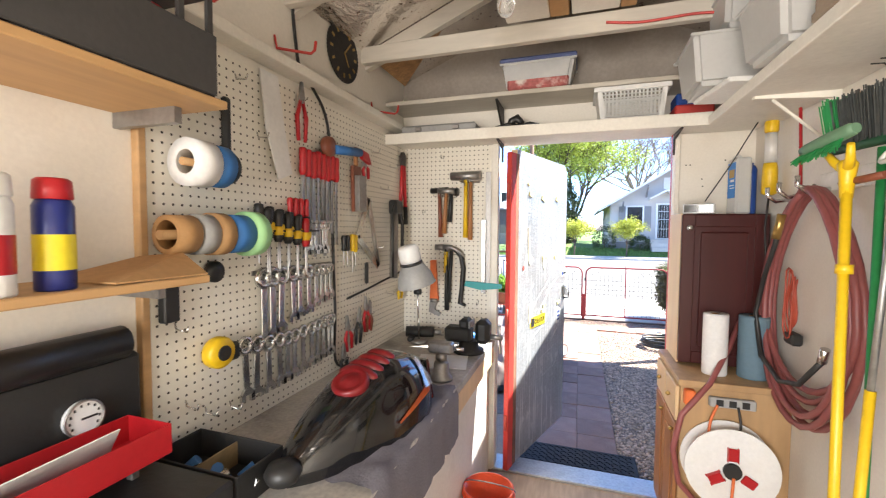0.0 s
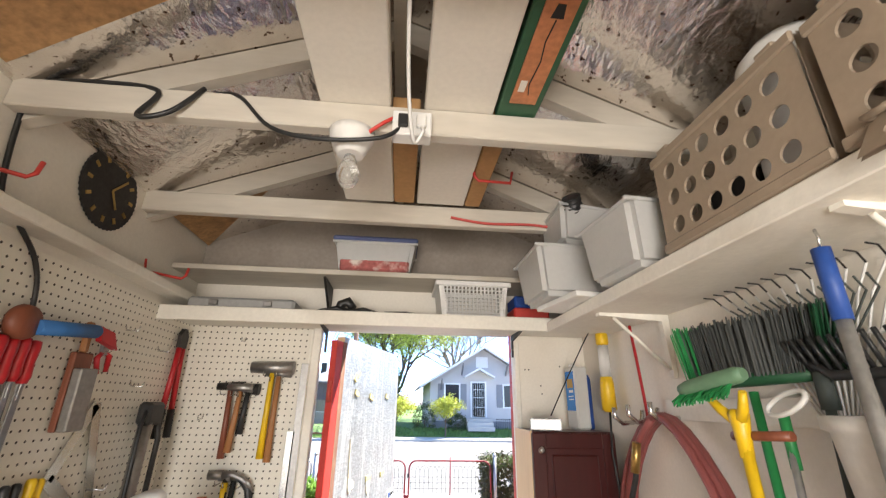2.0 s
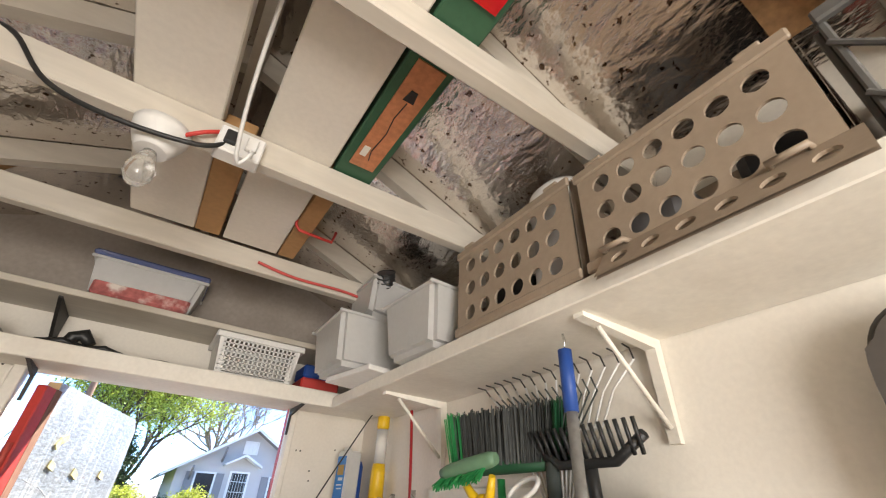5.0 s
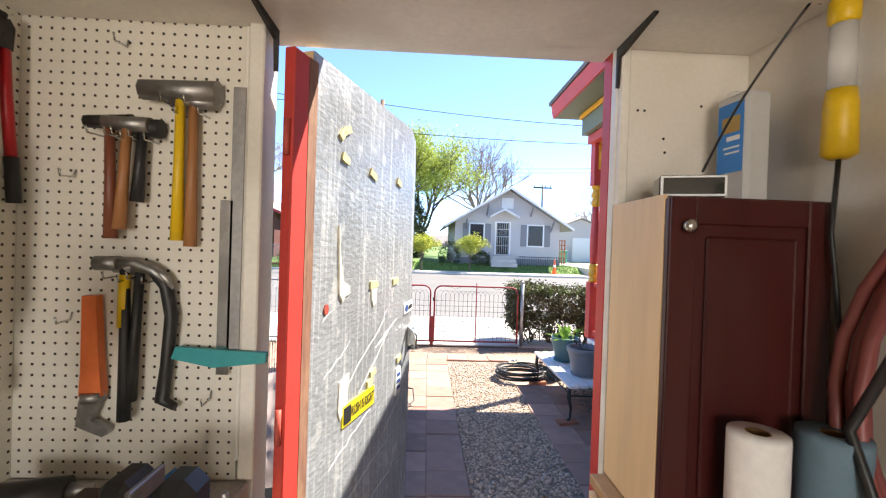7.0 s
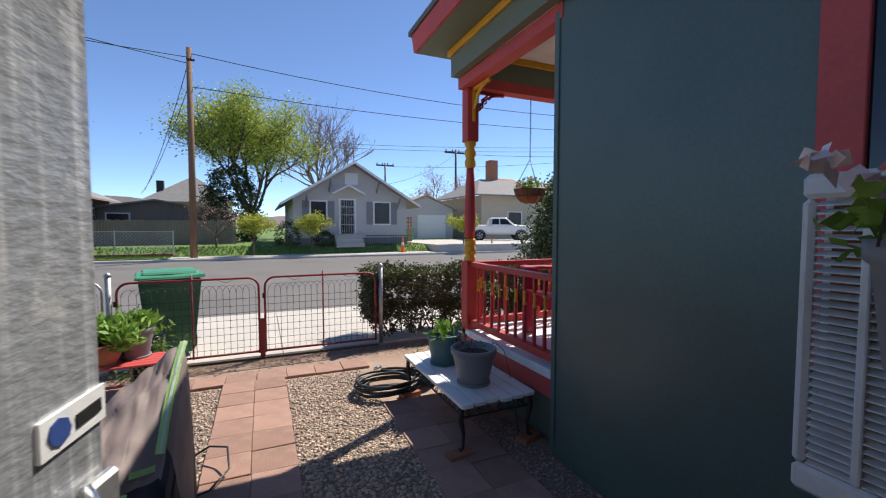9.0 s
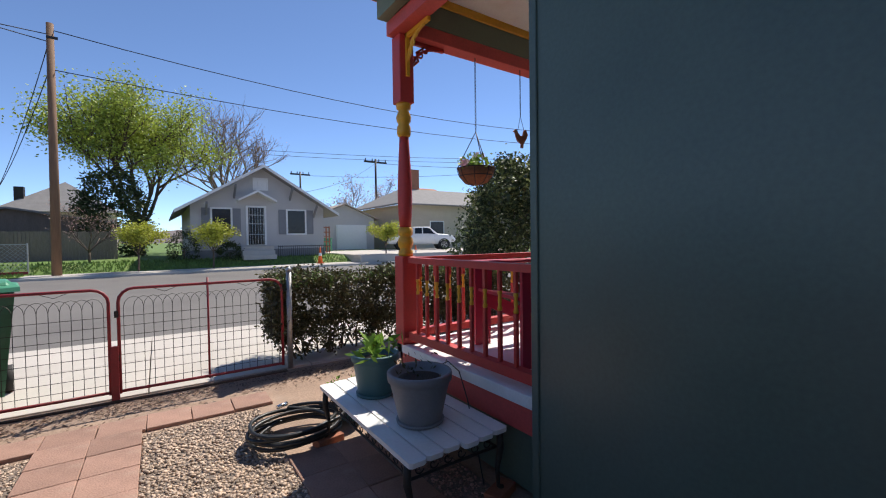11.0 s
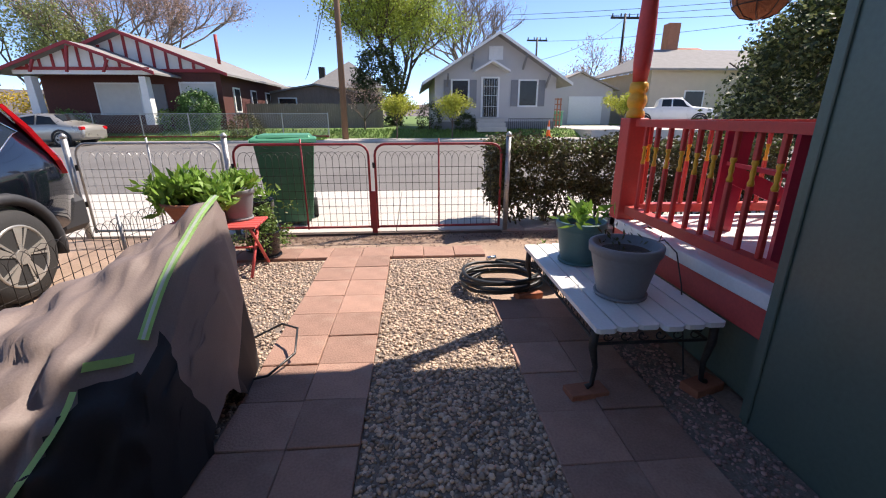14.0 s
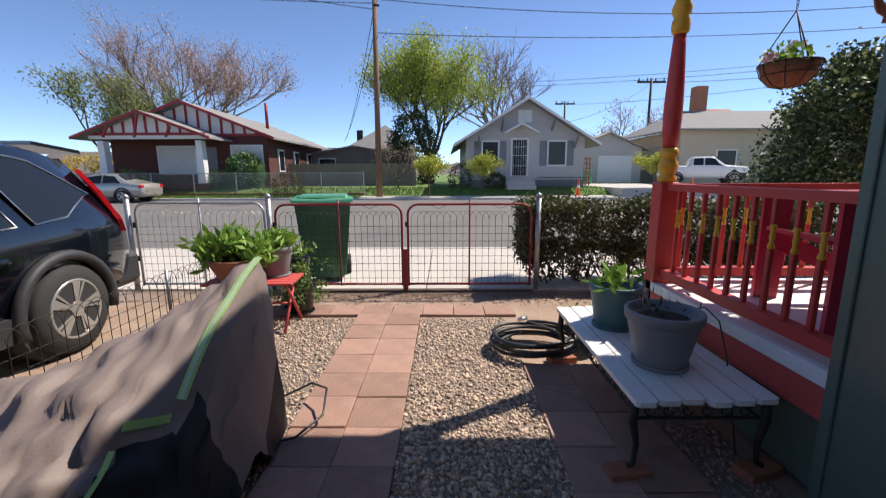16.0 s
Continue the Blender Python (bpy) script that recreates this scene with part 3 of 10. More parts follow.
def porch_post():
    t = thing("porch_post", "turned red porch post with yellow rings and scroll brackets", "post", pose(2.185, 6.87, 0))
    part("newel", box(B(), -0.068, 0.068, -0.068, 0.068, 0.44, 1.16, 0.006), "red", t)
    sec = [("ring", [(0.058, 1.16), (0.062, 1.175), (0.06, 1.20), (0.045, 1.215), (0.06, 1.24), (0.066, 1.27), (0.06, 1.30), (0.046, 1.32), (0.06, 1.335), (0.062, 1.36), (0.058, 1.385), (0.046, 1.395)], "yellow_paint"),
           ("shaft", [(0.046, 1.395), (0.056, 1.50), (0.060, 1.62), (0.058, 1.75), (0.050, 1.92), (0.042, 2.06), (0.038, 2.13)], "red"),
           ("collar", [(0.038, 2.13), (0.052, 2.14), (0.058, 2.17), (0.056, 2.21), (0.044, 2.235), (0.058, 2.26), (0.062, 2.29), (0.052, 2.32), (0.040, 2.345), (0.058, 2.36), (0.062, 2.385), (0.06, 2.40)], "yellow_paint")]
    for n, p, m in sec:
        part(n, lathe(B(), p, n=20), m, t)
    part("head", box(B(), -0.065, 0.065, -0.065, 0.065, 2.40, 2.94, 0.006), "red", t)
    for ang, mt in ((0, "red"), (-90, "yellow_paint")):
        bm = B()
        arc = [(0.07 + 0.27 * (1 - math.cos(a)), 0, 2.64 + 0.27 * math.sin(a)) for a in [k * math.pi / 16 for k in range(9)]]
        tube(bm, arc, 0.013, 6)
        box(bm, 0.066, 0.09, -0.014, 0.014, 2.60, 2.935)
        box(bm, 0.066, 0.40, -0.014, 0.014, 2.905, 2.935)
        for k in range(3):
            c = Vector((0.115 + 0.05 * k, 0, 2.885 - 0.05 * (2 - k) * (k < 2)))
            tube(bm, [c + Vector((0.024 * math.cos(a), 0, 0.024 * math.sin(a))) for a in [j * math.tau / 10 for j in range(10)]], 0.008, 5, True)
        tube(bm, [(0.085, 0, 2.72), (0.15, 0, 2.78), (0.13, 0, 2.85), (0.2, 0, 2.9)], 0.009, 5)
        for v in bm.verts:
            v.co = Matrix.Rotation(radians(ang), 4, "Z") @ v.co
        part("bracket", bm, mt, t, "pierced scroll bracket")
    return t


porch_post()


def railing(name, p, q, n, end_yellow=True):
    """A porch rail from p to q, with turned balusters."""
    t = thing(name, "red porch railing with yellow-tipped square balusters", "railing")
    p, q = Vector(p), Vector(q)
    d = (q - p).normalized()
    s = Vector((-d.y, d.x, 0)) * 0.04

    def rail(z0, z1, w):
        bm = B()
        a = s * w
        slab(bm, [p + a + Vector((0, 0, z0)), p - a + Vector((0, 0, z0)), p - a + Vector((0, 0, z1)), p + a + Vector((0, 0, z1))], q - p)
        return bm
    part("top_rail", rail(1.105, 1.15, 0.85), "red", t)
    part("bottom_rail", rail(0.49, 0.55, 0.9), "red", t)
    bm = B()
    box(bm, -0.0125, 0.0125, -0.0125, 0.0125, 0.55, 0.86, 0.003)
    box(bm, -0.0125, 0.0125, -0.0125, 0.0125, 0.98, 1.105, 0.003)
    shaft = mesh("baluster", bm, "red")
    tip = mesh("tip", lathe(B(), [(0.013, 0.86), (0.016, 0.873), (0.009, 0.895), (0.013, 0.92), (0.009, 0.95), (0.016, 0.967), (0.013, 0.98)], n=8), "yellow_paint")
    for k in range(n):
        c = p.lerp(q, (k + 0.7) / (n + 0.4))
        b = new("baluster", shaft)
        b.parent, b.location = t, (c.x, c.y, 0)
        y = new("baluster_tip", tip)
        y.parent = b
    return t


railing("porch_railing", (2.19, 6.79, 0), (2.19, 5.37, 0), 10)
railing("porch_railing", (2.21, 6.86, 0), (8.8, 6.74, 0), 44)


def adirondack(m):
    t = thing("adirondack_chair", "red plastic slatted garden armchair on the porch", "chair", m)
    for k in range(5):
        part("back_slat", slab(B(), [(-0.25 + k * 0.1, 0.0, 0.34), (-0.155 + k * 0.1, 0.0, 0.34), (-0.155 + k * 0.1, 0.30, 0.92 - abs(k - 2) * 0.03), (-0.25 + k * 0.1, 0.30, 0.92 - abs(k - 2) * 0.03)], (0, 0.02, 0.012)), "adirondack", t)
    for k in range(5):
        part("seat_slat", slab(B(), [(-0.25, -0.5 + k * 0.1, 0.38 - k * 0.015), (0.25, -0.5 + k * 0.1, 0.38 - k * 0.015), (0.25, -0.41 + k * 0.1, 0.365 - k * 0.015), (-0.25, -0.41 + k * 0.1, 0.365 - k * 0.015)], (0, 0, 0.02)), "adirondack", t)
    for s in (-1, 1):
        part("arm", box(B(), s * 0.34 - 0.07, s * 0.34 + 0.07, -0.5, 0.16, 0.56, 0.585, 0.006), "adirondack", t)
        part("front_leg", slab(B(), [(s * 0.30, -0.50, 0), (s * 0.30, -0.38, 0), (s * 0.30, -0.36, 0.56), (s * 0.30, -0.50, 0.56)], (0.03 * s, 0, 0)), "adirondack", t)
        part("rear_leg", slab(B(), [(s * 0.27, -0.45, 0.28), (s * 0.27, -0.45, 0.38), (s * 0.27, 0.32, 0.06), (s * 0.27, 0.38, 0.0), (s * 0.27, 0.22, 0)], (0.03 * s, 0, 0)), "adirondack", t)
        part("arm_brace", slab(B(), [(s * 0.33, 0.05, 0.2), (s * 0.33, 0.10, 0.2), (s * 0.33, 0.14, 0.56), (s * 0.33, 0.09, 0.56)], (0.025 * s, 0, 0)), "adirondack", t)
    return t


ch = adirondack(pose(3.05, 6.02, 0.44, 0, 0, -103) @ Matrix.Diagonal((1.1, 1.1, 1.16, 1)))


def hanging_basket(m, chain):
    t = thing("hanging_basket", "coir lined wire hanging basket with pink flowers", "flower basket", m)
    part("liner", lathe(B(), [(0.03, -0.15), (0.10, -0.13), (0.15, -0.07), (0.172, 0.0), (0.16, 0.0), (0.05, -0.03)], n=24), "coir", t)
    bm = B()
    for z, r in ((0.0, 0.175), (-0.07, 0.153)):
        tube(bm, [(r * math.cos(a), r * math.sin(a), z) for a in [k * math.tau / 24 for k in range(24)]], 0.004, 5, True)
    for k in range(8):
        a = k * math.tau / 8
        tube(bm, [(r * math.cos(a), r * math.sin(a), z) for r, z in ((0.177, 0), (0.155, -0.07), (0.10, -0.134), (0.03, -0.154))], 0.003, 4)
    part("wire_frame", bm, "dark_iron", t)
    bm = B()
    for k in range(3):
        a = k * math.tau / 3 + 0.4
        tube(bm, [(0.172 * math.cos(a), 0.172 * math.sin(a), 0), (0, 0, 0.33)], 0.004, 4)
    n = int((chain - 0.33) / 0.03)
    for k in range(n):
        c = Vector((0, 0, 0.33 + 0.03 * k + 0.015))
        e = Vector((1, 0, 0)) if k % 2 else Vector((0, 1, 0))
        tube(bm, [c + e * 0.007 * math.cos(a) + Vector((0, 0, 0.019 * math.sin(a))) for a in [j * math.tau / 8 for j in range(8)]], 0.0025, 4, True)
    part("chain", bm, "dark_iron", t, "thin steel chain")
    vs, fs = leaf_cloud([(rnd.uniform(-.1, .1), rnd.uniform(-.1, .1), 0.04) for _ in range(8)], 160, 0.05, 0.045)
    raw("foliage", vs, fs, "leaf_plant", t)
    for mt, cs in (("petal", [(-0.12, 0.02, 0.06), (-0.15, -0.03, 0.03)]), ("petal_white", [(0.02, 0.05, 0.13), (0.05, -0.02, 0.11)])):
        vs, fs = leaf_cloud(cs, 40, 0.035, 0.014, aspect=0.9)
        raw("flower", vs, fs, mt, t)
    return t


hanging_basket(pose(2.90, 6.82, 1.93), 1.01)
t = thing("rooster_ornament", "rusty metal rooster silhouette hanging on a chain", "ornament", pose(3.47, 6.82, 2.27))
part("rooster", slab(B(), [(-0.06, 0, 0.0), (-0.075, 0, 0.05), (-0.10, 0, 0.06), (-0.06, 0, 0.09), (-0.045, 0, 0.065), (-0.01, 0, 0.03), (0.03, 0, 0.03), (0.04, 0, 0.08), (0.07, 0, 0.10), (0.10, 0, 0.05), (0.075, 0, 0.0), (0.04, 0, -0.05), (0.03, 0, -0.09), (0.0, 0, -0.09), (0.005, 0, -0.05), (-0.04, 0, -0.03)], (0, 0.012, 0)), "terracotta", t)
bm = B()
for s in (-0.04, 0.06):
    rod(bm, (s, 0.006, 0.06), (0, 0.006, 0.22), 0.003, n=4)
rod(bm, (0, 0.006, 0.22), (0, 0.006, 0.69), 0.005, n=5)
part("chain", bm, "dark_iron", t)


def white_table():
    t = thing("garden_table", "low white slatted garden table with black iron legs", "table", pose(1.436, 5.537, G) @ Matrix.Diagonal((0.967, 0.967, 1, 1)))
    for k in range(6):
        x0 = 0.112 * k
        o = 0.012 * ((k * 7) % 3)
        bm = B()
        pts = [(x0 + 0.004, 0.012 + o, 0.355), (x0 + 0.02, o, 0.355), (x0 + 0.088, o, 0.355), (x0 + 0.106, 0.014 + o, 0.355), (x0 + 0.106, 1.34 + o, 0.355), (x0 + 0.09, 1.355 + o, 0.355), (x0 + 0.02, 1.355 + o, 0.355), (x0 + 0.004, 1.34 + o, 0.355)]
        slab(bm, pts, (0, 0, 0.025))
        part("slat", bm, "white_paint", t)
    bm = B()
    for z in (0.34, 0.26):
        for p, q in (((0.05, 0.08, z), (0.62, 0.08, z)), ((0.05, 1.28, z), (0.62, 1.28, z)), ((0.05, 0.08, z), (0.05, 1.28, z)), ((0.62, 0.08, z), (0.62, 1.28, z))):
            rod(bm, p, q, 0.008, n=6)
    part("apron_frame", bm, "dark_iron", t)
    for k in range(13):
        for x, y, ex, ey in ((0.05, 0.14 + 0.09 * k, 0, 1), (0.62, 0.14 + 0.09 * k, 0, 1)):
            part("scroll", tube(B(), [(x + ex * 0.028 * math.cos(a) * a / 6, y + ey * 0.033 * math.cos(a) * a / 6, 0.30 + 0.034 * math.sin(a) * a / 6) for a in [j * 0.5 for j in range(13)]], 0.004, 4), "dark_iron", t)
    for k in range(6):
        for y in (0.08, 1.28):
            part("scroll", tube(B(), [(0.1 + 0.09 * k + 0.033 * math.cos(a) * a / 6, y, 0.30 + 0.034 * math.sin(a) * a / 6) for a in [j * 0.5 for j in range(13)]], 0.004, 4), "dark_iron", t)
    for x, y in ((0.03, 0.07), (0.64, 0.07), (0.03, 1.29), (0.64, 1.29)):
        sx = -1 if x < 0.3 else 1
        part("leg", tube(B(), [(x, y, 0.355), (x + sx * 0.005, y, 0.25), (x - sx * 0.02, y, 0.14), (x - sx * 0.012, y, 0.04), (x + sx * 0.015, y, 0.022)], [0.02, 0.022, 0.014, 0.012, 0.016], 8), "dark_iron", t)
    return t


white_table()
for x, y in ((1.45, 5.60), (1.48, 6.79), (2.06, 5.61), (2.06, 6.79)):
    solo("brick", box(B(), -0.10, 0.10, -0.05, 0.05, -0.03, 0.022, 0.004), "terracotta", "worn clay brick under a table leg", "brick", "bricks under the table", pose(x, y, G, 0, 0, rnd.uniform(-20, 20)))


def flowerpot(name, label, m, r0, r1, h, material, plant=None, n=0, size=0.1):
    t = thing(name, label, "flower pot", m)
    part("pot", lathe(B(), [(r0 * 0.96, 0), (r0, 0.01), (r1 * 0.93, h * 0.8), (r1 * 0.94, h * 0.82), (r1, h * 0.84), (r1 * 1.02, h * 0.98), (r1, h), (r1 * 0.9, h), (r1 * 0.88, h * 0.86), (0.02, h * 0.84)], n=28), material, t)
    part("saucer", lathe(B(), [(r0 * 1.02, 0.0), (r0 * 1.12, 0.004), (r0 * 1.14, 0.02), (r0 * 1.06, 0.02)], n=28), material, t)
    part("soil", lathe(B(), [(r1 * 0.88, h * 0.83), (r1 * 0.5, h * 0.88), (0.02, h * 0.86)], n=16), "soil", t)
    if plant:
        cs = [(rnd.gauss(0, r1 * 0.5), rnd.gauss(0, r1 * 0.4), h + abs(rnd.gauss(0.0, size * 0.4))) for _ in range(14)]
        vs, fs = leaf_cloud(cs, n, size, r1 * 0.22, droop=-0.9, aspect=0.3)
        raw("plant", vs, fs, plant, t, "fresh green shoots")
    return t


flowerpot("flower_pot", "large grey plastic flower pot with dry soil", pose(1.727, 5.916, 0.251), 0.121, 0.184, 0.29, "grey_pot", "leaf_hedge", 40, 0.04)
flowerpot("flower_pot", "teal plastic flower pot with green shoots", pose(1.703, 6.458, 0.251), 0.116, 0.16, 0.28, "teal_pot", "leaf_plant", 60, 0.11)
flowerpot("flower_pot", "small teal flower pot beside the porch post", pose(1.78, 7.05, G), 0.10, 0.14, 0.25, "teal_pot", "leaf_plant", 90, 0.06)
bm = B()
tube(bm, [(1.93, 6.05, 0.49), (2.0, 6.02, 0.52), (2.05, 5.97, 0.46), (2.06, 5.9, 0.3), (2.05, 5.8, 0.05), (2.02, 5.7, G)], 0.004, 5)
solo("drip_line", bm, "hose_black", "thin black irrigation tube from the grey pot", "tube")


def hose_coil():
    t = thing("garden_hose", "coiled black garden hose with brass ends on the gravel", "hose", pose(1.30, 6.98, G))
    rr = random.Random(5)
    pts = []
    for k in range(150):
        a = k / 150 * 6.3 * math.tau
        r = 0.30 + 0.035 * math.sin(a * 0.37 + 1) + 0.03 * math.sin(k * 0.9) * 0.5
        pts.append((r * math.cos(a) + 0.02 * math.sin(a * 0.21), r * 0.75 * math.sin(a), 0.015 + 0.02 * (k / 25) + 0.006 * math.sin(a * 1.7)))
    pts += [(0.36, 0.12, 0.06), (0.40, 0.22, 0.03), (0.36, 0.34, 0.02)]
    part("hose", tube(B(), pts, 0.0135, 8), "hose_black", t)
    part("fitting", rod(B(), (0.36, 0.34, 0.02), (0.35, 0.39, 0.02), 0.016), "chrome", t, "bright metal fitting")
    part("fitting", rod(B(), (-0.08, 0.20, 0.16), (0.0, 0.23, 0.165), 0.016), "chrome", t, "bright metal fitting")
    return t


hose_coil()
bm = B()
tube(bm, [(-0.55, 5.9, G + 0.01), (-0.35, 5.75, G + 0.02), (-0.16, 5.82, G + 0.02), (-0.06, 5.98, G + 0.05), (-0.08, 6.14, G + 0.12), (-0.2, 6.24, G + 0.1), (-0.35, 6.2, G + 0.04), (-0.5, 6.12, G + 0.02)], 0.007, 6)
solo("cable", bm, "hose_black", "loop of black cable lying on the paving", "cable")

# ---- gates, wire fence, hedge ----


def wire_gate(x0, x1, y, z0, z1, material, label, mid=True):
    t = thing("garden_gate", label, "gate", pose(x0, y, 0))
    w = x1 - x0
    c = 0.12
    path = [(0, 0, z0), (0, 0, z1 - c)] + [(c - c * math.cos(a), 0, z1 - c + c * math.sin(a)) for a in (0.4, 0.8, 1.2)] + [(c, 0, z1), (w - c, 0, z1)] + [(w - c + c * math.sin(a), 0, z1 - c + c * math.cos(a)) for a in (0.4, 0.8, 1.2)] + [(w, 0, z1 - c), (w, 0, z0)]
    part("frame", tube(B(), path, 0.014, 8), material, t)
    part("bottom_bar", rod(B(), (0, 0, z0 + 0.02), (w, 0, z0 + 0.02), 0.014), material, t)
    if mid:
        part("upright", rod(B(), (w / 2, 0, z0), (w / 2, 0, z1 + 0.06), 0.010), material, t)
    bm = B()
    n = int(w / 0.072)
    dx = w / n
    for k in range(n - 1):
        x = dx * (k + 0.5)
        h = z1 - 0.10
        tube(bm, [(x, 0.008, z0 + 0.03), (x, 0.008, h - dx)] + [(x + dx * (1 - math.cos(a)), 0.008, h - dx + dx * 1.3 * math.sin(a)) for a in (0.5, 1.0, 1.57, 2.1, 2.6)] + [(x + 2 * dx, 0.008, h - dx), (x + 2 * dx, 0.008, z0 + 0.03)] if k < n - 2 else [(x, 0.008, z0 + 0.03), (x, 0.008, h)], 0.0026, 3)
    k = 0
    z = z0 + 0.09
    while z < z1 - 0.22:
        rod(bm, (0, 0.008, z), (w, 0.008, z), 0.0026, n=3)
        z += 0.088
    for q in (0.25, 0.75):
        tube(bm, [(w * q - 0.12, 0.01, z1), (w * q, 0.01, z1 - 0.05), (w * q + 0.12, 0.01, z1)], 0.003, 3)
    part("wire_mesh", bm, "galv" if material == "galv" else "dark_iron", t, "looped wire mesh")
    for z in (0.25, 0.65):
        part("hinge", box(B(), -0.03, 0.0, -0.02, 0.02, z - 0.03, z + 0.03), "dark_iron", t)
    return t


wire_gate(-1.34, 0.12, 8.67, -0.08, 0.88, "gate_red", "red tube garden gate with looped wire mesh")
wire_gate(0.19, 1.62, 8.67, -0.08, 0.88, "gate_red", "red tube garden gate with looped wire mesh")
wire_gate(-2.98, -1.48, 8.70, -0.08, 0.90, "galv", "grey tube garden gate with looped wire mesh")
bm = B()
box(bm, -0.03, 0.03, -0.02, 0.02, G, 0.36, 0.004)
solo("gate_post", bm, "gate_red", "short red flat post where the gates meet", "post", m=pose(0.155, 8.66, 0))
for x, mt, l in ((-1.415, "galv", "weathered grey metal gate post"), (1.70, "galv", "weathered grey metal gate post"), (-3.05, "galv", "weathered grey metal gate post")):
    t = thing("gate_post", l, "post", pose(x, 8.68, 0), "gate posts")
    part("pipe", rod(B(), (0, 0, G), (0, 0, 0.96), 0.03), mt, t)
    part("cap", lathe(B(), [(0.034, 0.96), (0.036, 0.98), (0.02, 1.0), (0.004, 1.01)], n=12), mt, t)
struct("gate_sill", box(B(), -1.35, 1.66, 8.65, 8.69, G - 0.03, G - 0.005, 0.006), "bark", "weathered brown timber in the ground below the gates", "trim")
rl = random.Random(31)
vs, fs = [], []
for k in range(2600):
    x, y = rl.uniform(-1.6, 2.6), 8.62 - abs(rl.gauss(0, 0.22))
    if y < 8.1:
        continue
    a, w = rl.uniform(0, 6.28), rl.uniform(0.008, 0.022)
    d1, d2 = Vector((math.cos(a), math.sin(a), rl.uniform(-0.2, 0.4))) * w, Vector((-math.sin(a), math.cos(a), rl.uniform(-0.2, 0.4))) * w * 0.5
    p, i = Vector((x, y, G - 0.022)), len(vs)
    vs += [p - d1, p + d2, p + d1, p - d2]
    fs.append((i, i + 1, i + 2, i + 3))
leafy("litter", (0.16, 0.095, 0.06), random=0.6, trans=0.0)
raw("leaf_litter", vs, fs, "litter", None, "dry brown leaf litter along the gates", "leaf litter", "stuff")


def low_fence(y0, y1, x, z1):
    t = thing("wire_fence", "low looped wire fence along the driveway", "fence")
    bm = B()
    n = int((y1 - y0) / 0.085)
    d = (y1 - y0) / n
    for k in range(n):
        y = y0 + d * k
        tube(bm, [(x, y, G), (x, y, z1 - 0.1)] + [(x, y + d * (1 - math.cos(a)), z1 - 0.1 + 0.1 * math.sin(a)) for a in (0.5, 1.0, 1.57, 2.1, 2.6)] + [(x, y + 2 * d, z1 - 0.1), (x, y + 2 * d, G)], 0.0028, 3)
    z = G + 0.08
    while z < z1 - 0.1:
        tube(bm, [(x + 0.004 * math.sin(j), y0 + (y1 - y0) * j / 8, z + 0.006 * math.sin(j * 2.1)) for j in range(9)], 0.0028, 3)
        z += 0.09
    part("wire_mesh", bm, "dark_iron", t)
    for k in range(3):
        y = y0 + (y1 - y0) * (k + 0.3) / 3
        part("stake", rod(B(), (x + 0.015, y, G), (x + 0.015, y, z1 + 0.03), 0.014, n=7), "galv", t)
    return t


low_fence(3.2, 8.6, -1.78, 0.40)

hd = thing("hedge", "clipped brownish green hedge with bare stems below", "hedge", pose(1.62, 8.75, G))
cs = []
rr = random.Random(21)
for k in range(900):
    x, y, z = rr.uniform(0, 3.6), rr.uniform(0, 0.75), rr.uniform(0.28, 1.0)
    if rr.random() < 0.75:
        side = rr.randrange(4)
        if side == 0: y = 0.02
        if side == 1: z = rr.uniform(0.93, 1.0)
        if side == 2: x = rr.uniform(0, 0.1)
    cs.append((x, y, z + 0.04 * math.sin(x * 5)))
cs += [(rr.uniform(0.05, 3.55), rr.uniform(0.05, 0.6), rr.uniform(0.12, 0.5)) for _ in range(160)]
vs, fs = leaf_cloud(cs, 44000, 0.05, 0.05, r=rr)
raw("foliage", vs, fs, "leaf_hedge", hd)
vs, fs = leaf_cloud([c for c in cs if c[2] > 0.9], 5000, 0.04, 0.03, r=rr)
raw("top_growth", vs, fs, "leaf_mid", hd, "fresh green top growth")
for k in range(46):
    bm = B()
    x, y = rr.uniform(0.05, 3.5), rr.uniform(0.1, 0.6)
    p = [(x, y, 0)]
    for j in range(3):
        p.append((p[-1][0] + rr.gauss(0, 0.06), p[-1][1] + rr.gauss(0, 0.05), 0.22 + j * 0.22))
    tube(bm, p, [0.013, 0.010, 0.007, 0.004], 5)
    part("stem", bm, "bark", hd, "bare woody stem")

bs = thing("bush", "tall rounded evergreen bush behind the porch", "bush", pose(6.55, 10.6, G))
cs = []
for k in range(420):
    a, z = rr.uniform(0, math.tau), rr.uniform(0.2, 3.1)
    r = 1.6 * math.sqrt(max(0.03, 1 - ((z - 1.1) / 2.1) ** 2)) * rr.uniform(0.72, 1.06)
    cs.append((r * math.cos(a) + 0.9, r * 0.8 * math.sin(a), z))
vs, fs = leaf_cloud(cs, 27000, 0.085, 0.15, r=rr)
raw("foliage", vs, fs, "leaf_dark", bs)
vs, fs = leaf_cloud([c for c in cs if c[2] > 1.0], 12000, 0.075, 0.14, r=rr)
raw("new_growth", vs, fs, "leaf_olive", bs, "lighter green new growth")
for k in range(6):
    bm = B()
    tube(bm, [(0.9 + rr.gauss(0, 0.1), rr.gauss(0, 0.1), 0), (0.9 + rr.gauss(0, 0.5), rr.gauss(0, 0.4), 1.2), (0.9 + rr.gauss(0, 0.7), rr.gauss(0, 0.5), 2.2)], [0.05, 0.03, 0.012], 5)
    part("stem", bm, "bark", bs)


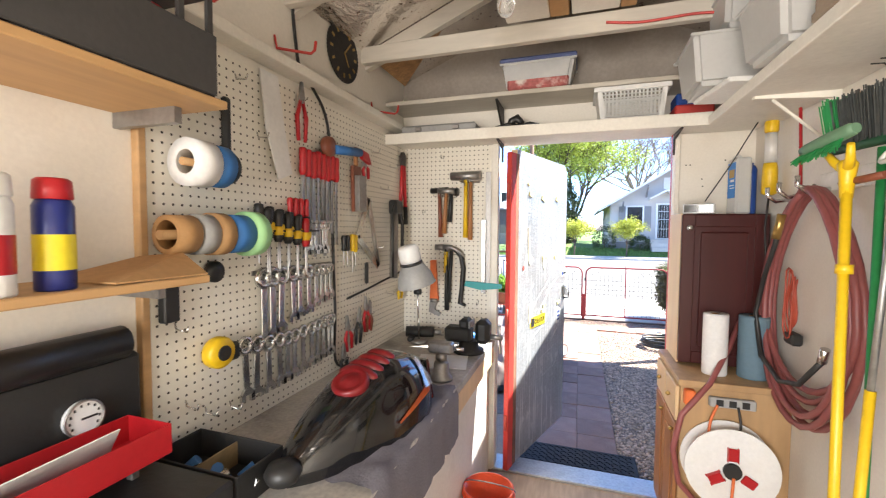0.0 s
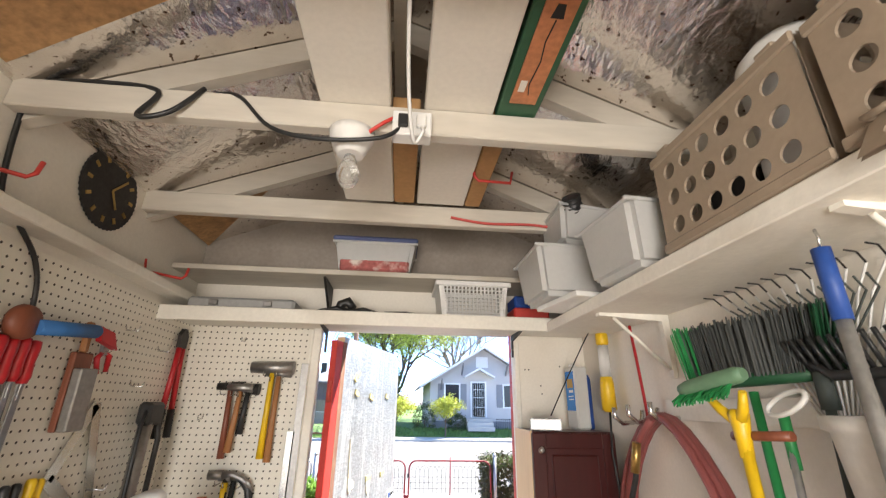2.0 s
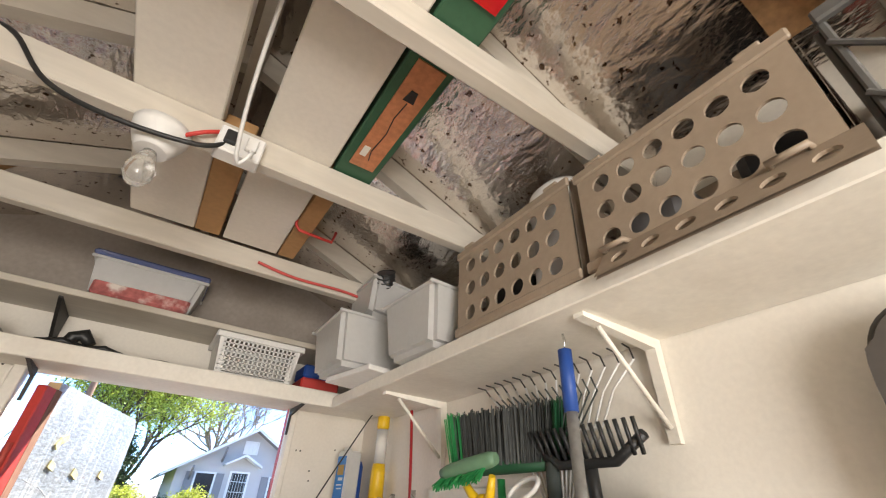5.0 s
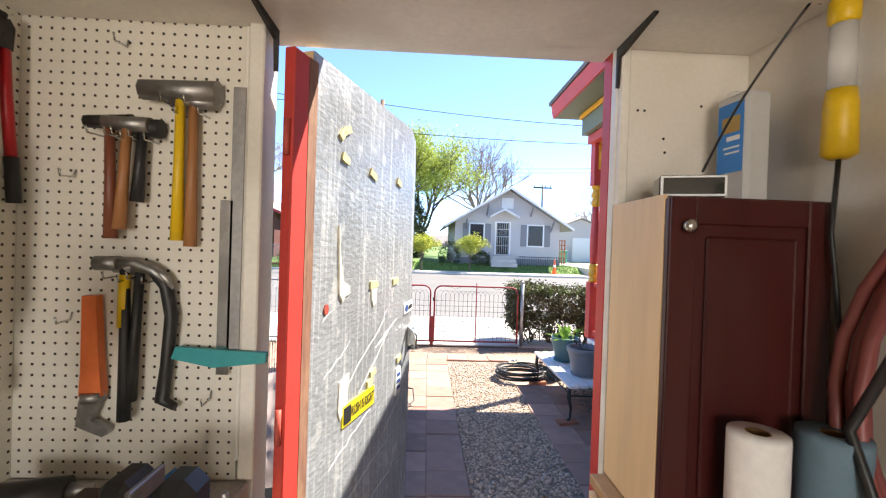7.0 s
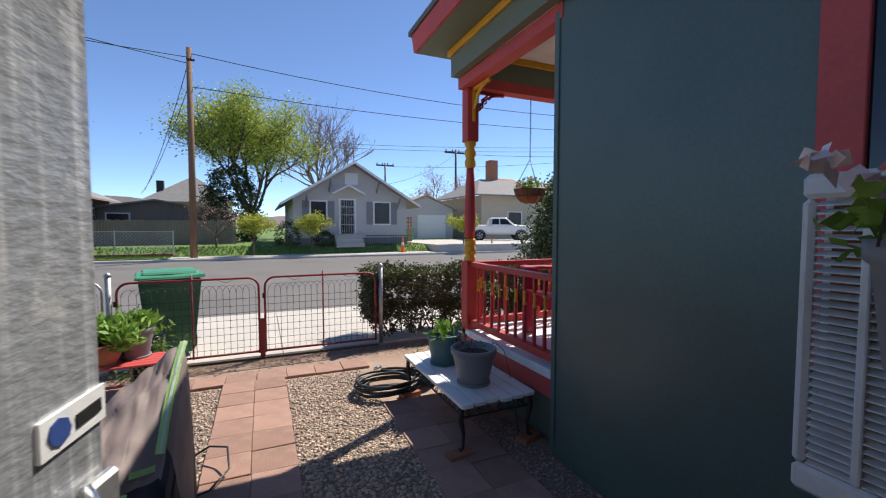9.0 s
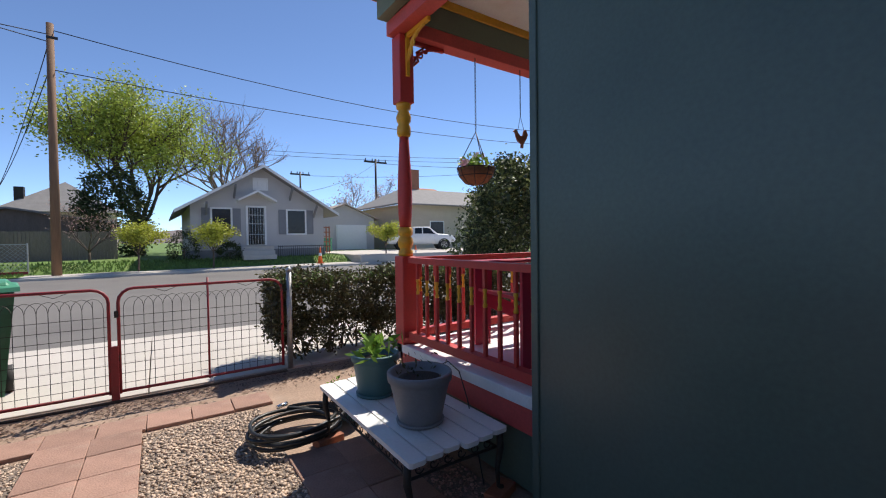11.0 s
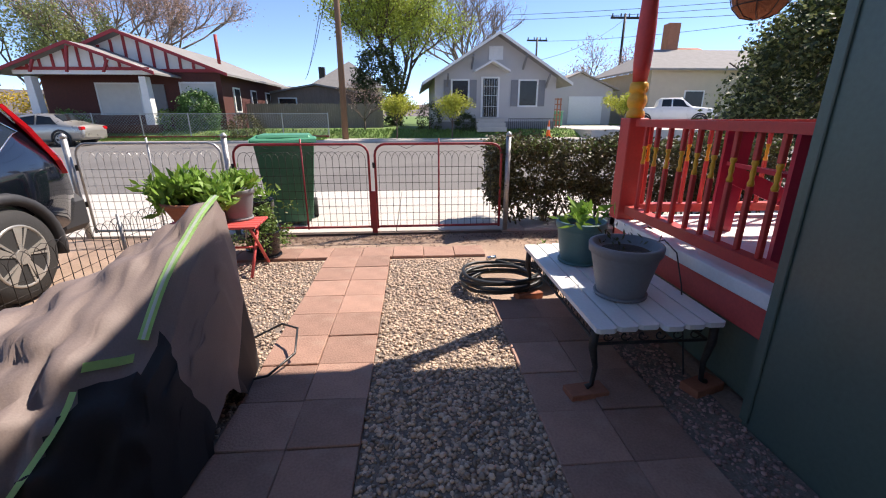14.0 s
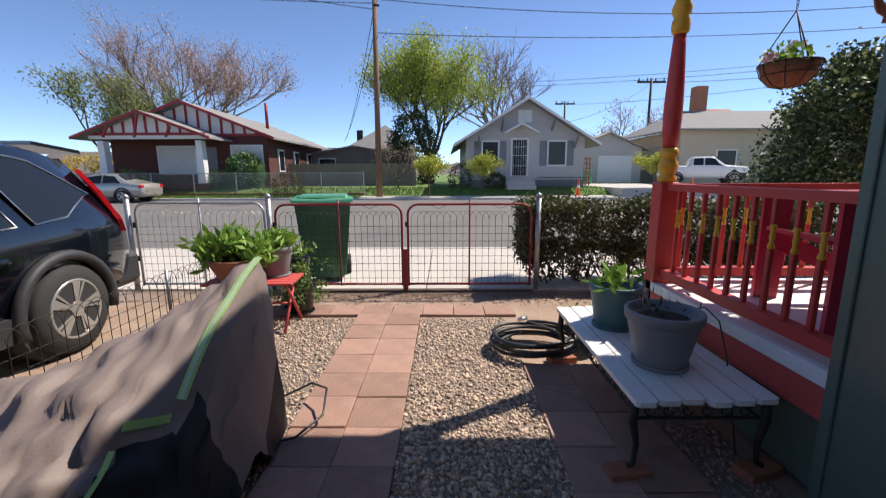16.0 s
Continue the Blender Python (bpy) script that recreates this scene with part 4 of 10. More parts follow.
def wheelie_bin(m):
    t = thing("wheeled_bin", "green wheeled rubbish bin with a dented lid", "bin", m)
    bm = B()
    bot = [(-0.24, -0.24, 0.05), (0.24, -0.24, 0.05), (0.24, 0.20, 0.05), (-0.24, 0.20, 0.05)]
    mid = [(-0.30, -0.33, 0.70), (0.30, -0.33, 0.70), (0.30, 0.30, 0.70), (-0.30, 0.30, 0.70)]
    top = [(-0.33, -0.37, 1.02), (0.33, -0.37, 1.02), (0.33, 0.33, 1.02), (-0.33, 0.33, 1.02)]
    rings = [[bm.verts.new(p) for p in r] for r in (bot, mid, top)]
    for A, C in zip(rings, rings[1:]):
        for k in range(4):
            bm.faces.new((A[k], A[(k + 1) % 4], C[(k + 1) % 4], C[k]))
    bm.faces.new(rings[0][::-1])
    bm.faces.new(rings[2])
    bmesh.ops.bevel(bm, geom=list(bm.edges), offset=0.03, segments=2, affect="EDGES")
    part("body", bm, "bin_green", t)
    bm = B()
    slab(bm, [(-0.36, -0.42, 1.02), (0.36, -0.42, 1.02), (0.36, -0.40, 1.06), (0.30, -0.2, 1.10), (-0.30, -0.2, 1.10), (-0.36, -0.40, 1.06)], (0, 0.02, 0))
    box(bm, -0.36, 0.36, -0.41, 0.36, 1.02, 1.055, 0.015)
    box(bm, -0.30, 0.30, -0.34, 0.28, 1.05, 1.10, 0.025)
    part("lid", bm, "bin_lid", t, "lighter green lid")
    for s in (-1, 1):
        w = part("wheel", rod(B(), (s * 0.24, 0.27, 0.13), (s * 0.30, 0.27, 0.13), 0.13, n=18), "tyre", t)
        part("hub", rod(B(), (s * 0.295, 0.27, 0.13), (s * 0.305, 0.27, 0.13), 0.05, n=10), "grey_pot", w)
    part("handle", rod(B(), (-0.28, 0.38, 0.98), (0.28, 0.38, 0.98), 0.015), "bin_green", t)
    return t


wheelie_bin(pose(-0.93, 9.25, G, 0, 0, 12))


def red_bench(m):
    t = thing("garden_bench", "small red slatted wooden bench with crossed legs", "bench", m)
    for k in range(5):
        part("slat", box(B(), -0.38, 0.38, -0.19 + k * 0.078, -0.122 + k * 0.078, 0.42, 0.44, 0.003), "red_faded", t)
    for x in (-0.30, 0.30):
        part("leg", tube(B(), [(x, -0.2, 0.0), (x, 0.18, 0.42)], 0.014, 6), "red_faded", t)
        part("leg", tube(B(), [(x + 0.03, 0.2, 0.0), (x + 0.03, -0.17, 0.42)], 0.014, 6), "red_faded", t)
    part("stretcher", rod(B(), (-0.30, 0.0, 0.21), (0.30, 0.0, 0.21), 0.01), "red_faded", t)
    return t


red_bench(pose(-1.08, 7.48, G, 0, 0, 3))
flowerpot("flower_pot", "wide terracotta bowl full of leafy green shoots", pose(-1.18, 7.42, G + 0.44), 0.15, 0.25, 0.21, "terracotta", "leaf_plant", 1500, 0.11)
flowerpot("flower_pot", "pale grey flower pot with leafy shoots", pose(-0.93, 7.60, G + 0.44), 0.11, 0.155, 0.27, "grey_pot", "leaf_plant", 500, 0.10)
flowerpot("flower_pot", "round black glazed flower pot on the bench end", pose(-0.96, 8.12, G), 0.14, 0.17, 0.52, "black_glaze", "leaf_plant", 90, 0.08)
t = flowerpot("flower_pot", "black pot hidden under trailing small leaved plant", pose(-0.83, 7.88, G), 0.12, 0.15, 0.26, "black_glaze")
vs, fs = leaf_cloud([(rr.gauss(0, 0.10), rr.gauss(0, 0.10), rr.uniform(0.12, 0.48)) for _ in range(60)], 1500, 0.035, 0.035, r=rr)
raw("trailing_plant", vs, fs, "leaf_mid", t, "trailing grey-green plant")


# ---- covered motorcycle ----
def cover_surface():
    """Stations along the covered machine: x, ridge y and z, front foot y, rear foot y."""
    st = [(-0.205, 5.49, 0.02, 5.31, 5.68), (-0.215, 5.50, 0.20, 5.28, 5.70), (-0.225, 5.60, 0.46, 5.12, 5.82), (-0.245, 5.73, 0.72, 5.0, 5.95), (-0.275, 5.83, 0.83, 4.93, 6.0), (-0.40, 5.68, 0.76, 4.72, 6.0),
          (-0.60, 5.48, 0.62, 4.52, 5.95), (-0.85, 5.30, 0.52, 4.38, 5.9), (-1.15, 5.18, 0.46, 4.28, 5.85), (-1.45, 5.1, 0.40, 4.5, 5.7), (-1.62, 5.1, 0.35, 4.6, 5.6), (-1.68, 5.1, 0.2, 4.75, 5.4)]
    pr = [(0.0, 0.0), (0.02, 0.20), (0.06, 0.37), (0.15, 0.53), (0.35, 0.69), (0.7, 0.88), (1.0, 1.0)]
    slope = [(0.0, 0.0), (0.06, 0.24), (0.16, 0.44), (0.30, 0.62), (0.50, 0.78), (0.75, 0.92), (1.0, 1.0)]
    bk = [(0.25, 0.9), (0.55, 0.6), (0.85, 0.25), (1.0, 0.0)]

    def lerp_rows(rows, t):
        f = t * (len(rows) - 1)
        i = min(int(f), len(rows) - 2)
        u = f - i
        u = u * u * (3 - 2 * u) * 0.5 + u * 0.5
        return [a + (b - a) * u for a, b in zip(rows[i], rows[i + 1])]
    NX, NF, NB = 230, 30, 12
    grid = []
    for i in range(NX + 1):
        x, ry, rz, fy, by = lerp_rows(st, i / NX)
        row = []
        for j in range(NF + 1):
            a, b = lerp_rows(pr, j / NF)
            a2, b2 = lerp_rows(slope, j / NF)
            k = min(1.0, max(0.0, (-x - 0.25) / 0.25))
            a, b = a + (a2 - a) * k, b + (b2 - b) * k
            row.append(Vector((x, fy + (ry - fy) * a, G + 0.01 + (rz - G - 0.01) * b)))
        for j in range(1, NB + 1):
            a, b = lerp_rows([(0.0, 1.0)] + bk, j / NB)
            row.append(Vector((x, ry + (by - ry) * a, G + 0.01 + (rz - G - 0.01) * b)))
        for j, p in enumerate(row):
            n = noise.noise(p * 5.0) * 0.03 + noise.noise(p * 12.0 + Vector((3, 1, 7))) * 0.028
            q = Vector((p.x * 6.0, p.y * 4.5, p.z * 6.5))
            c = noise.voronoi(q + Vector((noise.noise(p * 4) * 0.5, 0, 0)))[0]
            n += 0.085 * (min(c[1] - c[0], 0.45) - 0.2) if j <= NF else 0.0
            fold = abs(noise.noise(Vector((p.x * 9, p.y * 2.0, p.z * 2.5)))) * 0.05
            k = min(1.0, (p.z - G) * 3)
            p.y -= (n + fold) * k * (1 if j <= NF else -1) * 0.8
            p.z += n * k * 0.8
        grid.append(row)
    return grid, NF


grid, NF = cover_surface()
cov = thing("motorcycle_cover", "brown and black fabric cover draped over a parked motorcycle", "vehicle cover")
bmA, bmB = B(), B()
vsA = [[bmA.verts.new(p) for p in row] for row in grid]
vsB = [[bmB.verts.new(p) for p in row] for row in grid]
for i in range(len(grid) - 1):
    for j in range(len(grid[0]) - 1):
        x = grid[i][j].x
        # black lower cloth, extended over brown cloth to put its shadow into the colour
        black = (j < 16 and x > -0.365 - 0.016 * max(0, 14 - j)) or j < 2 or (i < 76 and (j < 19 or j > NF + 6))
        (bmB if black else bmA).faces.new([(vsB if black else vsA)[a][b] for a, b in ((i, j), (i + 1, j), (i + 1, j + 1), (i, j + 1))]).smooth = True
for b in (bmA, bmB):
    bmesh.ops.delete(b, geom=[v for v in b.verts if not v.link_faces], context="VERTS")
part("canopy", bmA, "cover", cov, "brown woven upper cloth")
part("skirt", bmB, "cover_black", cov, "black lower cloth, with shaded brown cloth drawn black")


def ribbon(bm, pts, width, side, lift):
    side = Vector(side).normalized()
    rows = []
    for p in pts:
        p = Vector(p) + Vector(lift)
        rows.append([bm.verts.new(p - side * width / 2), bm.verts.new(p + side * width / 2)])
    for a, b in zip(rows, rows[1:]):
        bm.faces.new((a[0], a[1], b[1], b[0]))
    bmesh.ops.solidify(bm, geom=list(bm.faces), thickness=0.003)
    return bm


def smooth(pts):
    for _ in range(3):
        pts = [pts[0]] + [(a + b * 2 + c) / 4 for a, b, c in zip(pts, pts[1:], pts[2:])] + [pts[-1]]
    return pts


def on_cover(x, j):
    i = min(range(len(grid)), key=lambda k: abs(grid[k][4].x - x))
    return grid[i][j]


path = [on_cover(-0.276 - 0.001 * k, NF - k) for k in range(0, 13)]
part("trim_strip", ribbon(B(), smooth(path), 0.042, (1, -0.25, 0), (0.01, -0.012, 0.012)), "reflective", cov, "lime reflective strip")
part("trim_strip", ribbon(B(), smooth(path), 0.014, (1, -0.25, 0), (0.013, -0.016, 0.016)), "reflective_grey", cov, "silver reflective strip")
path = [on_cover(-0.288 - 0.012 * k, 17) for k in range(0, 7)]
part("trim_strip", ribbon(B(), smooth(path), 0.028, (0, 0.6, 0.8), (0, -0.014, 0.012)), "reflective", cov, "lime reflective strip")
path = [on_cover(-0.365 - 0.016 * max(0, k - 2), 16 - k) for k in range(0, 14)]
part("trim_strip", ribbon(B(), smooth(path), 0.020, (1, 0, 0), (0, -0.016, 0.004)), "reflective", cov, "lime piping")


# ---- vehicles ----
def vehicle(name, label, m, st, paint, wheels, wr, glass, wx, glass_mat="car_glass", bed=None):
    """A car lofted from stations (u, bottom, belt, roof, half width at belt, at roof), u from the rear, y = u reversed."""
    t = thing(name, label, "car", m)

    def ring(s):
        u, zb, zl, zr, wb, wt = s
        h = [(0, zb), (wb * 0.86, zb), (wb * 0.97, zb + (zl - zb) * 0.18), (wb, zb + (zl - zb) * 0.55), (wb * 0.985, zb + (zl - zb) * 0.86), (wb * 0.955, zl), (wt + 0.035, zr - 0.06), (wt * 0.82, zr - 0.012), (0, zr)]
        return [(x, u, z) for x, z in h] + [(-x, u, z) for x, z in h[-2:0:-1]]

    def at(u):
        for a, b in zip(st, st[1:]):
            if a[0] <= u <= b[0]:
                k = (u - a[0]) / (b[0] - a[0])
                return [p + (q - p) * k for p, q in zip(a, b)]
        return st[-1]
    us = []
    for a, b in zip(st, st[1:]):
        n = max(1, int((b[0] - a[0]) / 0.12))
        us += [a[0] + (b[0] - a[0]) * k / n for k in range(n)]
    us.append(st[-1][0])
    bm = B()
    rings = [[bm.verts.new((x, -u, z)) for x, u, z in ring(at(u))] for u in us]
    n = len(rings[0])
    for a, b in zip(rings, rings[1:]):
        for k in range(n):
            bm.faces.new((a[k], a[(k + 1) % n], b[(k + 1) % n], b[k])).smooth = True
    bm.faces.new(rings[0])
    bm.faces.new(rings[-1][::-1])
    part("body", bm, paint, t)

    def side(u, h, s, off=0.012):
        _, zb, zl, zr, wb, wt = at(u)
        x = wb * 0.955 + (wt + 0.035 - wb * 0.955) * h
        return Vector((s * (x + off), -u, zl + (zr - 0.06 - zl) * h + off * 0.4))
    for s in (-1, 1):
        for poly in glass:
            bm = B()
            pts = []
            for (u0, h0), (u1, h1) in zip(poly, poly[1:] + poly[:1]):
                for k in range(4):
                    pts.append(side(u0 + (u1 - u0) * k / 4, h0 + (h1 - h0) * k / 4, s))
            c = sum(pts, Vector()) / len(pts)
            cv = bm.verts.new(c)
            vv = [bm.verts.new(p) for p in pts]
            for k in range(len(vv)):
                bm.faces.new((cv, vv[k], vv[(k + 1) % len(vv)]))
            part("side_window", bm, glass_mat, t, "dark tinted glass")
            part("window_trim", tube(B(), [p + Vector((s * 0.004, 0, 0)) for p in pts], 0.006, 5, True), "chrome" if paint == "car_black" else "cladding", t)
        for u in wheels:
            w = part("wheel", lathe(B(), [(wr * 0.62, -0.11), (wr * 0.93, -0.11), (wr, -0.07), (wr, 0.07), (wr * 0.93, 0.11), (wr * 0.62, 0.11)], n=36, m=Matrix.Rotation(radians(90), 3, "Y"), at=(s * (wx - 0.06), -u, wr)), "tyre", t, "black rubber tyre")
            bm = B()
            x = s * (wx + 0.045)
            for k in range(5):
                a = k * math.tau / 5 + 0.3
                for r0, r1, a0, a1, w0, w1 in ((0.10, 0.65, 0.12, -0.10, 0.20, 0.17), (0.12, 0.65, -0.18, -0.42, 0.10, 0.05)):
                    ring_pts = [(wr * r0, a + a0 - w0), (wr * r1, a + a1 - w1), (wr * r1, a + a1 + w1), (wr * r0, a + a0 + w0)]
                    slab(bm, [(x - s * 0.012, -u + r * math.cos(q), wr + r * math.sin(q)) for r, q in ring_pts], (s * 0.024, 0, 0))
            tube(bm, [(x, -u + wr * 0.65 * math.cos(a), wr + wr * 0.65 * math.sin(a)) for a in [j * math.tau / 32 for j in range(32)]], 0.014, 6, True)
            rod(bm, (x - s * 0.01, -u, wr), (x + s * 0.014, -u, wr), 0.06, n=14)
            part("rim", bm, "car_silver", w, "alloy spoked rim")
            part("brake_disc", rod(B(), (x - s * 0.06, -u, wr), (x - s * 0.03, -u, wr), wr * 0.62, n=24), "dark_iron", w)
            part("wheel_arch", tube(B(), [(s * (wx + 0.01), -u + (wr + 0.075) * math.cos(a), wr + (wr + 0.075) * math.sin(a)) for a in [-0.25 + j * (math.pi + 0.5) / 18 for j in range(19)]], 0.045, 6), "cladding", t, "dark plastic wheel arch")
            bm = B()
            rod(bm, (s * (wx - 0.30), -u, wr), (s * (wx - 0.02), -u, wr), wr + 0.06, n=28)
            part("wheel_well", bm, "rubber", t)
    return t, side, at


SUV_ST = [(-0.06, 0.50, 0.74, 0.80, 0.60, 0.54), (-0.02, 0.42, 0.92, 0.98, 0.78, 0.68), (0.08, 0.35, 1.0, 1.16, 0.875, 0.68), (0.22, 0.31, 1.02, 1.36, 0.90, 0.64), (0.40, 0.29, 1.02, 1.53, 0.91, 0.63), (0.62, 0.27, 1.01, 1.60, 0.915, 0.64), (0.9, 0.26, 1.0, 1.64, 0.915, 0.65),
          (1.6, 0.25, 0.98, 1.685, 0.915, 0.66), (2.3, 0.25, 0.96, 1.66, 0.915, 0.64), (2.85, 0.25, 0.95, 1.46, 0.91, 0.62), (3.4, 0.25, 0.95, 1.06, 0.905, 0.72), (3.7, 0.26, 0.93, 0.99, 0.89, 0.70), (4.25, 0.3, 0.84, 0.88, 0.84, 0.62), (4.47, 0.36, 0.68, 0.70, 0.70, 0.5), (4.53, 0.45, 0.56, 0.58, 0.55, 0.4)]
suv, side, at = vehicle("suv", "black compact suv parked on the driveway", pose(-3.27, 7.83, G - 0.02, 0, 0, 2), SUV_ST, "car_black", (0.86, 3.48), 0.345,
                        [[(0.36, 0.46), (0.70, 0.07), (0.98, 0.03), (1.26, 0.92), (0.80, 0.84)], [(1.12, 0.03), (1.98, 0.03), (1.98, 0.93), (1.40, 0.93)], [(2.06, 0.03), (2.95, 0.07), (2.62, 0.82), (2.06, 0.93)]], 0.925)
for s in (-1, 1):
    bm = B()
    slab(bm, [(s * 0.76, 0.0, 0.84), (s * 0.875, -0.14, 0.86), (s * 0.885, -0.20, 0.98), (s * 0.81, -0.30, 1.24), (s * 0.72, -0.38, 1.42), (s * 0.66, -0.30, 1.42), (s * 0.70, -0.16, 1.20), (s * 0.76, -0.02, 0.98)], (s * 0.022, 0.03, 0))
    part("tail_lamp", bm, "tail_red", suv, "glossy red tail lamp")
    part("door_handle", tube(B(), [side(1.25, -0.32, s, 0.0), side(1.32, -0.30, s, 0.035), side(1.48, -0.29, s, 0.035), side(1.55, -0.30, s, 0.0)], 0.016, 6), "car_black", suv, "glossy black door handle")
    part("sill_cladding", slab(B(), [(s * 0.86, -1.25, 0.24), (s * 0.92, -1.25, 0.24), (s * 0.93, -1.25, 0.42), (s * 0.86, -1.25, 0.42)], (0, -1.9, 0)), "cladding", suv)
bm = B()
slab(bm, [(-0.60, -0.06, 1.08), (0.60, -0.06, 1.08), (0.54, -0.32, 1.50), (-0.54, -0.32, 1.50)], (0, 0.03, 0.015))
part("rear_window", bm, "car_glass", suv)
bm = B()
slab(bm, [(-0.60, -0.14, 1.56), (0.60, -0.14, 1.56), (0.62, -0.62, 1.61), (-0.62, -0.62, 1.61)], (0, 0, 0.03))
part("spoiler", bm, "car_black", suv)
bm = B()
box(bm, -0.86, 0.86, -0.30, 0.10, 0.33, 0.66, 0.06)
part("rear_bumper", bm, "cladding", suv, "dark plastic rear bumper")

SEDAN = [(0.0, 0.4, 0.66, 0.70, 0.70, 0.6), (0.08, 0.3, 0.88, 0.94, 0.84, 0.72), (0.6, 0.24, 0.95, 1.02, 0.89, 0.74), (0.85, 0.22, 0.95, 1.12, 0.90, 0.66), (1.35, 0.2, 0.94, 1.40, 0.905, 0.60), (2.0, 0.2, 0.93, 1.46, 0.905, 0.62), (2.7, 0.2, 0.92, 1.38, 0.905, 0.60), (3.4, 0.2, 0.9, 1.0, 0.90, 0.70), (4.2, 0.24, 0.82, 0.86, 0.86, 0.64), (4.65, 0.32, 0.66, 0.68, 0.72, 0.5), (4.75, 0.4, 0.55, 0.56, 0.55, 0.4)]
car, side, at = vehicle("sedan", "silver sedan parked at the far kerb", pose(-14.35, 25.4, -0.14, 0, 0, -90), SEDAN, "car_silver", (0.95, 3.7), 0.32, [[(1.0, 0.12), (1.9, 0.08), (1.9, 0.92), (1.35, 0.85)], [(1.98, 0.08), (3.2, 0.1), (2.7, 0.85), (1.98, 0.92)]], 0.90)
for s in (-1, 1):
    part("tail_lamp", box(B(), s * 0.72 - 0.14, s * 0.72 + 0.14, -0.16, -0.02, 0.72, 0.88, 0.03), "tail_red", car, "red tail lamp")
part("rear_window", slab(B(), [(-0.62, -0.88, 1.08), (0.62, -0.88, 1.08), (0.5, -1.30, 1.38), (-0.5, -1.30, 1.38)], (0, 0.03, 0.03)), "car_glass", car)
TRUCK = [(0.0, 0.55, 0.95, 1.0, 0.90, 0.8), (0.06, 0.5, 1.25, 1.30, 0.98, 0.9), (1.9, 0.45, 1.28, 1.32, 1.0, 0.9), (2.0, 0.45, 1.28, 1.80, 1.0, 0.74), (2.2, 0.45, 1.28, 1.93, 1.0, 0.74), (3.4, 0.45, 1.27, 1.93, 1.0, 0.74), (4.1, 0.45, 1.26, 1.36, 1.0, 0.82), (5.3, 0.45, 1.18, 1.24, 0.98, 0.8), (5.6, 0.5, 0.9, 0.95, 0.9, 0.7)]
trk, side, at = vehicle("pickup_truck", "white pickup truck parked on a driveway", pose(16.3, 35.0, 0.43, 0, 0, 68), TRUCK, "car_white", (1.1, 4.6), 0.40, [[(2.15, 0.1), (2.75, 0.1), (2.75, 0.9), (2.2, 0.88)], [(2.85, 0.1), (3.9, 0.1), (3.45, 0.85), (2.85, 0.9)]], 0.99)
part("grille", box(B(), -0.62, 0.62, -5.64, -5.45, 0.72, 1.12, 0.03), "black_plastic", trk, "black grille")
part("bumper", box(B(), -0.95, 0.95, -5.80, -5.50, 0.48, 0.70, 0.04), "dark_iron", trk, "dark bumper")
part("windscreen", slab(B(), [(-0.72, -3.98, 1.42), (0.72, -3.98, 1.42), (0.62, -3.5, 1.86), (-0.62, -3.5, 1.86)], (0, -0.03, 0.03)), "car_glass", trk)

# ---- evaporative cooler and hanging pot by the house ----
ec = thing("window_cooler", "large weathered white window cooler with louvred panels", "cooler")
bm = B()
box(bm, 1.76, 2.035, 2.76, 3.69, 0.70, 1.655, 0.04)
part("body", bm, "cooler_white", ec)
part("pad", box(B(), 1.752, 1.7595, 2.80, 3.65, 0.77, 1.59), "coir", ec, "brown fibre cooling pad")
for y0, y1, z0, z1 in ((2.73, 3.715, 1.60, 1.675), (2.73, 3.715, 0.68, 0.765), (2.73, 2.775, 0.7655, 1.5995), (3.68, 3.715, 0.7655, 1.5995)):
    part("frame_bar", box(B(), 1.71, 1.751, y0, y1, z0, z1, 0.014), "cooler_white", ec)
for k in range(6):
    y = 2.905 + 0.13 * k
    part("upright", box(B(), 1.709, 1.734, y - 0.011, y + 0.011, 0.768, 1.598, 0.004), "cooler_white", ec)
for k in range(33):
    z = 0.77 + 0.0252 * k
    part("louvre", slab(B(), [(1.718, 2.777, z), (1.748, 2.777, z + 0.013), (1.748, 2.777, z + 0.016), (1.718, 2.777, z + 0.003)], (0, 0.901, 0)), "cooler_white", ec)
for y in (2.90, 3.50):
    part("bracket", slab(B(), [(1.80, y, 0.70), (2.08, y, 0.42), (2.08, y, 0.52), (1.90, y, 0.70)], (0, 0.03, 0)), "galv", ec, "steel support bracket")

hp = thing("hanging_flower_pot", "grey plastic hanging pot with pink and white flowers", "flower pot", pose(1.045, 3.20, 1.245))
part("pot", lathe(B(), [(0.07, 0.05), (0.075, 0.06), (0.093, 0.21), (0.103, 0.22), (0.103, 0.25), (0.093, 0.25), (0.02, 0.22)], n=24), "grey_pot", hp)
bm = B()
for a in (0.5, 2.6, 4.7):
    rod(bm, (0.11 * math.cos(a), 0.11 * math.sin(a), 0.24), (0, 0, 0.85), 0.0025, n=4)
rod(bm, (0, 0, 0.85), (0, 0, 1.72), 0.003, n=5)
part("hanger", bm, "dark_iron", hp)
bm = B()
tube(bm, [(1.03, 0, 1.60), (0.5, 0, 1.74), (0, 0, 1.76), (-0.02, 0, 1.72)], 0.008, 6)
part("bracket", bm, "dark_iron", hp, "iron wall bracket")
vs, fs = leaf_cloud([(rnd.gauss(0, .05), rnd.gauss(0, .05), 0.27) for _ in range(8)], 150, 0.05, 0.035, droop=-0.4)
raw("foliage", vs, fs, "leaf_plant", hp)
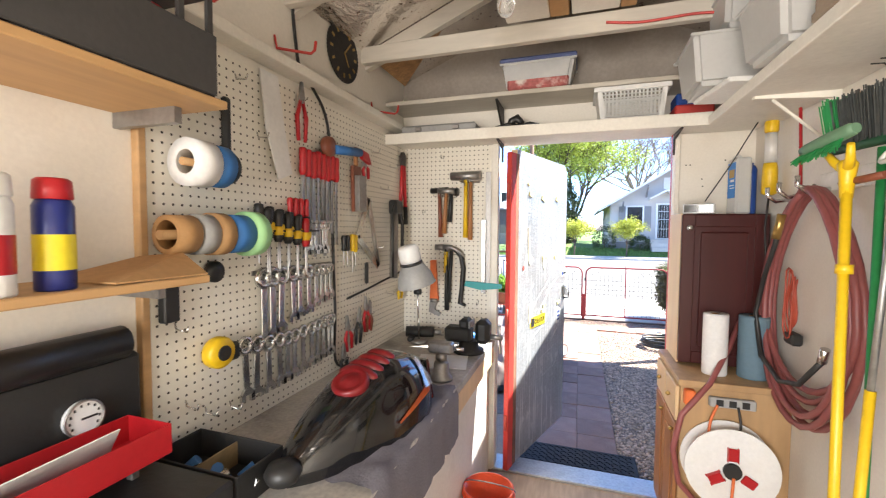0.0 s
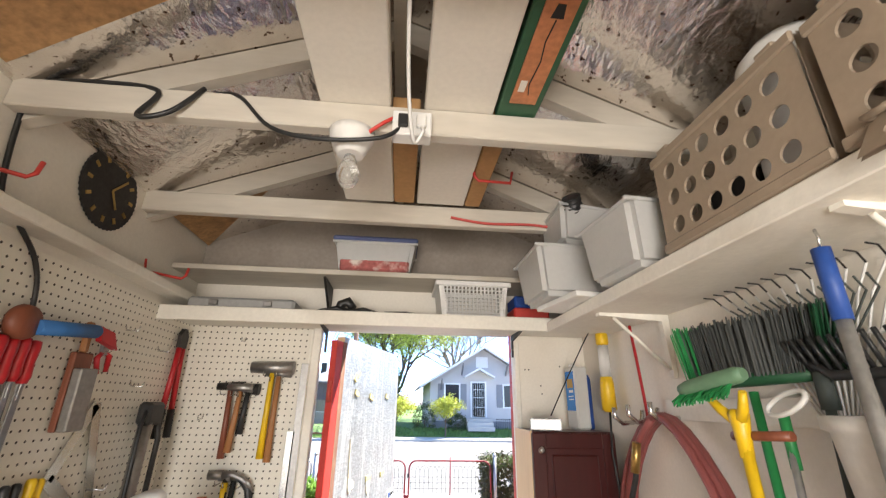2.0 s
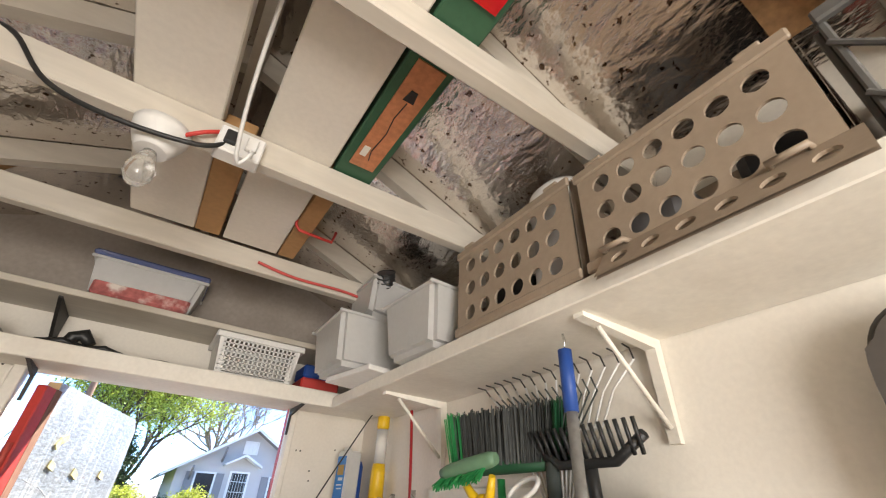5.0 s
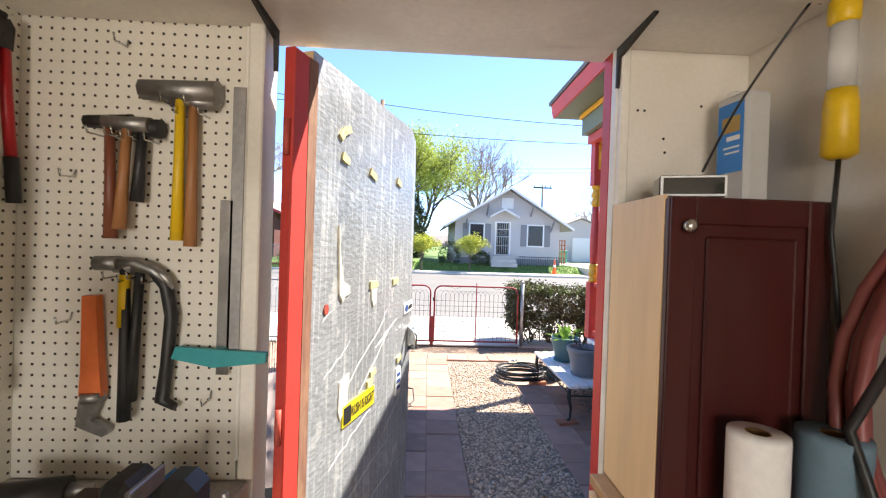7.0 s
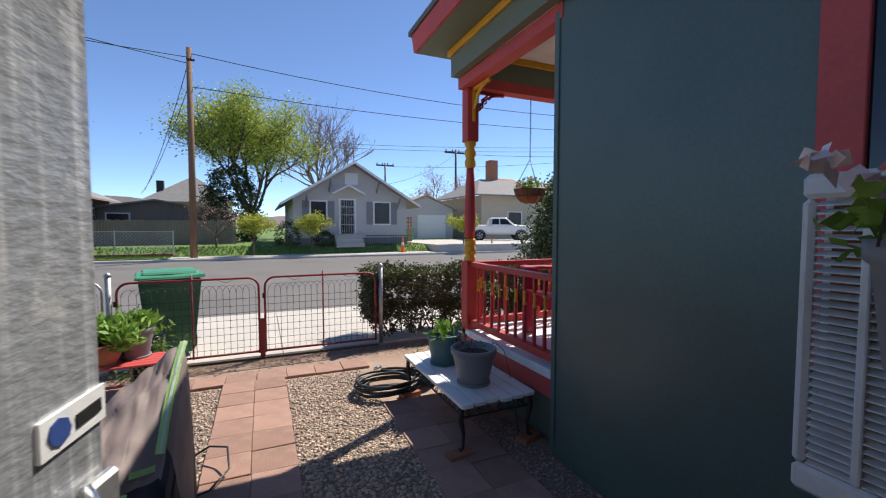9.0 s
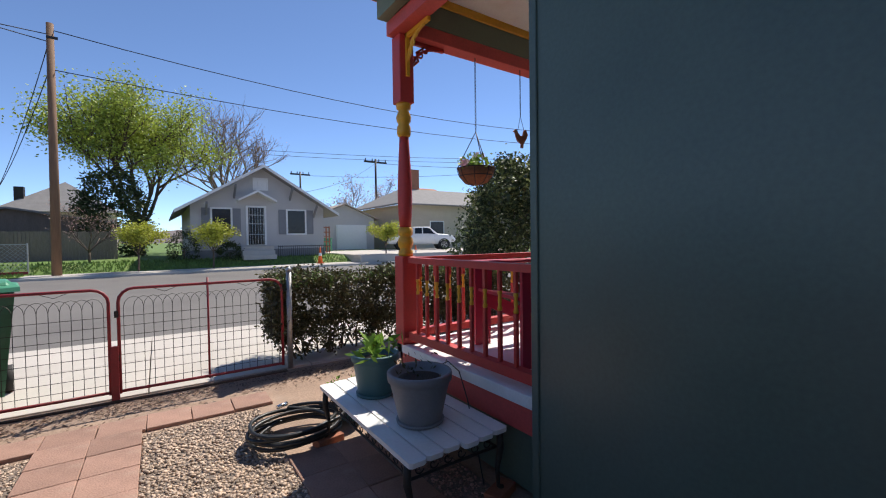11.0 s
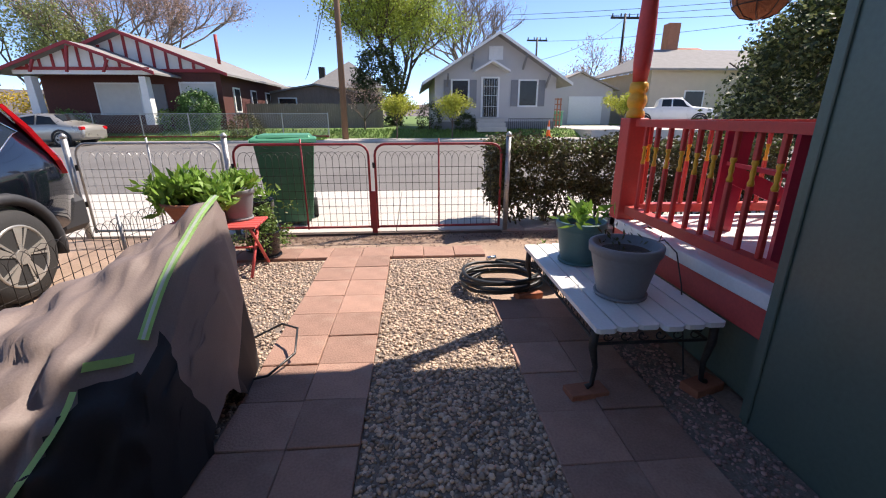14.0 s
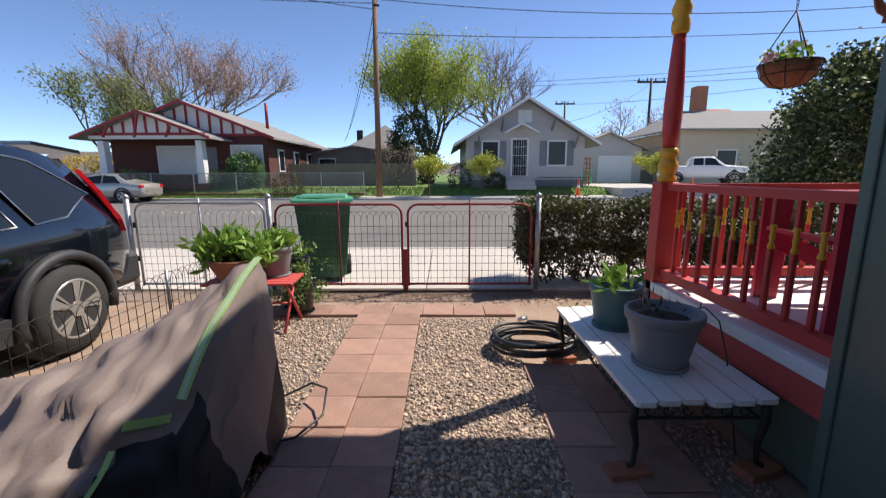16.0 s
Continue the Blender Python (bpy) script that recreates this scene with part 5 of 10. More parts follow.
for k in range(9):
    c = Vector((rnd.gauss(0, 0.07), rnd.gauss(0, 0.07), 0.33 + rnd.uniform(-0.03, 0.05)))
    vs, fs = leaf_cloud([c], 9, 0.05, 0.006, aspect=0.9)
    raw("flower", vs, fs, "petal" if k % 3 else "petal_white", hp)

# ---- the open shed door, its frame and the step mat ----
M["paint_chip"] = mat("paint_chip", (0.66, 0.62, 0.52), 0.8, vary=0.15, scale=20)
M["tape_yellow"] = mat("tape_yellow", (0.58, 0.52, 0.27), 0.7, vary=0.2, scale=20)
M["label_white"] = mat("label_white", (0.75, 0.76, 0.76), 0.5, vary=0.06, scale=20)
M["label_yellow"] = mat("label_yellow", (0.75, 0.62, 0.02), 0.5, vary=0.08, scale=20)
M["split_wood"] = mat("split_wood", (0.20, 0.10, 0.065), 0.8, vary=0.4, scale=12, grain=50, stretch=(1, 1, 0.15), bump=0.4, stain=(0.35, 0.22, 0.13), stain_amt=0.6)
M["scratch"] = mat("scratch", (0.74, 0.75, 0.75), 0.5, vary=0.1)
M["ink"] = mat("ink", (0.015, 0.015, 0.015), 0.6)
M["ink_blue"] = mat("ink_blue", (0.03, 0.07, 0.25), 0.6)
M["primer_red"] = mat("primer_red", (0.45, 0.07, 0.05), 0.55, vary=0.2, scale=6, stain=(0.28, 0.12, 0.08), stain_amt=0.5)
door = thing("door_1", "open shed door faced with scratched torn sheet metal", "door", pose(-0.318, 2.905, 0, 0, 0, 71.8))
door["kind"] = "structure"
bm = B()
prof = [(-0.055, 0.04), (0.82, 0.04), (0.845, 0.07), (0.855, 1.95), (0.845, 2.08), (0.79, 2.13), (-0.055, 2.13)]
slab(bm, [(x, 0.0, z) for x, z in prof], (0, 0.003, 0))
part("metal_facing", bm, "sheet_metal", door)
part("core", slab(B(), [(x - 0.008 if x > 0.5 else x, 0.0035, z) for x, z in prof], (0, 0.044, 0)), "pale_wood", door, "raw plywood edge")
part("edge_board", box(B(), -0.150, -0.078, -0.004, 0.030, 0.03, 2.10, 0.004), "red", door, "red painted hinge edge")
part("split_edge", box(B(), -0.077, -0.034, -0.003, 0.0, 0.04, 2.10), "split_wood", door, "bare split wood strip")
for z in (0.35, 1.05, 1.85):
    part("hinge", rod(B(), (-0.158, 0.01, z - 0.05), (-0.158, 0.01, z + 0.05), 0.009, n=8), "primer_red", door)


def patch(name, pts, material, y=-0.003, thick=0.003, label=""):
    return part(name, slab(B(), [(a, y, b) for a, b in pts], (0, thick, 0)), material, door, label)


patch("tear", [(0.112, 1.62), (0.128, 1.52), (0.150, 1.43), (0.195, 1.41), (0.200, 1.385), (0.168, 1.378), (0.150, 1.36), (0.128, 1.388)], "paint_chip", -0.006, 0.006, "peeled pale strip")
patch("tear", [(0.375, 1.39), (0.43, 1.39), (0.42, 1.33), (0.40, 1.31), (0.385, 1.34)], "paint_chip", -0.005, 0.005, "torn pale patch")
for a, b, w, ang in ((0.145, 1.85, 0.05, -0.3), (0.364, 1.833, 0.06, -0.35), (0.633, 1.843, 0.05, -0.3), (0.40, 1.40, 0.07, 0.0), (0.624, 1.398, 0.06, 0.15), (0.415, 1.04, 0.05, 0.2), (0.698, 1.027, 0.05, 0.2), (0.39, 1.01, 0.05, 0.2), (0.12, 1.93, 0.04, 0.9), (0.05 + 0.1, 1.95, 0.05, 0.4)):
    c, s = math.cos(ang), math.sin(ang)
    patch("tape_scrap", [(a + x * w * c - z * 0.014 * s, b + x * w * s + z * 0.014 * c) for x, z in ((-0.5, -1), (0.5, -0.8), (0.45, 0.9), (-0.5, 1))], "tape_yellow", -0.007, 0.006, "yellowed tape scrap")
patch("sticker", [(0.150, 1.08), (0.215, 1.095), (0.205, 0.98), (0.16, 0.945), (0.145, 0.98)], "paint_chip", -0.004, 0.004, "torn white sticker")
patch("sticker", [(0.665, 0.985), (0.725, 0.985), (0.725, 0.86), (0.665, 0.86)], "label_white", -0.005, 0.005, "white paper sticker")
for k in range(3):
    patch("sticker_print", [(0.675, 0.96 - k * 0.03), (0.715, 0.96 - k * 0.03), (0.715, 0.945 - k * 0.03), (0.675, 0.945 - k * 0.03)], "ink_blue", -0.007, 0.002)
patch("sticker", [(0.745, 1.275), (0.855, 1.285), (0.855, 1.235), (0.745, 1.225)], "label_white", -0.005, 0.005, "small white sticker with a round mark")
patch("sticker_print", [(0.755 + 0.018 * (1 + math.cos(k * 0.8)), 1.253 + 0.018 * math.sin(k * 0.8)) for k in range(8)][::-1], "ink_blue", -0.007, 0.002)
patch("sticker_print", [(0.80, 1.262), (0.845, 1.268), (0.845, 1.25), (0.80, 1.244)], "ink", -0.007, 0.002)
patch("sticker", [(0.175, 0.985), (0.43, 0.985), (0.43, 0.91), (0.175, 0.91)], "label_yellow", -0.005, 0.005, "yellow bumper sticker with black lettering")
patch("sticker_print", [(0.182, 0.978), (0.232, 0.978), (0.232, 0.917), (0.182, 0.917)], "ink", -0.007, 0.002)


def lettering(text, size, parent, m, material, name="lettering"):
    cu = bpy.data.curves.new(name, "FONT")
    cu.body, cu.size, cu.align_x, cu.align_y, cu.extrude = text, size, "LEFT", "CENTER", 0.0006
    tmp = bpy.data.objects.new("tmp", cu)
    scene.collection.objects.link(tmp)
    me = bpy.data.meshes.new_from_object(tmp.evaluated_get(bpy.context.evaluated_depsgraph_get()))
    bpy.data.objects.remove(tmp)
    me.materials.clear()
    me.materials.append(M[material])
    ob = new(name, me)
    ob.parent = parent
    ob.matrix_local = m
    return ob


lettering("RUSH IS RIGHT", 0.036, door, pose(0.236, -0.0075, 0.947, 90, 0, 0) @ Matrix.Diagonal((0.78, 1.5, 1, 1)), "ink")
for a, z in ((0.10, 2.0), (0.62, 2.0), (0.80, 1.85), (0.30, 1.62), (0.70, 1.55), (0.83, 1.57), (0.25, 0.6), (0.7, 0.5), (0.10, 1.60), (0.09, 0.9), (0.82, 0.75)):
    part("screw", lathe(B(), [(0.009, -0.004), (0.006, -0.006), (0.002, -0.0065)], n=8, m=Matrix.Rotation(radians(90), 3, "X"), at=(a, 0.0, z)), "dark_iron", door)
part("latch", box(B(), 0.80, 0.86, -0.02, 0.0, 1.06, 1.16, 0.006), "galv", door, "worn steel latch plate")
part("handle", tube(B(), [(0.81, -0.01, 1.05), (0.79, -0.05, 1.06), (0.78, -0.055, 1.12), (0.80, -0.012, 1.16)], 0.009, 7), "chrome", door, "bent steel handle")
patch("paint_spot", [(0.05 + 0.014 * math.cos(k), 1.347 + 0.018 * math.sin(k)) for k in range(6)][::-1], "primer_red", -0.004, 0.003)
rs = random.Random(77)
for a0, z0, a1, z1 in ((0.16, 1.02, 0.52, 1.24), (0.30, 0.99, 0.60, 1.20), (0.44, 1.13, 0.56, 1.19), (0.47, 1.14, 0.66, 1.22), (0.10, 0.80, 0.40, 0.90), (0.52, 0.72, 0.76, 0.86), (0.03, 1.31, 0.10, 1.34), (0.50, 1.25, 0.56, 1.28), (0.20, 0.62, 0.62, 0.70), (0.0, 1.80, 0.36, 1.72), (0.34, 0.50, 0.70, 0.55), (0.05, 1.12, 0.22, 1.21)):
    pts = []
    for k in range(9):
        u = k / 8
        pts.append((a0 + (a1 - a0) * u, z0 + (z1 - z0) * u + rs.gauss(0, 0.004)))
    w = [0.0003 + 0.0009 * rs.random() for _ in pts]
    patch("scratch", [(a, z - ww) for (a, z), ww in zip(pts, w)] + [(a, z + ww) for (a, z), ww in zip(pts[::-1], w[::-1])], "scratch", -0.001, 0.001)
# frame
bm = B()
box(bm, DL, DL + 0.016, 2.801, 2.905, 0, DT, 0.003)
box(bm, DR - 0.016, DR, 2.801, 2.838, 0, DT, 0.003)
box(bm, DL + 0.016, DR - 0.016, 2.801, 2.905, DT - 0.014, DT, 0.003)
struct("door_frame", bm, "trim_paint", "cream painted door jamb", "trim")
bm = B()
box(bm, DL - 0.012, DL + 0.030, 2.765, 2.80, 0.90, DT + 0.012, 0.004)
box(bm, DR - 0.012, DR + 0.014, 2.777, 2.80, 0.93, DT + 0.012, 0.004)
box(bm, DL + 0.030, DR - 0.012, 2.777, 2.80, DT - 0.012, DT + 0.012, 0.004)
struct("trim_door_inner", bm, "trim_paint", "narrow cream painted door casing", "trim")
bm = B()
box(bm, DL - 0.06, DL + 0.003, 2.906, 2.925, 0, DT + 0.08, 0.004)
box(bm, DR - 0.0155, DR + 0.003, 2.839, 2.865, 0, DT, 0.004)
box(bm, DR - 0.009, DR + 0.055, 2.866, 2.915, 0, DT + 0.08, 0.005)
box(bm, DL + 0.003, DR - 0.009, 2.906, 2.92, DT - 0.005, DT + 0.08, 0.004)
struct("trim_door_outer", bm, "red", "red painted outer door casing", "trim")
struct("threshold", box(B(), DL, DR, 2.80, 2.99, -0.03, 0.015, 0.006), "galv", "worn metal door threshold", "trim")
bm = B()
box(bm, XL - 0.13, DL - 0.06, 2.891, 2.905, G, EAVE + 0.02)
box(bm, DR + 0.057, XR + 0.13, 2.891, 2.905, G, EAVE + 0.02)
struct("wall_outer", bm, "green_wall", "dark green shed cladding beside the door")
mt = thing("door_mat", "dark rubber door mat with an embossed pattern", "mat", pose(0.03, 3.30, G))
part("base", box(B(), -0.42, 0.46, -0.20, 0.20, 0, 0.016, 0.005), "mat_rubber", mt)
bm = B()
for k in range(16):
    for j in range(6):
        c = (-0.37 + 0.052 * k, -0.15 + 0.06 * j, 0.018)
        tube(bm, [(c[0] + 0.02 * math.cos(a), c[1] + 0.022 * math.sin(a), c[2]) for a in [i * 0.7 for i in range(7)]], 0.004, 4)
part("relief", bm, "rubber", mt)


# ---- across the street ----
M["siding"] = mat("siding", (0.47, 0.455, 0.44), 0.7, vary=0.06, scale=1.5, grain=40, bump=0.05)
M["far_trim"] = mat("far_trim", (0.74, 0.74, 0.72), 0.6, vary=0.05)
M["shutter"] = mat("shutter", (0.20, 0.20, 0.21), 0.6, vary=0.1)
M["shingle_grey"] = mat("shingle_grey", (0.24, 0.23, 0.22), 0.9, vary=0.2, scale=2, grain=20, bump=0.3)
M["shingle_tan"] = mat("shingle_tan", (0.33, 0.28, 0.23), 0.9, vary=0.2, scale=2, grain=20, bump=0.3)
M["brick_red"] = mat("brick_red", (0.10, 0.032, 0.026), 0.85, vary=0.3, scale=8, grain=30, bump=0.3)
M["stucco"] = mat("stucco", (0.50, 0.43, 0.33), 0.85, vary=0.08, scale=2, grain=30, bump=0.2)
M["dark_glass"] = mat("dark_glass", (0.012, 0.013, 0.015), 0.2, vary=0.1, bump=0)
M["blind"] = mat("blind", (0.62, 0.60, 0.56), 0.5, vary=0.08, scale=3)
M["fence_wood"] = mat("fence_wood", (0.22, 0.17, 0.135), 0.85, vary=0.25, scale=3, grain=30, stretch=(1, 1, 0.15))
M["cone_orange"] = mat("cone_orange", (0.75, 0.13, 0.02), 0.5, vary=0.08)
M["pole_wood"] = mat("pole_wood", (0.20, 0.115, 0.065), 0.85, vary=0.25, scale=2, grain=25, stretch=(1, 1, 0.08), bump=0.3)
M["tile_roof"] = mat("tile_roof", (0.38, 0.16, 0.09), 0.8, vary=0.25, scale=3, grain=15)
M["dark_red"] = mat("dark_red", (0.30, 0.02, 0.025), 0.55, vary=0.12)


def gable(bm, x0, x1, y0, y1, ze, zr, over, thick):
    """Two roof slopes with a ridge along y."""
    xm = (x0 + x1) / 2
    k = (zr - ze) / (xm - x0)
    for s, xe in ((-1, x0 - over), (1, x1 + over)):
        z = zr - k * abs(xe - xm)
        slab(bm, [(xm, y0 - over, zr), (xe, y0 - over, z), (xe, y0 - over, z + thick), (xm, y0 - over, zr + thick)], (0, y1 - y0 + 2 * over, 0))


def window_part(parent, x0, x1, z0, z1, y, glass="dark_glass", frame=0.09, shutters=False, bars=0):
    bm = B()
    box(bm, x0 - frame, x1 + frame, y - 0.06, y, z1, z1 + frame)
    box(bm, x0 - frame, x1 + frame, y - 0.08, y, z0 - frame, z0)
    box(bm, x0 - frame, x0, y - 0.06, y, z0, z1)
    box(bm, x1, x1 + frame, y - 0.06, y, z0, z1)
    for k in range(bars):
        x = x0 + (x1 - x0) * (k + 1) / (bars + 1)
        box(bm, x - 0.03, x + 0.03, y - 0.05, y, z0, z1)
    w = part("window", bm, "far_trim", parent)
    part("pane", box(B(), x0, x1, y - 0.03, y - 0.01, z0, z1), glass, w)
    if shutters:
        for a, b in ((x0 - frame - 0.42, x0 - frame - 0.02), (x1 + frame + 0.02, x1 + frame + 0.42)):
            part("shutter", box(B(), a, b, y - 0.05, y - 0.005, z0 - 0.05, z1 + 0.05), "shutter", w, "grey shutter")
    return w


# bungalow
h = thing("bungalow", "small pale grey gabled bungalow with shuttered windows", "house")
bm = B()
box(bm, 1.94, 9.06, 29.5, 39, 0.35, 3.35)
slab(bm, [(1.94, 29.5, 3.35), (9.06, 29.5, 3.35), (5.52, 29.5, 5.45)], (0, 9.5, 0))
part("wall", bm, "siding", h)
part("foundation", box(B(), 1.90, 9.10, 29.44, 39, 0.2, 0.85), "shutter", h)
bm = B()
gable(bm, 1.94, 9.06, 29.5, 39, 3.28, 5.46, 0.75, 0.14)
part("roof", bm, "shingle_grey", h)
bm = B()
for s in (-1, 1):
    slab(bm, [(5.5, 28.72, 5.44), (5.5 + s * 4.3, 28.72, 5.44 - 4.3 * 0.612), (5.5 + s * 4.3, 28.72, 5.60 - 4.3 * 0.612), (5.5, 28.72, 5.60)], (0, 0.05, 0))
part("bargeboard", bm, "far_trim", h)
window_part(h, 6.90, 7.90, 1.75, 3.10, 29.5, shutters=True)
window_part(h, 2.95, 3.85, 1.75, 3.10, 29.5, shutters=True)
window_part(h, 5.10, 5.75, 4.30, 4.85, 29.5, "far_trim", 0.08, bars=2)
d = part("door", box(B(), 4.62, 5.70, 29.42, 29.5, 1.08, 3.32), "far_trim", h)
part("security_screen", box(B(), 4.74, 5.58, 29.39, 29.42, 1.12, 3.22), "dark_glass", d, "dark screen door")
bm = B()
for k in range(6):
    rod(bm, (4.8 + k * 0.145, 29.38, 1.15), (4.8 + k * 0.145, 29.38, 3.2), 0.007, n=4)
for z in (1.7, 2.3, 2.8):
    rod(bm, (4.75, 29.38, z), (5.57, 29.38, z), 0.012, n=4)
part("bars", bm, "far_trim", d)
bm = B()
for s in (-1, 1):
    slab(bm, [(5.16, 28.75, 4.05), (5.16 + s * 1.0, 28.75, 3.52), (5.16 + s * 1.0, 28.75, 3.62), (5.16, 28.75, 4.17)], (0, 0.78, 0))
part("door_hood", bm, "far_trim", h)
for k in range(3):
    part("step", box(B(), 4.3, 6.0, 28.4 + k * 0.35, 29.45, 0.3 + 0.24 * k, 0.54 + 0.24 * k), "concrete", h)
for x, z in ((2.6, 3.05), (4.0, 4.05), (7.0, 4.05), (8.4, 3.05)):
    part("bracket", slab(B(), [(x, 28.8, z + 0.25), (x, 29.5, z - 0.35), (x, 29.5, z - 0.2), (x, 28.8, z + 0.38)], (0.1, 0, 0)), "shutter", h)
bm = B()
for k in range(26):
    rod(bm, (6.2 + k * 0.12, 28.9, 0.4), (6.2 + k * 0.12, 28.9, 1.05), 0.012, n=4)
rod(bm, (6.2, 28.9, 1.0), (9.3, 28.9, 1.0), 0.018, n=5)
solo("iron_fence", bm, "dark_iron", "low dark iron picket fence before the bungalow", "fence")

# brick house
h = thing("brick_house", "dark red brick house with half-timbered white gables", "house")
part("wall", box(B(), -20.6, -10.6, 31, 43, 0.3, 3.7), "brick_red", h)
part("gable_wall", slab(B(), [(-20.6, 30.98, 3.7), (-10.6, 30.98, 3.7), (-15.6, 30.98, 5.6)], (0, 0.1, 0)), "far_trim", h, "white plastered gable")
bm = B()
gable(bm, -20.6, -10.6, 31, 43, 3.65, 5.62, 0.7, 0.12)
part("roof", bm, "shingle_grey", h)
bm = B()
for s in (-1, 1):
    slab(bm, [(-15.6, 30.25, 5.58), (-15.6 + s * 5.7, 30.25, 3.34), (-15.6 + s * 5.7, 30.25, 3.52), (-15.6, 30.25, 5.76)], (0, 0.06, 0))
part("bargeboard", bm, "dark_red", h)
part("tie_board", box(B(), -20.6, -10.6, 30.90, 30.98, 3.6, 3.78), "dark_red", h)
for k in range(13):
    x = -19.9 + k * 0.72
    zt = 5.62 - abs(x + 15.6) * 0.394
    part("timber", box(B(), x - 0.07, x + 0.07, 30.92, 30.98, 3.78, max(3.85, zt - 0.05)), "dark_red", h)
part("porch_gable", slab(B(), [(-20.3, 28.9, 3.55), (-13.2, 28.9, 3.55), (-16.9, 28.9, 4.75)], (0, 0.1, 0)), "far_trim", h, "white plastered gable")
bm = B()
gable(bm, -20.2, -13.4, 28.9, 31.2, 3.48, 4.75, 0.6, 0.10)
part("porch_roof", bm, "shingle_grey", h)
bm = B()
for s in (-1, 1):
    slab(bm, [(-16.8, 28.25, 4.70), (-16.8 + s * 4.0, 28.25, 3.24), (-16.8 + s * 4.0, 28.25, 3.40), (-16.8, 28.25, 4.86)], (0, 0.06, 0))
part("porch_bargeboard", bm, "dark_red", h)
part("porch_beam", box(B(), -20.2, -13.3, 28.85, 29.1, 3.3, 3.55), "far_trim", h, "white porch beam")
part("porch_tie", box(B(), -20.2, -13.3, 28.82, 28.85, 3.50, 3.66), "dark_red", h)
for k in range(9):
    x = -19.4 + k * 0.66
    part("timber", box(B(), x - 0.06, x + 0.06, 28.84, 28.9, 3.66, max(3.72, 4.75 - abs(x + 16.8) * 0.37)), "dark_red", h)
for x in (-19.5, -13.75):
    part("column", slab(B(), [(x - 0.24, 28.8, 0.35), (x + 0.24, 28.8, 0.35), (x + 0.17, 28.8, 3.2), (x - 0.17, 28.8, 3.2)], (0, 0.45, 0)), "far_trim", h, "white tapered column")
window_part(h, -17.6, -15.3, 1.35, 2.95, 31.0, "blind")
part("front_door", box(B(), -14.75, -13.85, 30.93, 31.0, 0.75, 2.95), "shutter", h, "dark front door")
part("porch_floor", box(B(), -20.3, -13.3, 28.6, 31.0, 0.3, 0.72), "brick_red", h)
window_part(h, -12.9, -11.0, 1.2, 3.0, 31.0, "blind")
for y in (33, 36, 39):
    w = part("window", box(B(), -10.6, -10.52, y - 0.5, y + 0.5, 1.4, 2.9), "far_trim", h)
    part("pane", box(B(), -10.53, -10.50, y - 0.38, y + 0.38, 1.5, 2.8), "dark_glass", w)
for x in (-18.6, -16.8, -15.0):
    part("brace", slab(B(), [(x - 0.35, 28.26, 3.36), (x - 0.25, 28.26, 3.36), (x + 0.05, 28.26, 4.6 - abs(x + 16.8) * 0.36), (x - 0.08, 28.26, 4.6 - abs(x + 16.8) * 0.36)], (0, 0.12, 0)), "dark_red", h)
part("chimney", rod(B(), (-13.0, 37, 4.5), (-13.0, 37, 6.6), 0.12, n=8), "dark_red", h)


def chain_fence(x0, x1, y, z0, z1):
    t = thing("chain_fence", "galvanised chain link fence before the brick house", "fence")
    n = int((x1 - x0) / 2.4)
    for k in range(n + 1):
        x = x0 + (x1 - x0) * k / n
        part("post", rod(B(), (x, y, z0), (x, y, z1 + 0.05), 0.03, n=6), "galv", t)
    part("top_rail", rod(B(), (x0, y, z1), (x1, y, z1), 0.022, n=6), "galv", t)
    bm = B()
    d = 0.16
    x = x0
    hh = z1 - z0
    while x < x1:
        rod(bm, (x, y, z0), (min(x + hh, x1), y, z0 + min(hh, x1 - x)), 0.006, n=3, cap=False)
        rod(bm, (x, y, z1), (min(x + hh, x1), y, z1 - min(hh, x1 - x)), 0.006, n=3, cap=False)
        x += d
    part("wire_mesh", bm, "galv", t)
    part("base_board", box(B(), x0, x1, y - 0.04, y + 0.04, z0 - 0.1, z0 + 0.06), "dark_red", t, "dark red board along the base")
    return t


chain_fence(-26, -4.0, 28.0, 0.10, 1.30)
t = thing("board_fence", "brown weathered board fence across the street", "fence", pose(0, 0, 0))
for k in range(60):
    part("board", box(B(), -10.4 + k * 0.15, -10.26 + k * 0.15, 33.9, 33.93, 0.4, 1.95 + 0.02 * (k % 3)), "fence_wood", t)
struct("wall_low_block", box(B(), -21.5, -18.2, 28.10, 28.25, 0.0, 1.25), "concrete", "low pale concrete block wall beside the fence")
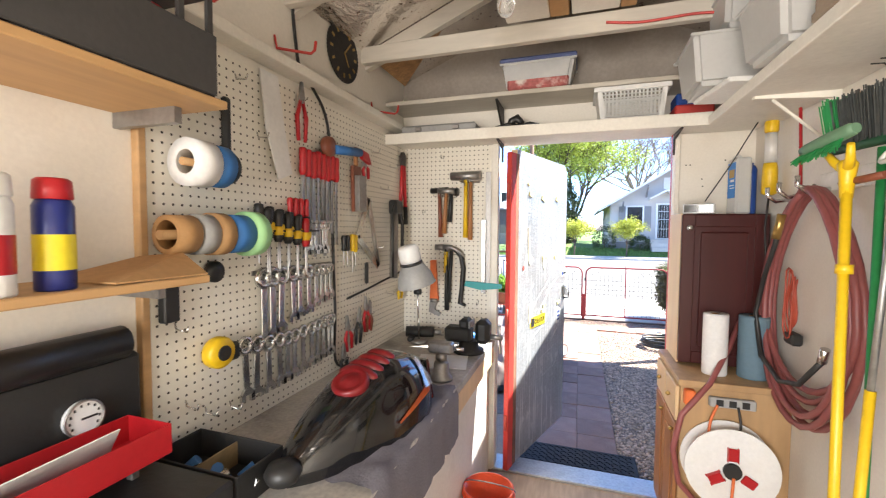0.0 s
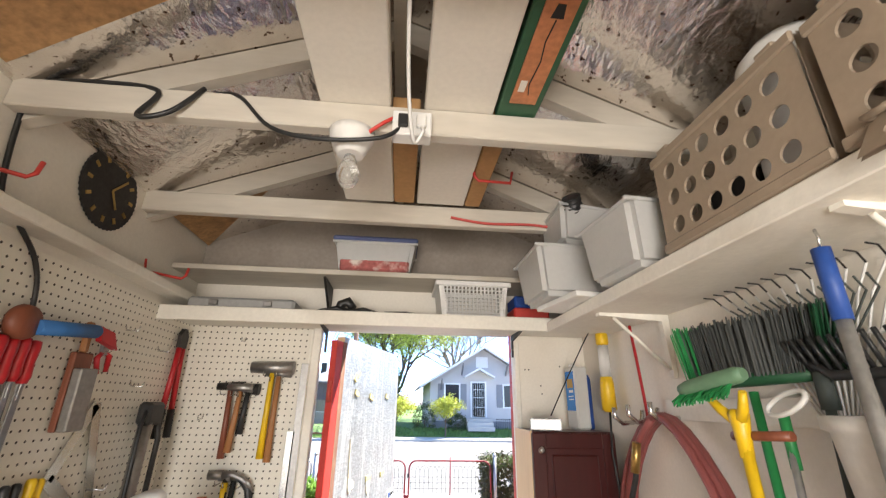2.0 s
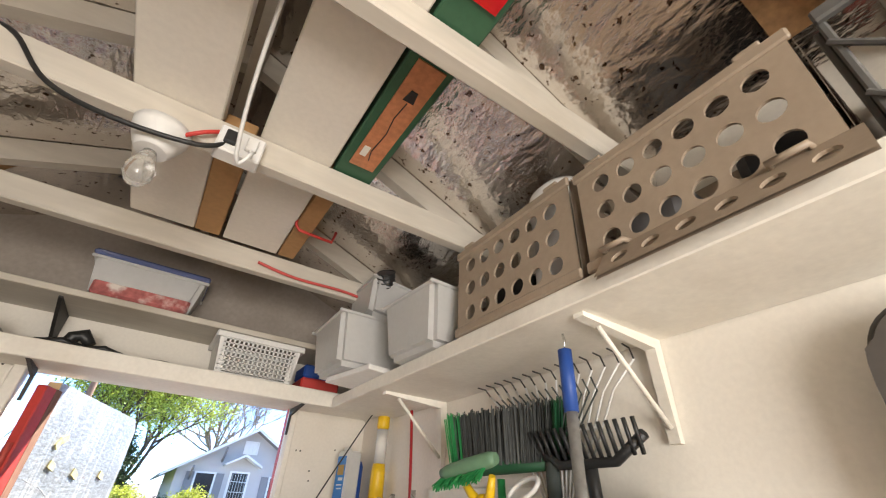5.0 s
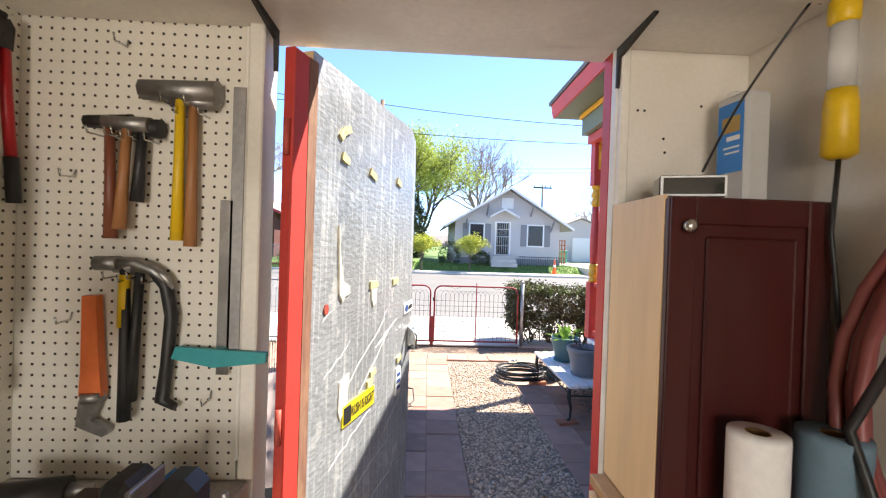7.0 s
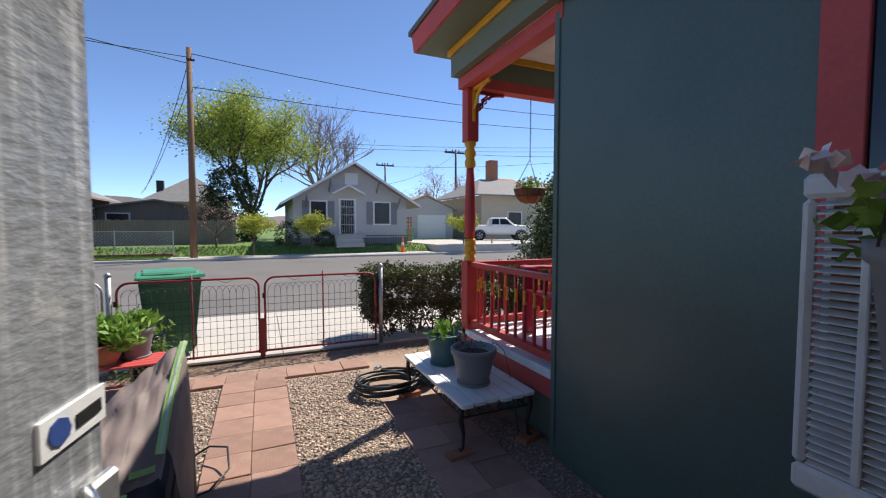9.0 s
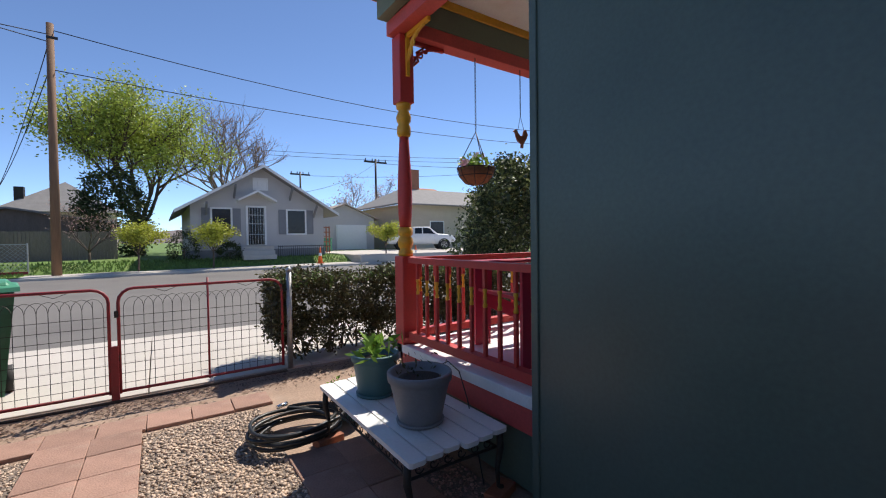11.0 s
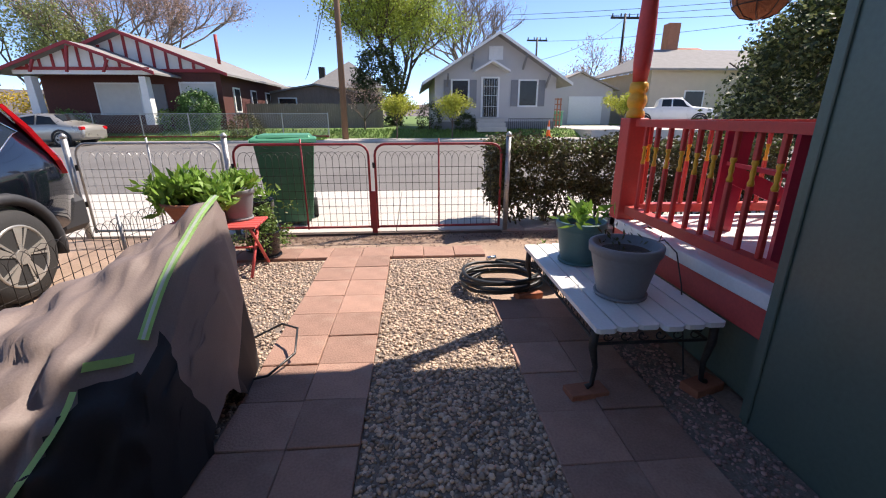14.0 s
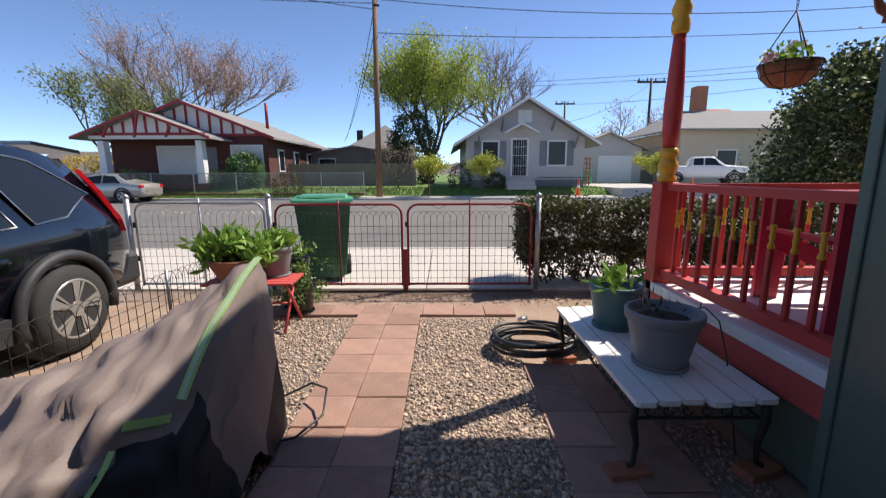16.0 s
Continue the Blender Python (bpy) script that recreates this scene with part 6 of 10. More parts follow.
# low houses behind
for nm, lb, x0, x1, y0, y1, z1, zr, wm, rm in (
        ("far_house", "low brown house behind the board fence", -11.5, -2.6, 40, 48, 2.75, 3.5, "fence_wood", "shingle_grey"),
        ("garage", "pale detached garage with a white roller door", 11.6, 17.4, 40, 47, 3.3, 4.5, "siding", "shingle_tan")):
    h = thing(nm, lb, "house")
    part("wall", box(B(), x0, x1, y0, y1, 0.3, z1), wm, h)
    part("gable_wall", slab(B(), [(x0, y0, z1), (x1, y0, z1), ((x0 + x1) / 2, y0, zr)], (0, 0.2, 0)), wm, h)
    bm = B()
    gable(bm, x0, x1, y0, y1, z1, zr, 0.4, 0.12)
    part("roof", bm, rm, h)
    if nm == "garage":
        d = part("garage_door", box(B(), 13.7, 16.6, 39.93, 40.0, 0.45, 2.7), "far_trim", h, "white panelled garage door")
        for k in range(4):
            part("door_panel", box(B(), 13.8, 16.5, 39.90, 39.93, 0.55 + k * 0.54, 1.0 + k * 0.54), "far_trim", d)
    else:
        window_part(h, x0 + 1.5, x0 + 2.8, 1.4, 2.5, y0)
h = thing("far_house", "distant house under a grey pyramid roof", "house")
part("wall", box(B(), -11.5, -3.5, 60, 68, 0.3, 4.6), "stucco", h)
bm = B()
apex = bm.verts.new((-7.6, 64, 8.0))
ring4 = [bm.verts.new(p) for p in ((-12.4, 59.2, 4.5), (-2.6, 59.2, 4.5), (-2.6, 68.8, 4.5), (-12.4, 68.8, 4.5))]
for k in range(4):
    bm.faces.new((ring4[k], ring4[(k + 1) % 4], apex))
bm.faces.new(ring4[::-1])
part("roof", bm, "shingle_grey", h, "grey hipped roof")
part("chimney", box(B(), -11.0, -10.3, 61, 61.7, 4.6, 7.0), "dark_iron", h, "dark flue")
h = thing("stucco_house", "long tan stucco house with a brick chimney", "house")
part("wall", box(B(), 19.5, 44, 38, 48, 0.3, 4.6), "stucco", h)
bm = B()
slab(bm, [(18.6, 37.2, 4.5), (45, 37.2, 4.5), (45, 43, 6.6), (22, 43, 6.6)], (0, 0, 0.15))
slab(bm, [(18.6, 37.2, 4.5), (22, 43, 6.6), (18.6, 48.8, 4.5)], (0, 0, 0.15))
part("roof", bm, "shingle_grey", h)
part("upper_roof", slab(B(), [(24.5, 44, 6.2), (29, 44, 6.2), (28.4, 46, 7.3), (25, 46, 7.3)], (0, 0.4, 0.1)), "tile_roof", h, "red tile roof")
part("chimney", box(B(), 23.3, 24.3, 43, 44, 5.0, 8.9), "tile_roof", h, "brick chimney")
for x in (22.5, 27.5, 33):
    window_part(h, x, x + 1.5, 1.6, 3.0, 38.0)

# poles and overhead cables
pl = thing("utility_pole", "tall brown wooden utility pole at the kerb", "utility pole", pose(-2.95, 26.9, 0))
part("pole", rod(B(), (0, 0, -0.1), (0.05, 0, 10.25), 0.17, 0.12, n=12), "pole_wood", pl)
part("bolt_bracket", box(B(), -0.05, 0.3, -0.16, -0.1, 9.6, 9.7), "dark_iron", pl)
for x, y, zt, w in ((27.2, 60, 13.2, 3.6), (21.3, 78, 13.4, 3.4)):
    pl = thing("utility_pole", "distant dark pole with a crossarm", "utility pole", pose(x, y, 0.4))
    part("pole", rod(B(), (0, 0, 0), (0, 0, zt - 0.4), 0.2, 0.15, n=8), "dark_iron", pl)
    part("crossarm", box(B(), -w / 2, w / 2, -0.1, 0.1, zt - 1.0, zt - 0.75), "dark_iron", pl)
    for k in range(4):
        part("insulator", rod(B(), (-w / 2 + 0.2 + k * (w - 0.4) / 3, 0, zt - 0.75), (-w / 2 + 0.2 + k * (w - 0.4) / 3, 0, zt - 0.4), 0.08, n=6), "dark_iron", pl)


def cable(p, q, sag, r=0.02):
    p, q = Vector(p), Vector(q)
    pts = [p.lerp(q, k / 14) - Vector((0, 0, sag * 4 * (k / 14) * (1 - k / 14))) for k in range(15)]
    solo("overhead_cable", tube(B(), pts, r, 4), "rubber", "thin black overhead cable", "cable", "overhead cables")


top = Vector((-2.9, 26.9, 10.0))
cable(top, (30, 25.5, 9.8), 0.9)
cable(top - Vector((0, 0, 0.2)), (-42, 25, 13.5), 0.9)
cable(top - Vector((0, 0, 0.5)), (-40, 18, 16.0), 1.2)
cable(top - Vector((0, 0, 1.6)), (34, 27.5, 9.6), 0.7)
cable(top - Vector((0, 0, 0.3)), (-8.5, 44, 4.6), 0.5)
cable(top - Vector((0, 0, 1.4)), (-9.2, 46, 4.4), 0.6)
cable((27.2, 60, 12.6), (8.6, 39, 5.0), 0.9)
cable((27.2, 60, 12.6), (60, 30, 12.0), 1.2, 0.03)
cable((21.3, 78, 12.8), (52, 34, 11.5), 1.2, 0.03)
cable((2, 60, 12.5), (60, 33, 12.3), 1.0, 0.025)
cable((2, 60, 12.0), (60, 33, 11.8), 1.0, 0.025)

# trees
tree("maple_tree", "tall leafy tree in fresh spring green", (-0.6, 41, 0.4), 12.0, 2.2, 0.45, "leaf_spring", 30000, 0.20, 41, levels=4, kids=4, scatter=0.55)
tree("bare_tree", "tall bare branched tree behind the bungalow", (5.8, 47, 0.4), 13.5, 3.0, 0.55, "leaf_bud", 900, 0.14, 42, levels=5, kids=4, scatter=0.3, r=0.24, bark="pale_bark")
tree("budding_tree", "wide spreading tree with reddish buds", (-23.6, 46, 0.4), 15.8, 2.5, 1.2, "leaf_bud", 21000, 0.13, 43, levels=5, kids=4, scatter=0.45, r=0.26, bark="pale_bark")
tree("leafy_tree", "spreading pale green tree beside the brick house", (-28.2, 43, 0.4), 11.0, 1.2, 1.2, "leaf_olive", 16000, 0.22, 44, levels=4, kids=3, scatter=0.6)
tree("budding_tree", "small tree with pale reddish buds near the garage", (22.5, 54, 0.4), 9.5, 2.0, 0.8, "leaf_bud", 3500, 0.2, 45, levels=4, kids=3, scatter=0.5)
for x, y, hh, sd in ((-0.25, 27.3, 2.5, 51), (2.75, 27.3, 2.6, 52), (12.3, 27.4, 2.7, 53)):
    tree("street_tree", "young staked street tree in pale yellow-green leaf", (x, y, 0.0), hh, 1.0, 0.65, "leaf_bright", 3600, 0.12, sd, levels=3, kids=3, scatter=0.17, r=0.035)
tree("young_tree", "thin leafless young tree by the fence", (-2.2, 29.5, 0.35), 3.0, 0.6, 0.8, "leaf_bud", 700, 0.07, 57, levels=4, kids=3, scatter=0.15, r=0.05)


def shrub(name, label, at, rx, rz, leaf, n, size, seed):
    rr = random.Random(seed)
    t = thing(name, label, "shrub", pose(*at))
    cs = []
    for k in range(160):
        a, z = rr.uniform(0, math.tau), rr.uniform(0.02, 1.0)
        r = rx * math.sqrt(max(0.05, 1 - (2 * z - 0.85) ** 2 * 0.72)) * rr.uniform(0.8, 1.02)
        cs.append((r * math.cos(a), r * math.sin(a), z * rz))
    vs, fs = leaf_cloud(cs, n, size, rx * 0.12, r=rr)
    raw("foliage", vs, fs, leaf, t)
    part("stem", tube(B(), [(0, 0, -0.05), (0.02, 0, rz * 0.4)], [0.05, 0.03], 6), "bark", t)


shrub("round_shrub", "clipped round dark green shrub", (-11.6, 29.9, 0.38), 1.0, 2.1, "leaf_hedge_green", 9500, 0.12, 61)
shrub("low_shrub", "low green shrub below the brick porch", (-17.8, 28.5, 0.3), 1.0, 1.1, "leaf_mid", 2200, 0.12, 62)
shrub("low_shrub", "low green shrub below the window", (-13.2, 29.6, 0.38), 0.8, 1.1, "leaf_mid", 1800, 0.12, 63)
shrub("forsythia", "bright yellow flowering forsythia bush", (-23.0, 32, 0.4), 1.9, 2.0, "leaf_yellow", 3600, 0.14, 64)
shrub("forsythia", "bright yellow flowering forsythia bush", (-31.0, 34, 0.4), 2.6, 2.2, "leaf_yellow", 2600, 0.16, 65)
shrub("kerb_shrub", "pale flowering shrub on the verge", (-8.1, 27.2, 0.0), 0.85, 1.25, "leaf_hedge", 2600, 0.08, 66)
shrub("cypress", "dark upright conifer beside the big tree", (-1.9, 38.5, 0.4), 1.9, 5.6, "leaf_dark", 8500, 0.2, 67)
shrub("dark_shrub", "dark shrub at the corner of the bungalow", (1.6, 29.2, 0.38), 0.7, 1.5, "leaf_dark", 1600, 0.1, 68)
shrub("dark_shrub", "dark shrub before the bungalow", (3.7, 29.0, 0.38), 0.6, 0.9, "leaf_dark", 1300, 0.1, 69)
for x, y in ((8.1, 27.3), (14.6, 27.6)):
    c = thing("traffic_cone", "orange traffic cone with a white band", "traffic cone", pose(x, y, 0.0), "traffic cones")
    part("cone", lathe(B(), [(0.14, 0.04), (0.03, 0.92), (0.02, 0.93)], n=14), "cone_orange", c)
    part("base", box(B(), -0.18, 0.18, -0.18, 0.18, 0, 0.04, 0.01), "cone_orange", c)
    part("band", lathe(B(), [(0.094, 0.44), (0.075, 0.60)], n=14, cap=False), "far_trim", c, "white reflective band")
bm = B()
box(bm, 0, 0.7, 0, 0.7, 0, 1.0, 0.06)
box(bm, -0.04, 0.74, -0.06, 0.74, 1.0, 1.08, 0.03)
solo("wheeled_bin", bm, "bin_lid", "green rubbish bin beside the bungalow", "bin", m=pose(11.2, 36.0, 0.43))
bm = B()
for k in range(6):
    box(bm, 9.5 + k * 0.22, 9.58 + k * 0.22, 33, 33.05, 0.4, 2.3)
    box(bm, 9.5, 10.7, 32.98, 33.0, 0.5 + k * 0.34, 0.57 + k * 0.34)
solo("trellis", bm, "terracotta", "reddish wooden trellis beside the bungalow", "trellis")
# far hills
M["hill"] = mat("hill", (0.20, 0.17, 0.16), 0.95, vary=0.15, scale=0.02, grain=0.3, bump=0.0)
bm = B()
prev = None
for k in range(61):
    x = -700 + k * 26
    zz = 18 + 26 * abs(noise.noise(Vector((k * 0.13, 2.1, 0)))) + 6 * noise.noise(Vector((k * 0.5, 0, 3))) + (22 if x < -150 else 0)
    cur = (bm.verts.new((x, 700, 0.0)), bm.verts.new((x, 760, zz)))
    if prev:
        bm.faces.new((prev[0], cur[0], cur[1], prev[1])).smooth = True
    prev = cur
struct("backdrop", bm, "hill", "low hazy brown hills on the horizon", "backdrop")


# ---- inside the shed: boards, shelves, beams ----
def dotted(name, base, ax, bx, pitch=0.0297):
    """Painted hardboard with a square grid of drilled holes."""
    m = mat(name, base, 0.5, vary=0.05, scale=3, bump=0.0, stain=(0.5, 0.42, 0.3), stain_amt=0.2)
    nt = m.node_tree
    b = nt.nodes["Principled BSDF"]
    src = b.inputs["Base Color"].links[0].from_socket
    N, L = nt.nodes.new, nt.links.new
    co, sep = N("ShaderNodeTexCoord"), N("ShaderNodeSeparateXYZ")
    L(co.outputs["Object"], sep.inputs[0])

    def cell(axis):
        a, f, s, p = N("ShaderNodeMath"), N("ShaderNodeMath"), N("ShaderNodeMath"), N("ShaderNodeMath")
        a.operation, f.operation, s.operation, p.operation = "DIVIDE", "FRACT", "SUBTRACT", "POWER"
        a.inputs[1].default_value, s.inputs[1].default_value, p.inputs[1].default_value = pitch, 0.5, 2.0
        L(sep.outputs[axis], a.inputs[0])
        L(a.outputs[0], f.inputs[0])
        L(f.outputs[0], s.inputs[0])
        L(s.outputs[0], p.inputs[0])
        return p.outputs[0]
    add, cmp_ = N("ShaderNodeMath"), N("ShaderNodeMath")
    add.operation, cmp_.operation = "ADD", "LESS_THAN"
    cmp_.inputs[1].default_value = 0.019
    L(cell(ax), add.inputs[0])
    L(cell(bx), add.inputs[1])
    L(add.outputs[0], cmp_.inputs[0])
    mx = N("ShaderNodeMix")
    mx.data_type = "RGBA"
    L(cmp_.outputs[0], mx.inputs[0])
    L(src, mx.inputs[6])
    mx.inputs[7].default_value = (0.04, 0.03, 0.02, 1)
    L(mx.outputs[2], b.inputs["Base Color"])
    M[name] = m


dotted("peg_west", (0.76, 0.725, 0.635), 1, 2)
dotted("peg_north", (0.72, 0.685, 0.60), 0, 2)
XB = -1.104
struct("pegboard_west", box(B(), XL, XB, 0.97, 2.784, 0.89, 2.20), "peg_west", "cream perforated hardboard tool panel", "pegboard")
struct("pegboard_north", box(B(), XB, -0.50, 2.785, 2.80, 0.89, 2.19), "peg_north", "cream perforated hardboard tool panel", "pegboard")
struct("trim_peg_edge", box(B(), XL, XB + 0.012, 0.945, 0.969, 0.89, 2.22, 0.003), "wood", "bare wooden edge strip of the tool panel", "trim")
struct("trim_door_edge", box(B(), -0.4985, -0.4875, 2.770, 2.80, 0.95, 2.15, 0.002), "trim_paint", "cream painted strip beside the door", "trim")
struct("trim_plate", box(B(), XL, XL + 0.09, YB, 2.78, 2.235, 2.275, 0.004), "trim_paint", "cream ledge along the wall head", "trim")
# roof framing
for y in (2.21, 1.575, 1.02, 0.42, -0.2, -0.8, -1.3):
    tb = solo("tie_beam", box(B(), XL, XR, y, y + 0.042, 2.525, 2.615, 0.004), "beam_paint", "painted timber tie beam across the shed", "beam", "tie beams")
    for s, xe in ((-1, XL), (1, XR)):
        bm = B()
        slab(bm, [(XM, y + 0.05, RIDGE - 0.095), (xe, y + 0.05, EAVE - 0.095), (xe, y + 0.05, EAVE - 0.004), (XM, y + 0.05, RIDGE - 0.004)], (0, 0.04, 0))
        solo("rafter", bm, "beam_paint", "painted timber rafter under the foil", "rafter", "rafters")
solo("ridge_board", box(B(), XM - 0.018, XM + 0.018, YB, 2.79, RIDGE - 0.17, RIDGE - 0.03), "beam_paint", "painted timber ridge board", "beam")
bm = B()
slab(bm, [(XL + 0.02, 2.27, EAVE - 0.012), (XL + 0.55, 2.27, EAVE + 0.20), (XL + 0.02, 2.78, EAVE - 0.012)], (0, 0, -0.006))
solo("sheathing_patch", bm, "osb", "bare brown roof sheathing where foil is torn", "sheathing")
bm = B()
slab(bm, [(XL + 0.05, 1.10, EAVE + 0.0), (XL + 0.50, 1.10, EAVE + 0.185), (XL + 0.50, 1.40, EAVE + 0.185), (XL + 0.05, 1.5, EAVE + 0.0)], (0, 0, -0.006))
solo("sheathing_patch", bm, "osb", "bare brown roof sheathing where foil is torn", "sheathing")

# boards stored on the tie beams
M["foam_white"] = mat("foam_white", (0.74, 0.70, 0.63), 0.7, vary=0.06, scale=3, bump=0.04, stain=(0.5, 0.42, 0.33), stain_amt=0.3)
M["cardboard"] = mat("cardboard", (0.42, 0.24, 0.10), 0.8, vary=0.15, scale=5, grain=50, bump=0.05)
M["box_green"] = mat("box_green", (0.03, 0.10, 0.05), 0.5, vary=0.1)
M["box_orange"] = mat("box_orange", (0.50, 0.20, 0.09), 0.5, vary=0.3, scale=12)
for x0, x1, y0, y1, mt, l in ((-0.305, -0.10, 0.2, 2.20, "foam_white", "long white shelf board stored on the beams"), (0.0, 0.205, 0.5, 2.20, "foam_white", "long white shelf board stored on the beams"),
                              (-0.098, -0.012, 1.62, 2.20, "cardboard", "brown cardboard strip on the beams"), (0.21, 0.275, 1.62, 2.20, "cardboard", "brown cardboard strip on the beams")):
    bm = B()
    box(bm, x0, x1, y0, y1, 2.617, 2.69, 0.004)
    solo("stored_board", bm, mt, l, "board", "boards on the beams")
gb = thing("stove_box", "long green cardboard box with an orange picture", "box")
part("carton", box(B(), 0.215, 0.335, 0.45, 1.60, 2.618, 2.74, 0.004), "box_green", gb)
part("picture", box(B(), 0.24, 0.315, 1.12, 1.52, 2.613, 2.6178), "box_orange", gb, "orange picture panel")
part("printed_stove", slab(B(), [(0.262, 1.235, 2.6105), (0.292, 1.235, 2.6105), (0.286, 1.20, 2.6105), (0.268, 1.20, 2.6105)], (0, 0, 0.002)), "black_plastic", gb, "dark printed burner")
part("printed_stove", tube(B(), [(0.277, 1.24, 2.611), (0.272, 1.30, 2.611), (0.280, 1.36, 2.611), (0.274, 1.44, 2.611), (0.283, 1.48, 2.611)], 0.0018, 4), "black_plastic", gb, "dark printed hose")
part("printed_stove", box(B(), 0.250, 0.268, 1.43, 1.47, 2.6105, 2.6128), "trim_paint", gb, "pale printed cylinder")
part("print_panel", box(B(), 0.235, 0.32, 0.75, 0.95, 2.613, 2.6178), "tail_red", gb, "red printed panel")

# lamp holder, bulb, outlet and cables
lh = thing("lamp_holder", "white porcelain lamp holder with a clear bulb", "lamp", pose(-0.205, 1.598, 2.525))
part("base", lathe(B(), [(0.035, -0.075), (0.045, -0.06), (0.062, -0.02), (0.065, 0.0)], n=20), "white_paint", lh)
M["bulb_glass"] = mat("bulb_glass", (0.85, 0.85, 0.82), 0.08, vary=0.02, bump=0, trans=0.85)
part("bulb", lathe(B(), [(0.004, -0.175), (0.018, -0.17), (0.03, -0.15), (0.032, -0.13), (0.022, -0.10), (0.014, -0.075)], n=16), "bulb_glass", lh, "unlit glass bulb")
ou = thing("power_outlet", "white double power outlet under the beam", "outlet", pose(-0.035, 1.57, 2.545))
part("box", box(B(), -0.055, 0.055, -0.03, 0.02, -0.05, 0.03, 0.004), "white_paint", ou)
for s in (-0.025, 0.025):
    part("plug", box(B(), s - 0.014, s + 0.014, -0.045, -0.03, -0.03, 0.01, 0.003), "black_plastic" if s < 0 else "white_paint", ou)


def wire(name, pts, r, material, label):
    k = []
    P = [Vector(p) for p in pts]
    for i in range(len(P) - 1):
        p0, p1, p2, p3 = P[max(0, i - 1)], P[i], P[i + 1], P[min(len(P) - 1, i + 2)]
        for j in range(6):
            u = j / 6
            k.append(0.5 * ((2 * p1) + (p2 - p0) * u + (2 * p0 - 5 * p1 + 4 * p2 - p3) * u * u + (3 * p1 - p0 - 3 * p2 + p3) * u ** 3))
    k.append(P[-1])
    return solo(name, tube(B(), k, r, 6), material, label, "cable")


wire("power_cable", [(-0.06, 1.55, 2.53), (-0.12, 1.53, 2.47), (-0.28, 1.54, 2.46), (-0.42, 1.56, 2.50), (-0.52, 1.57, 2.60), (-0.60, 1.6, 2.63)], 0.006, "black_plastic", "black power cable looping from the outlet")
wire("power_cable", [(-0.62, 1.57, 2.62), (-0.68, 1.55, 2.52), (-0.76, 1.55, 2.50), (-0.74, 1.57, 2.60), (-0.9, 1.59, 2.63), (-1.06, 1.6, 2.62), (XL + 0.012, 1.62, 2.55), (XL + 0.012, 1.66, 2.30), (XL + 0.03, 1.72, 2.24), (XB + 0.012, 1.82, 2.15), (XB + 0.012, 1.86, 2.0), (XB + 0.012, 1.88, 1.6), (XB + 0.012, 1.90, 1.2), (XB + 0.012, 1.92, 0.92), (XB + 0.03, 2.2, 0.90)], 0.007, "black_plastic", "black power cable clipped down the wall")
wire("power_cable", [(-0.01, 1.55, 2.53), (-0.005, 1.50, 2.48), (-0.03, 1.5, 2.45), (-0.05, 1.35, 2.55), (-0.05, 1.0, 2.64), (-0.04, 0.6, 2.66)], 0.005, "white_paint", "white cable between the stored boards")
wire("red_wire", [(-0.16, 1.57, 2.51), (-0.12, 1.55, 2.53), (-0.09, 1.56, 2.56)], 0.006, "red", "short red lead at the lamp holder")
wire("red_wire", [(0.15, 2.20, 2.56), (0.3, 2.2, 2.54), (0.5, 2.2, 2.545), (0.62, 2.2, 2.535)], 0.006, "red_faded", "thin red wire stapled along the beam")


def wall_hook(m, label="red coated storage hook on the wall"):
    t = solo("storage_hook", tube(B(), [(0, 0, 0.05), (0, 0.01, 0), (0, 0.14, -0.01), (0, 0.155, 0.005), (0, 0.16, 0.04)], 0.006, 6), "red", label, "hook", "storage hooks", m)
    return t


for y, z in ((2.33, 2.30), (1.52, 2.33), (1.05, 2.30)):
    wall_hook(pose(XL, y, z, 0, 0, -60))
wall_hook(pose(0.36, 1.95, 2.60, 0, 0, 100))

ck = thing("saw_blade_clock", "dark round saw blade wall clock", "clock", pose(XL + 0.004, 2.02, 2.505, 0, 90, 0))
bm = B()
pts = []
for k in range(48):
    a = k * math.tau / 48
    for r, o in ((0.142, 0.0), (0.146, 0.05), (0.142, 0.1)):
        pts.append((r * math.cos(a + o), r * math.sin(a + o), 0))
slab(bm, pts, (0, 0, 0.006))
part("blade", bm, "dark_iron", ck)
M["brass"] = mat("brass", (0.45, 0.30, 0.10), 0.35, metal=0.9, vary=0.1)
for k in range(12):
    a = k * math.tau / 12
    part("hour_mark", box(B(), 0.10, 0.122, -0.006, 0.006, 0.006, 0.009, m=Matrix.Rotation(a, 4, "Z")), "brass", ck)
for a, l in ((0.6, 0.07), (2.4, 0.09)):
    part("hand", box(B(), 0, l, -0.004, 0.004, 0.010, 0.013, m=Matrix.Rotation(a, 4, "Z")), "brass", ck)

# shelves
sh = thing("end_shelf", "cream painted double shelf over the door", "shelf")
part("shelf_board", box(B(), XL + 0.002, XR - 0.002, 2.50, 2.798, 2.155, 2.192, 0.003), "trim_paint", sh)
part("front_lip", box(B(), XL + 0.002, XR - 0.002, 2.482, 2.4995, 2.130, 2.194, 0.003), "trim_paint", sh)
part("upper_board", box(B(), XL + 0.002, XR - 0.002, 2.52, 2.798, 2.375, 2.40, 0.003), "beam_paint", sh)
for x in (-0.43, 0.55):
    bm = B()
    slab(bm, [(x, 2.798, 2.155), (x, 2.798, 2.04), (x, 2.792, 2.04), (x, 2.785, 2.125), (x, 2.60, 2.150), (x, 2.60, 2.155)], (0.012, 0, 0))
    part("bracket", bm, "dark_iron", sh, "black steel shelf bracket")
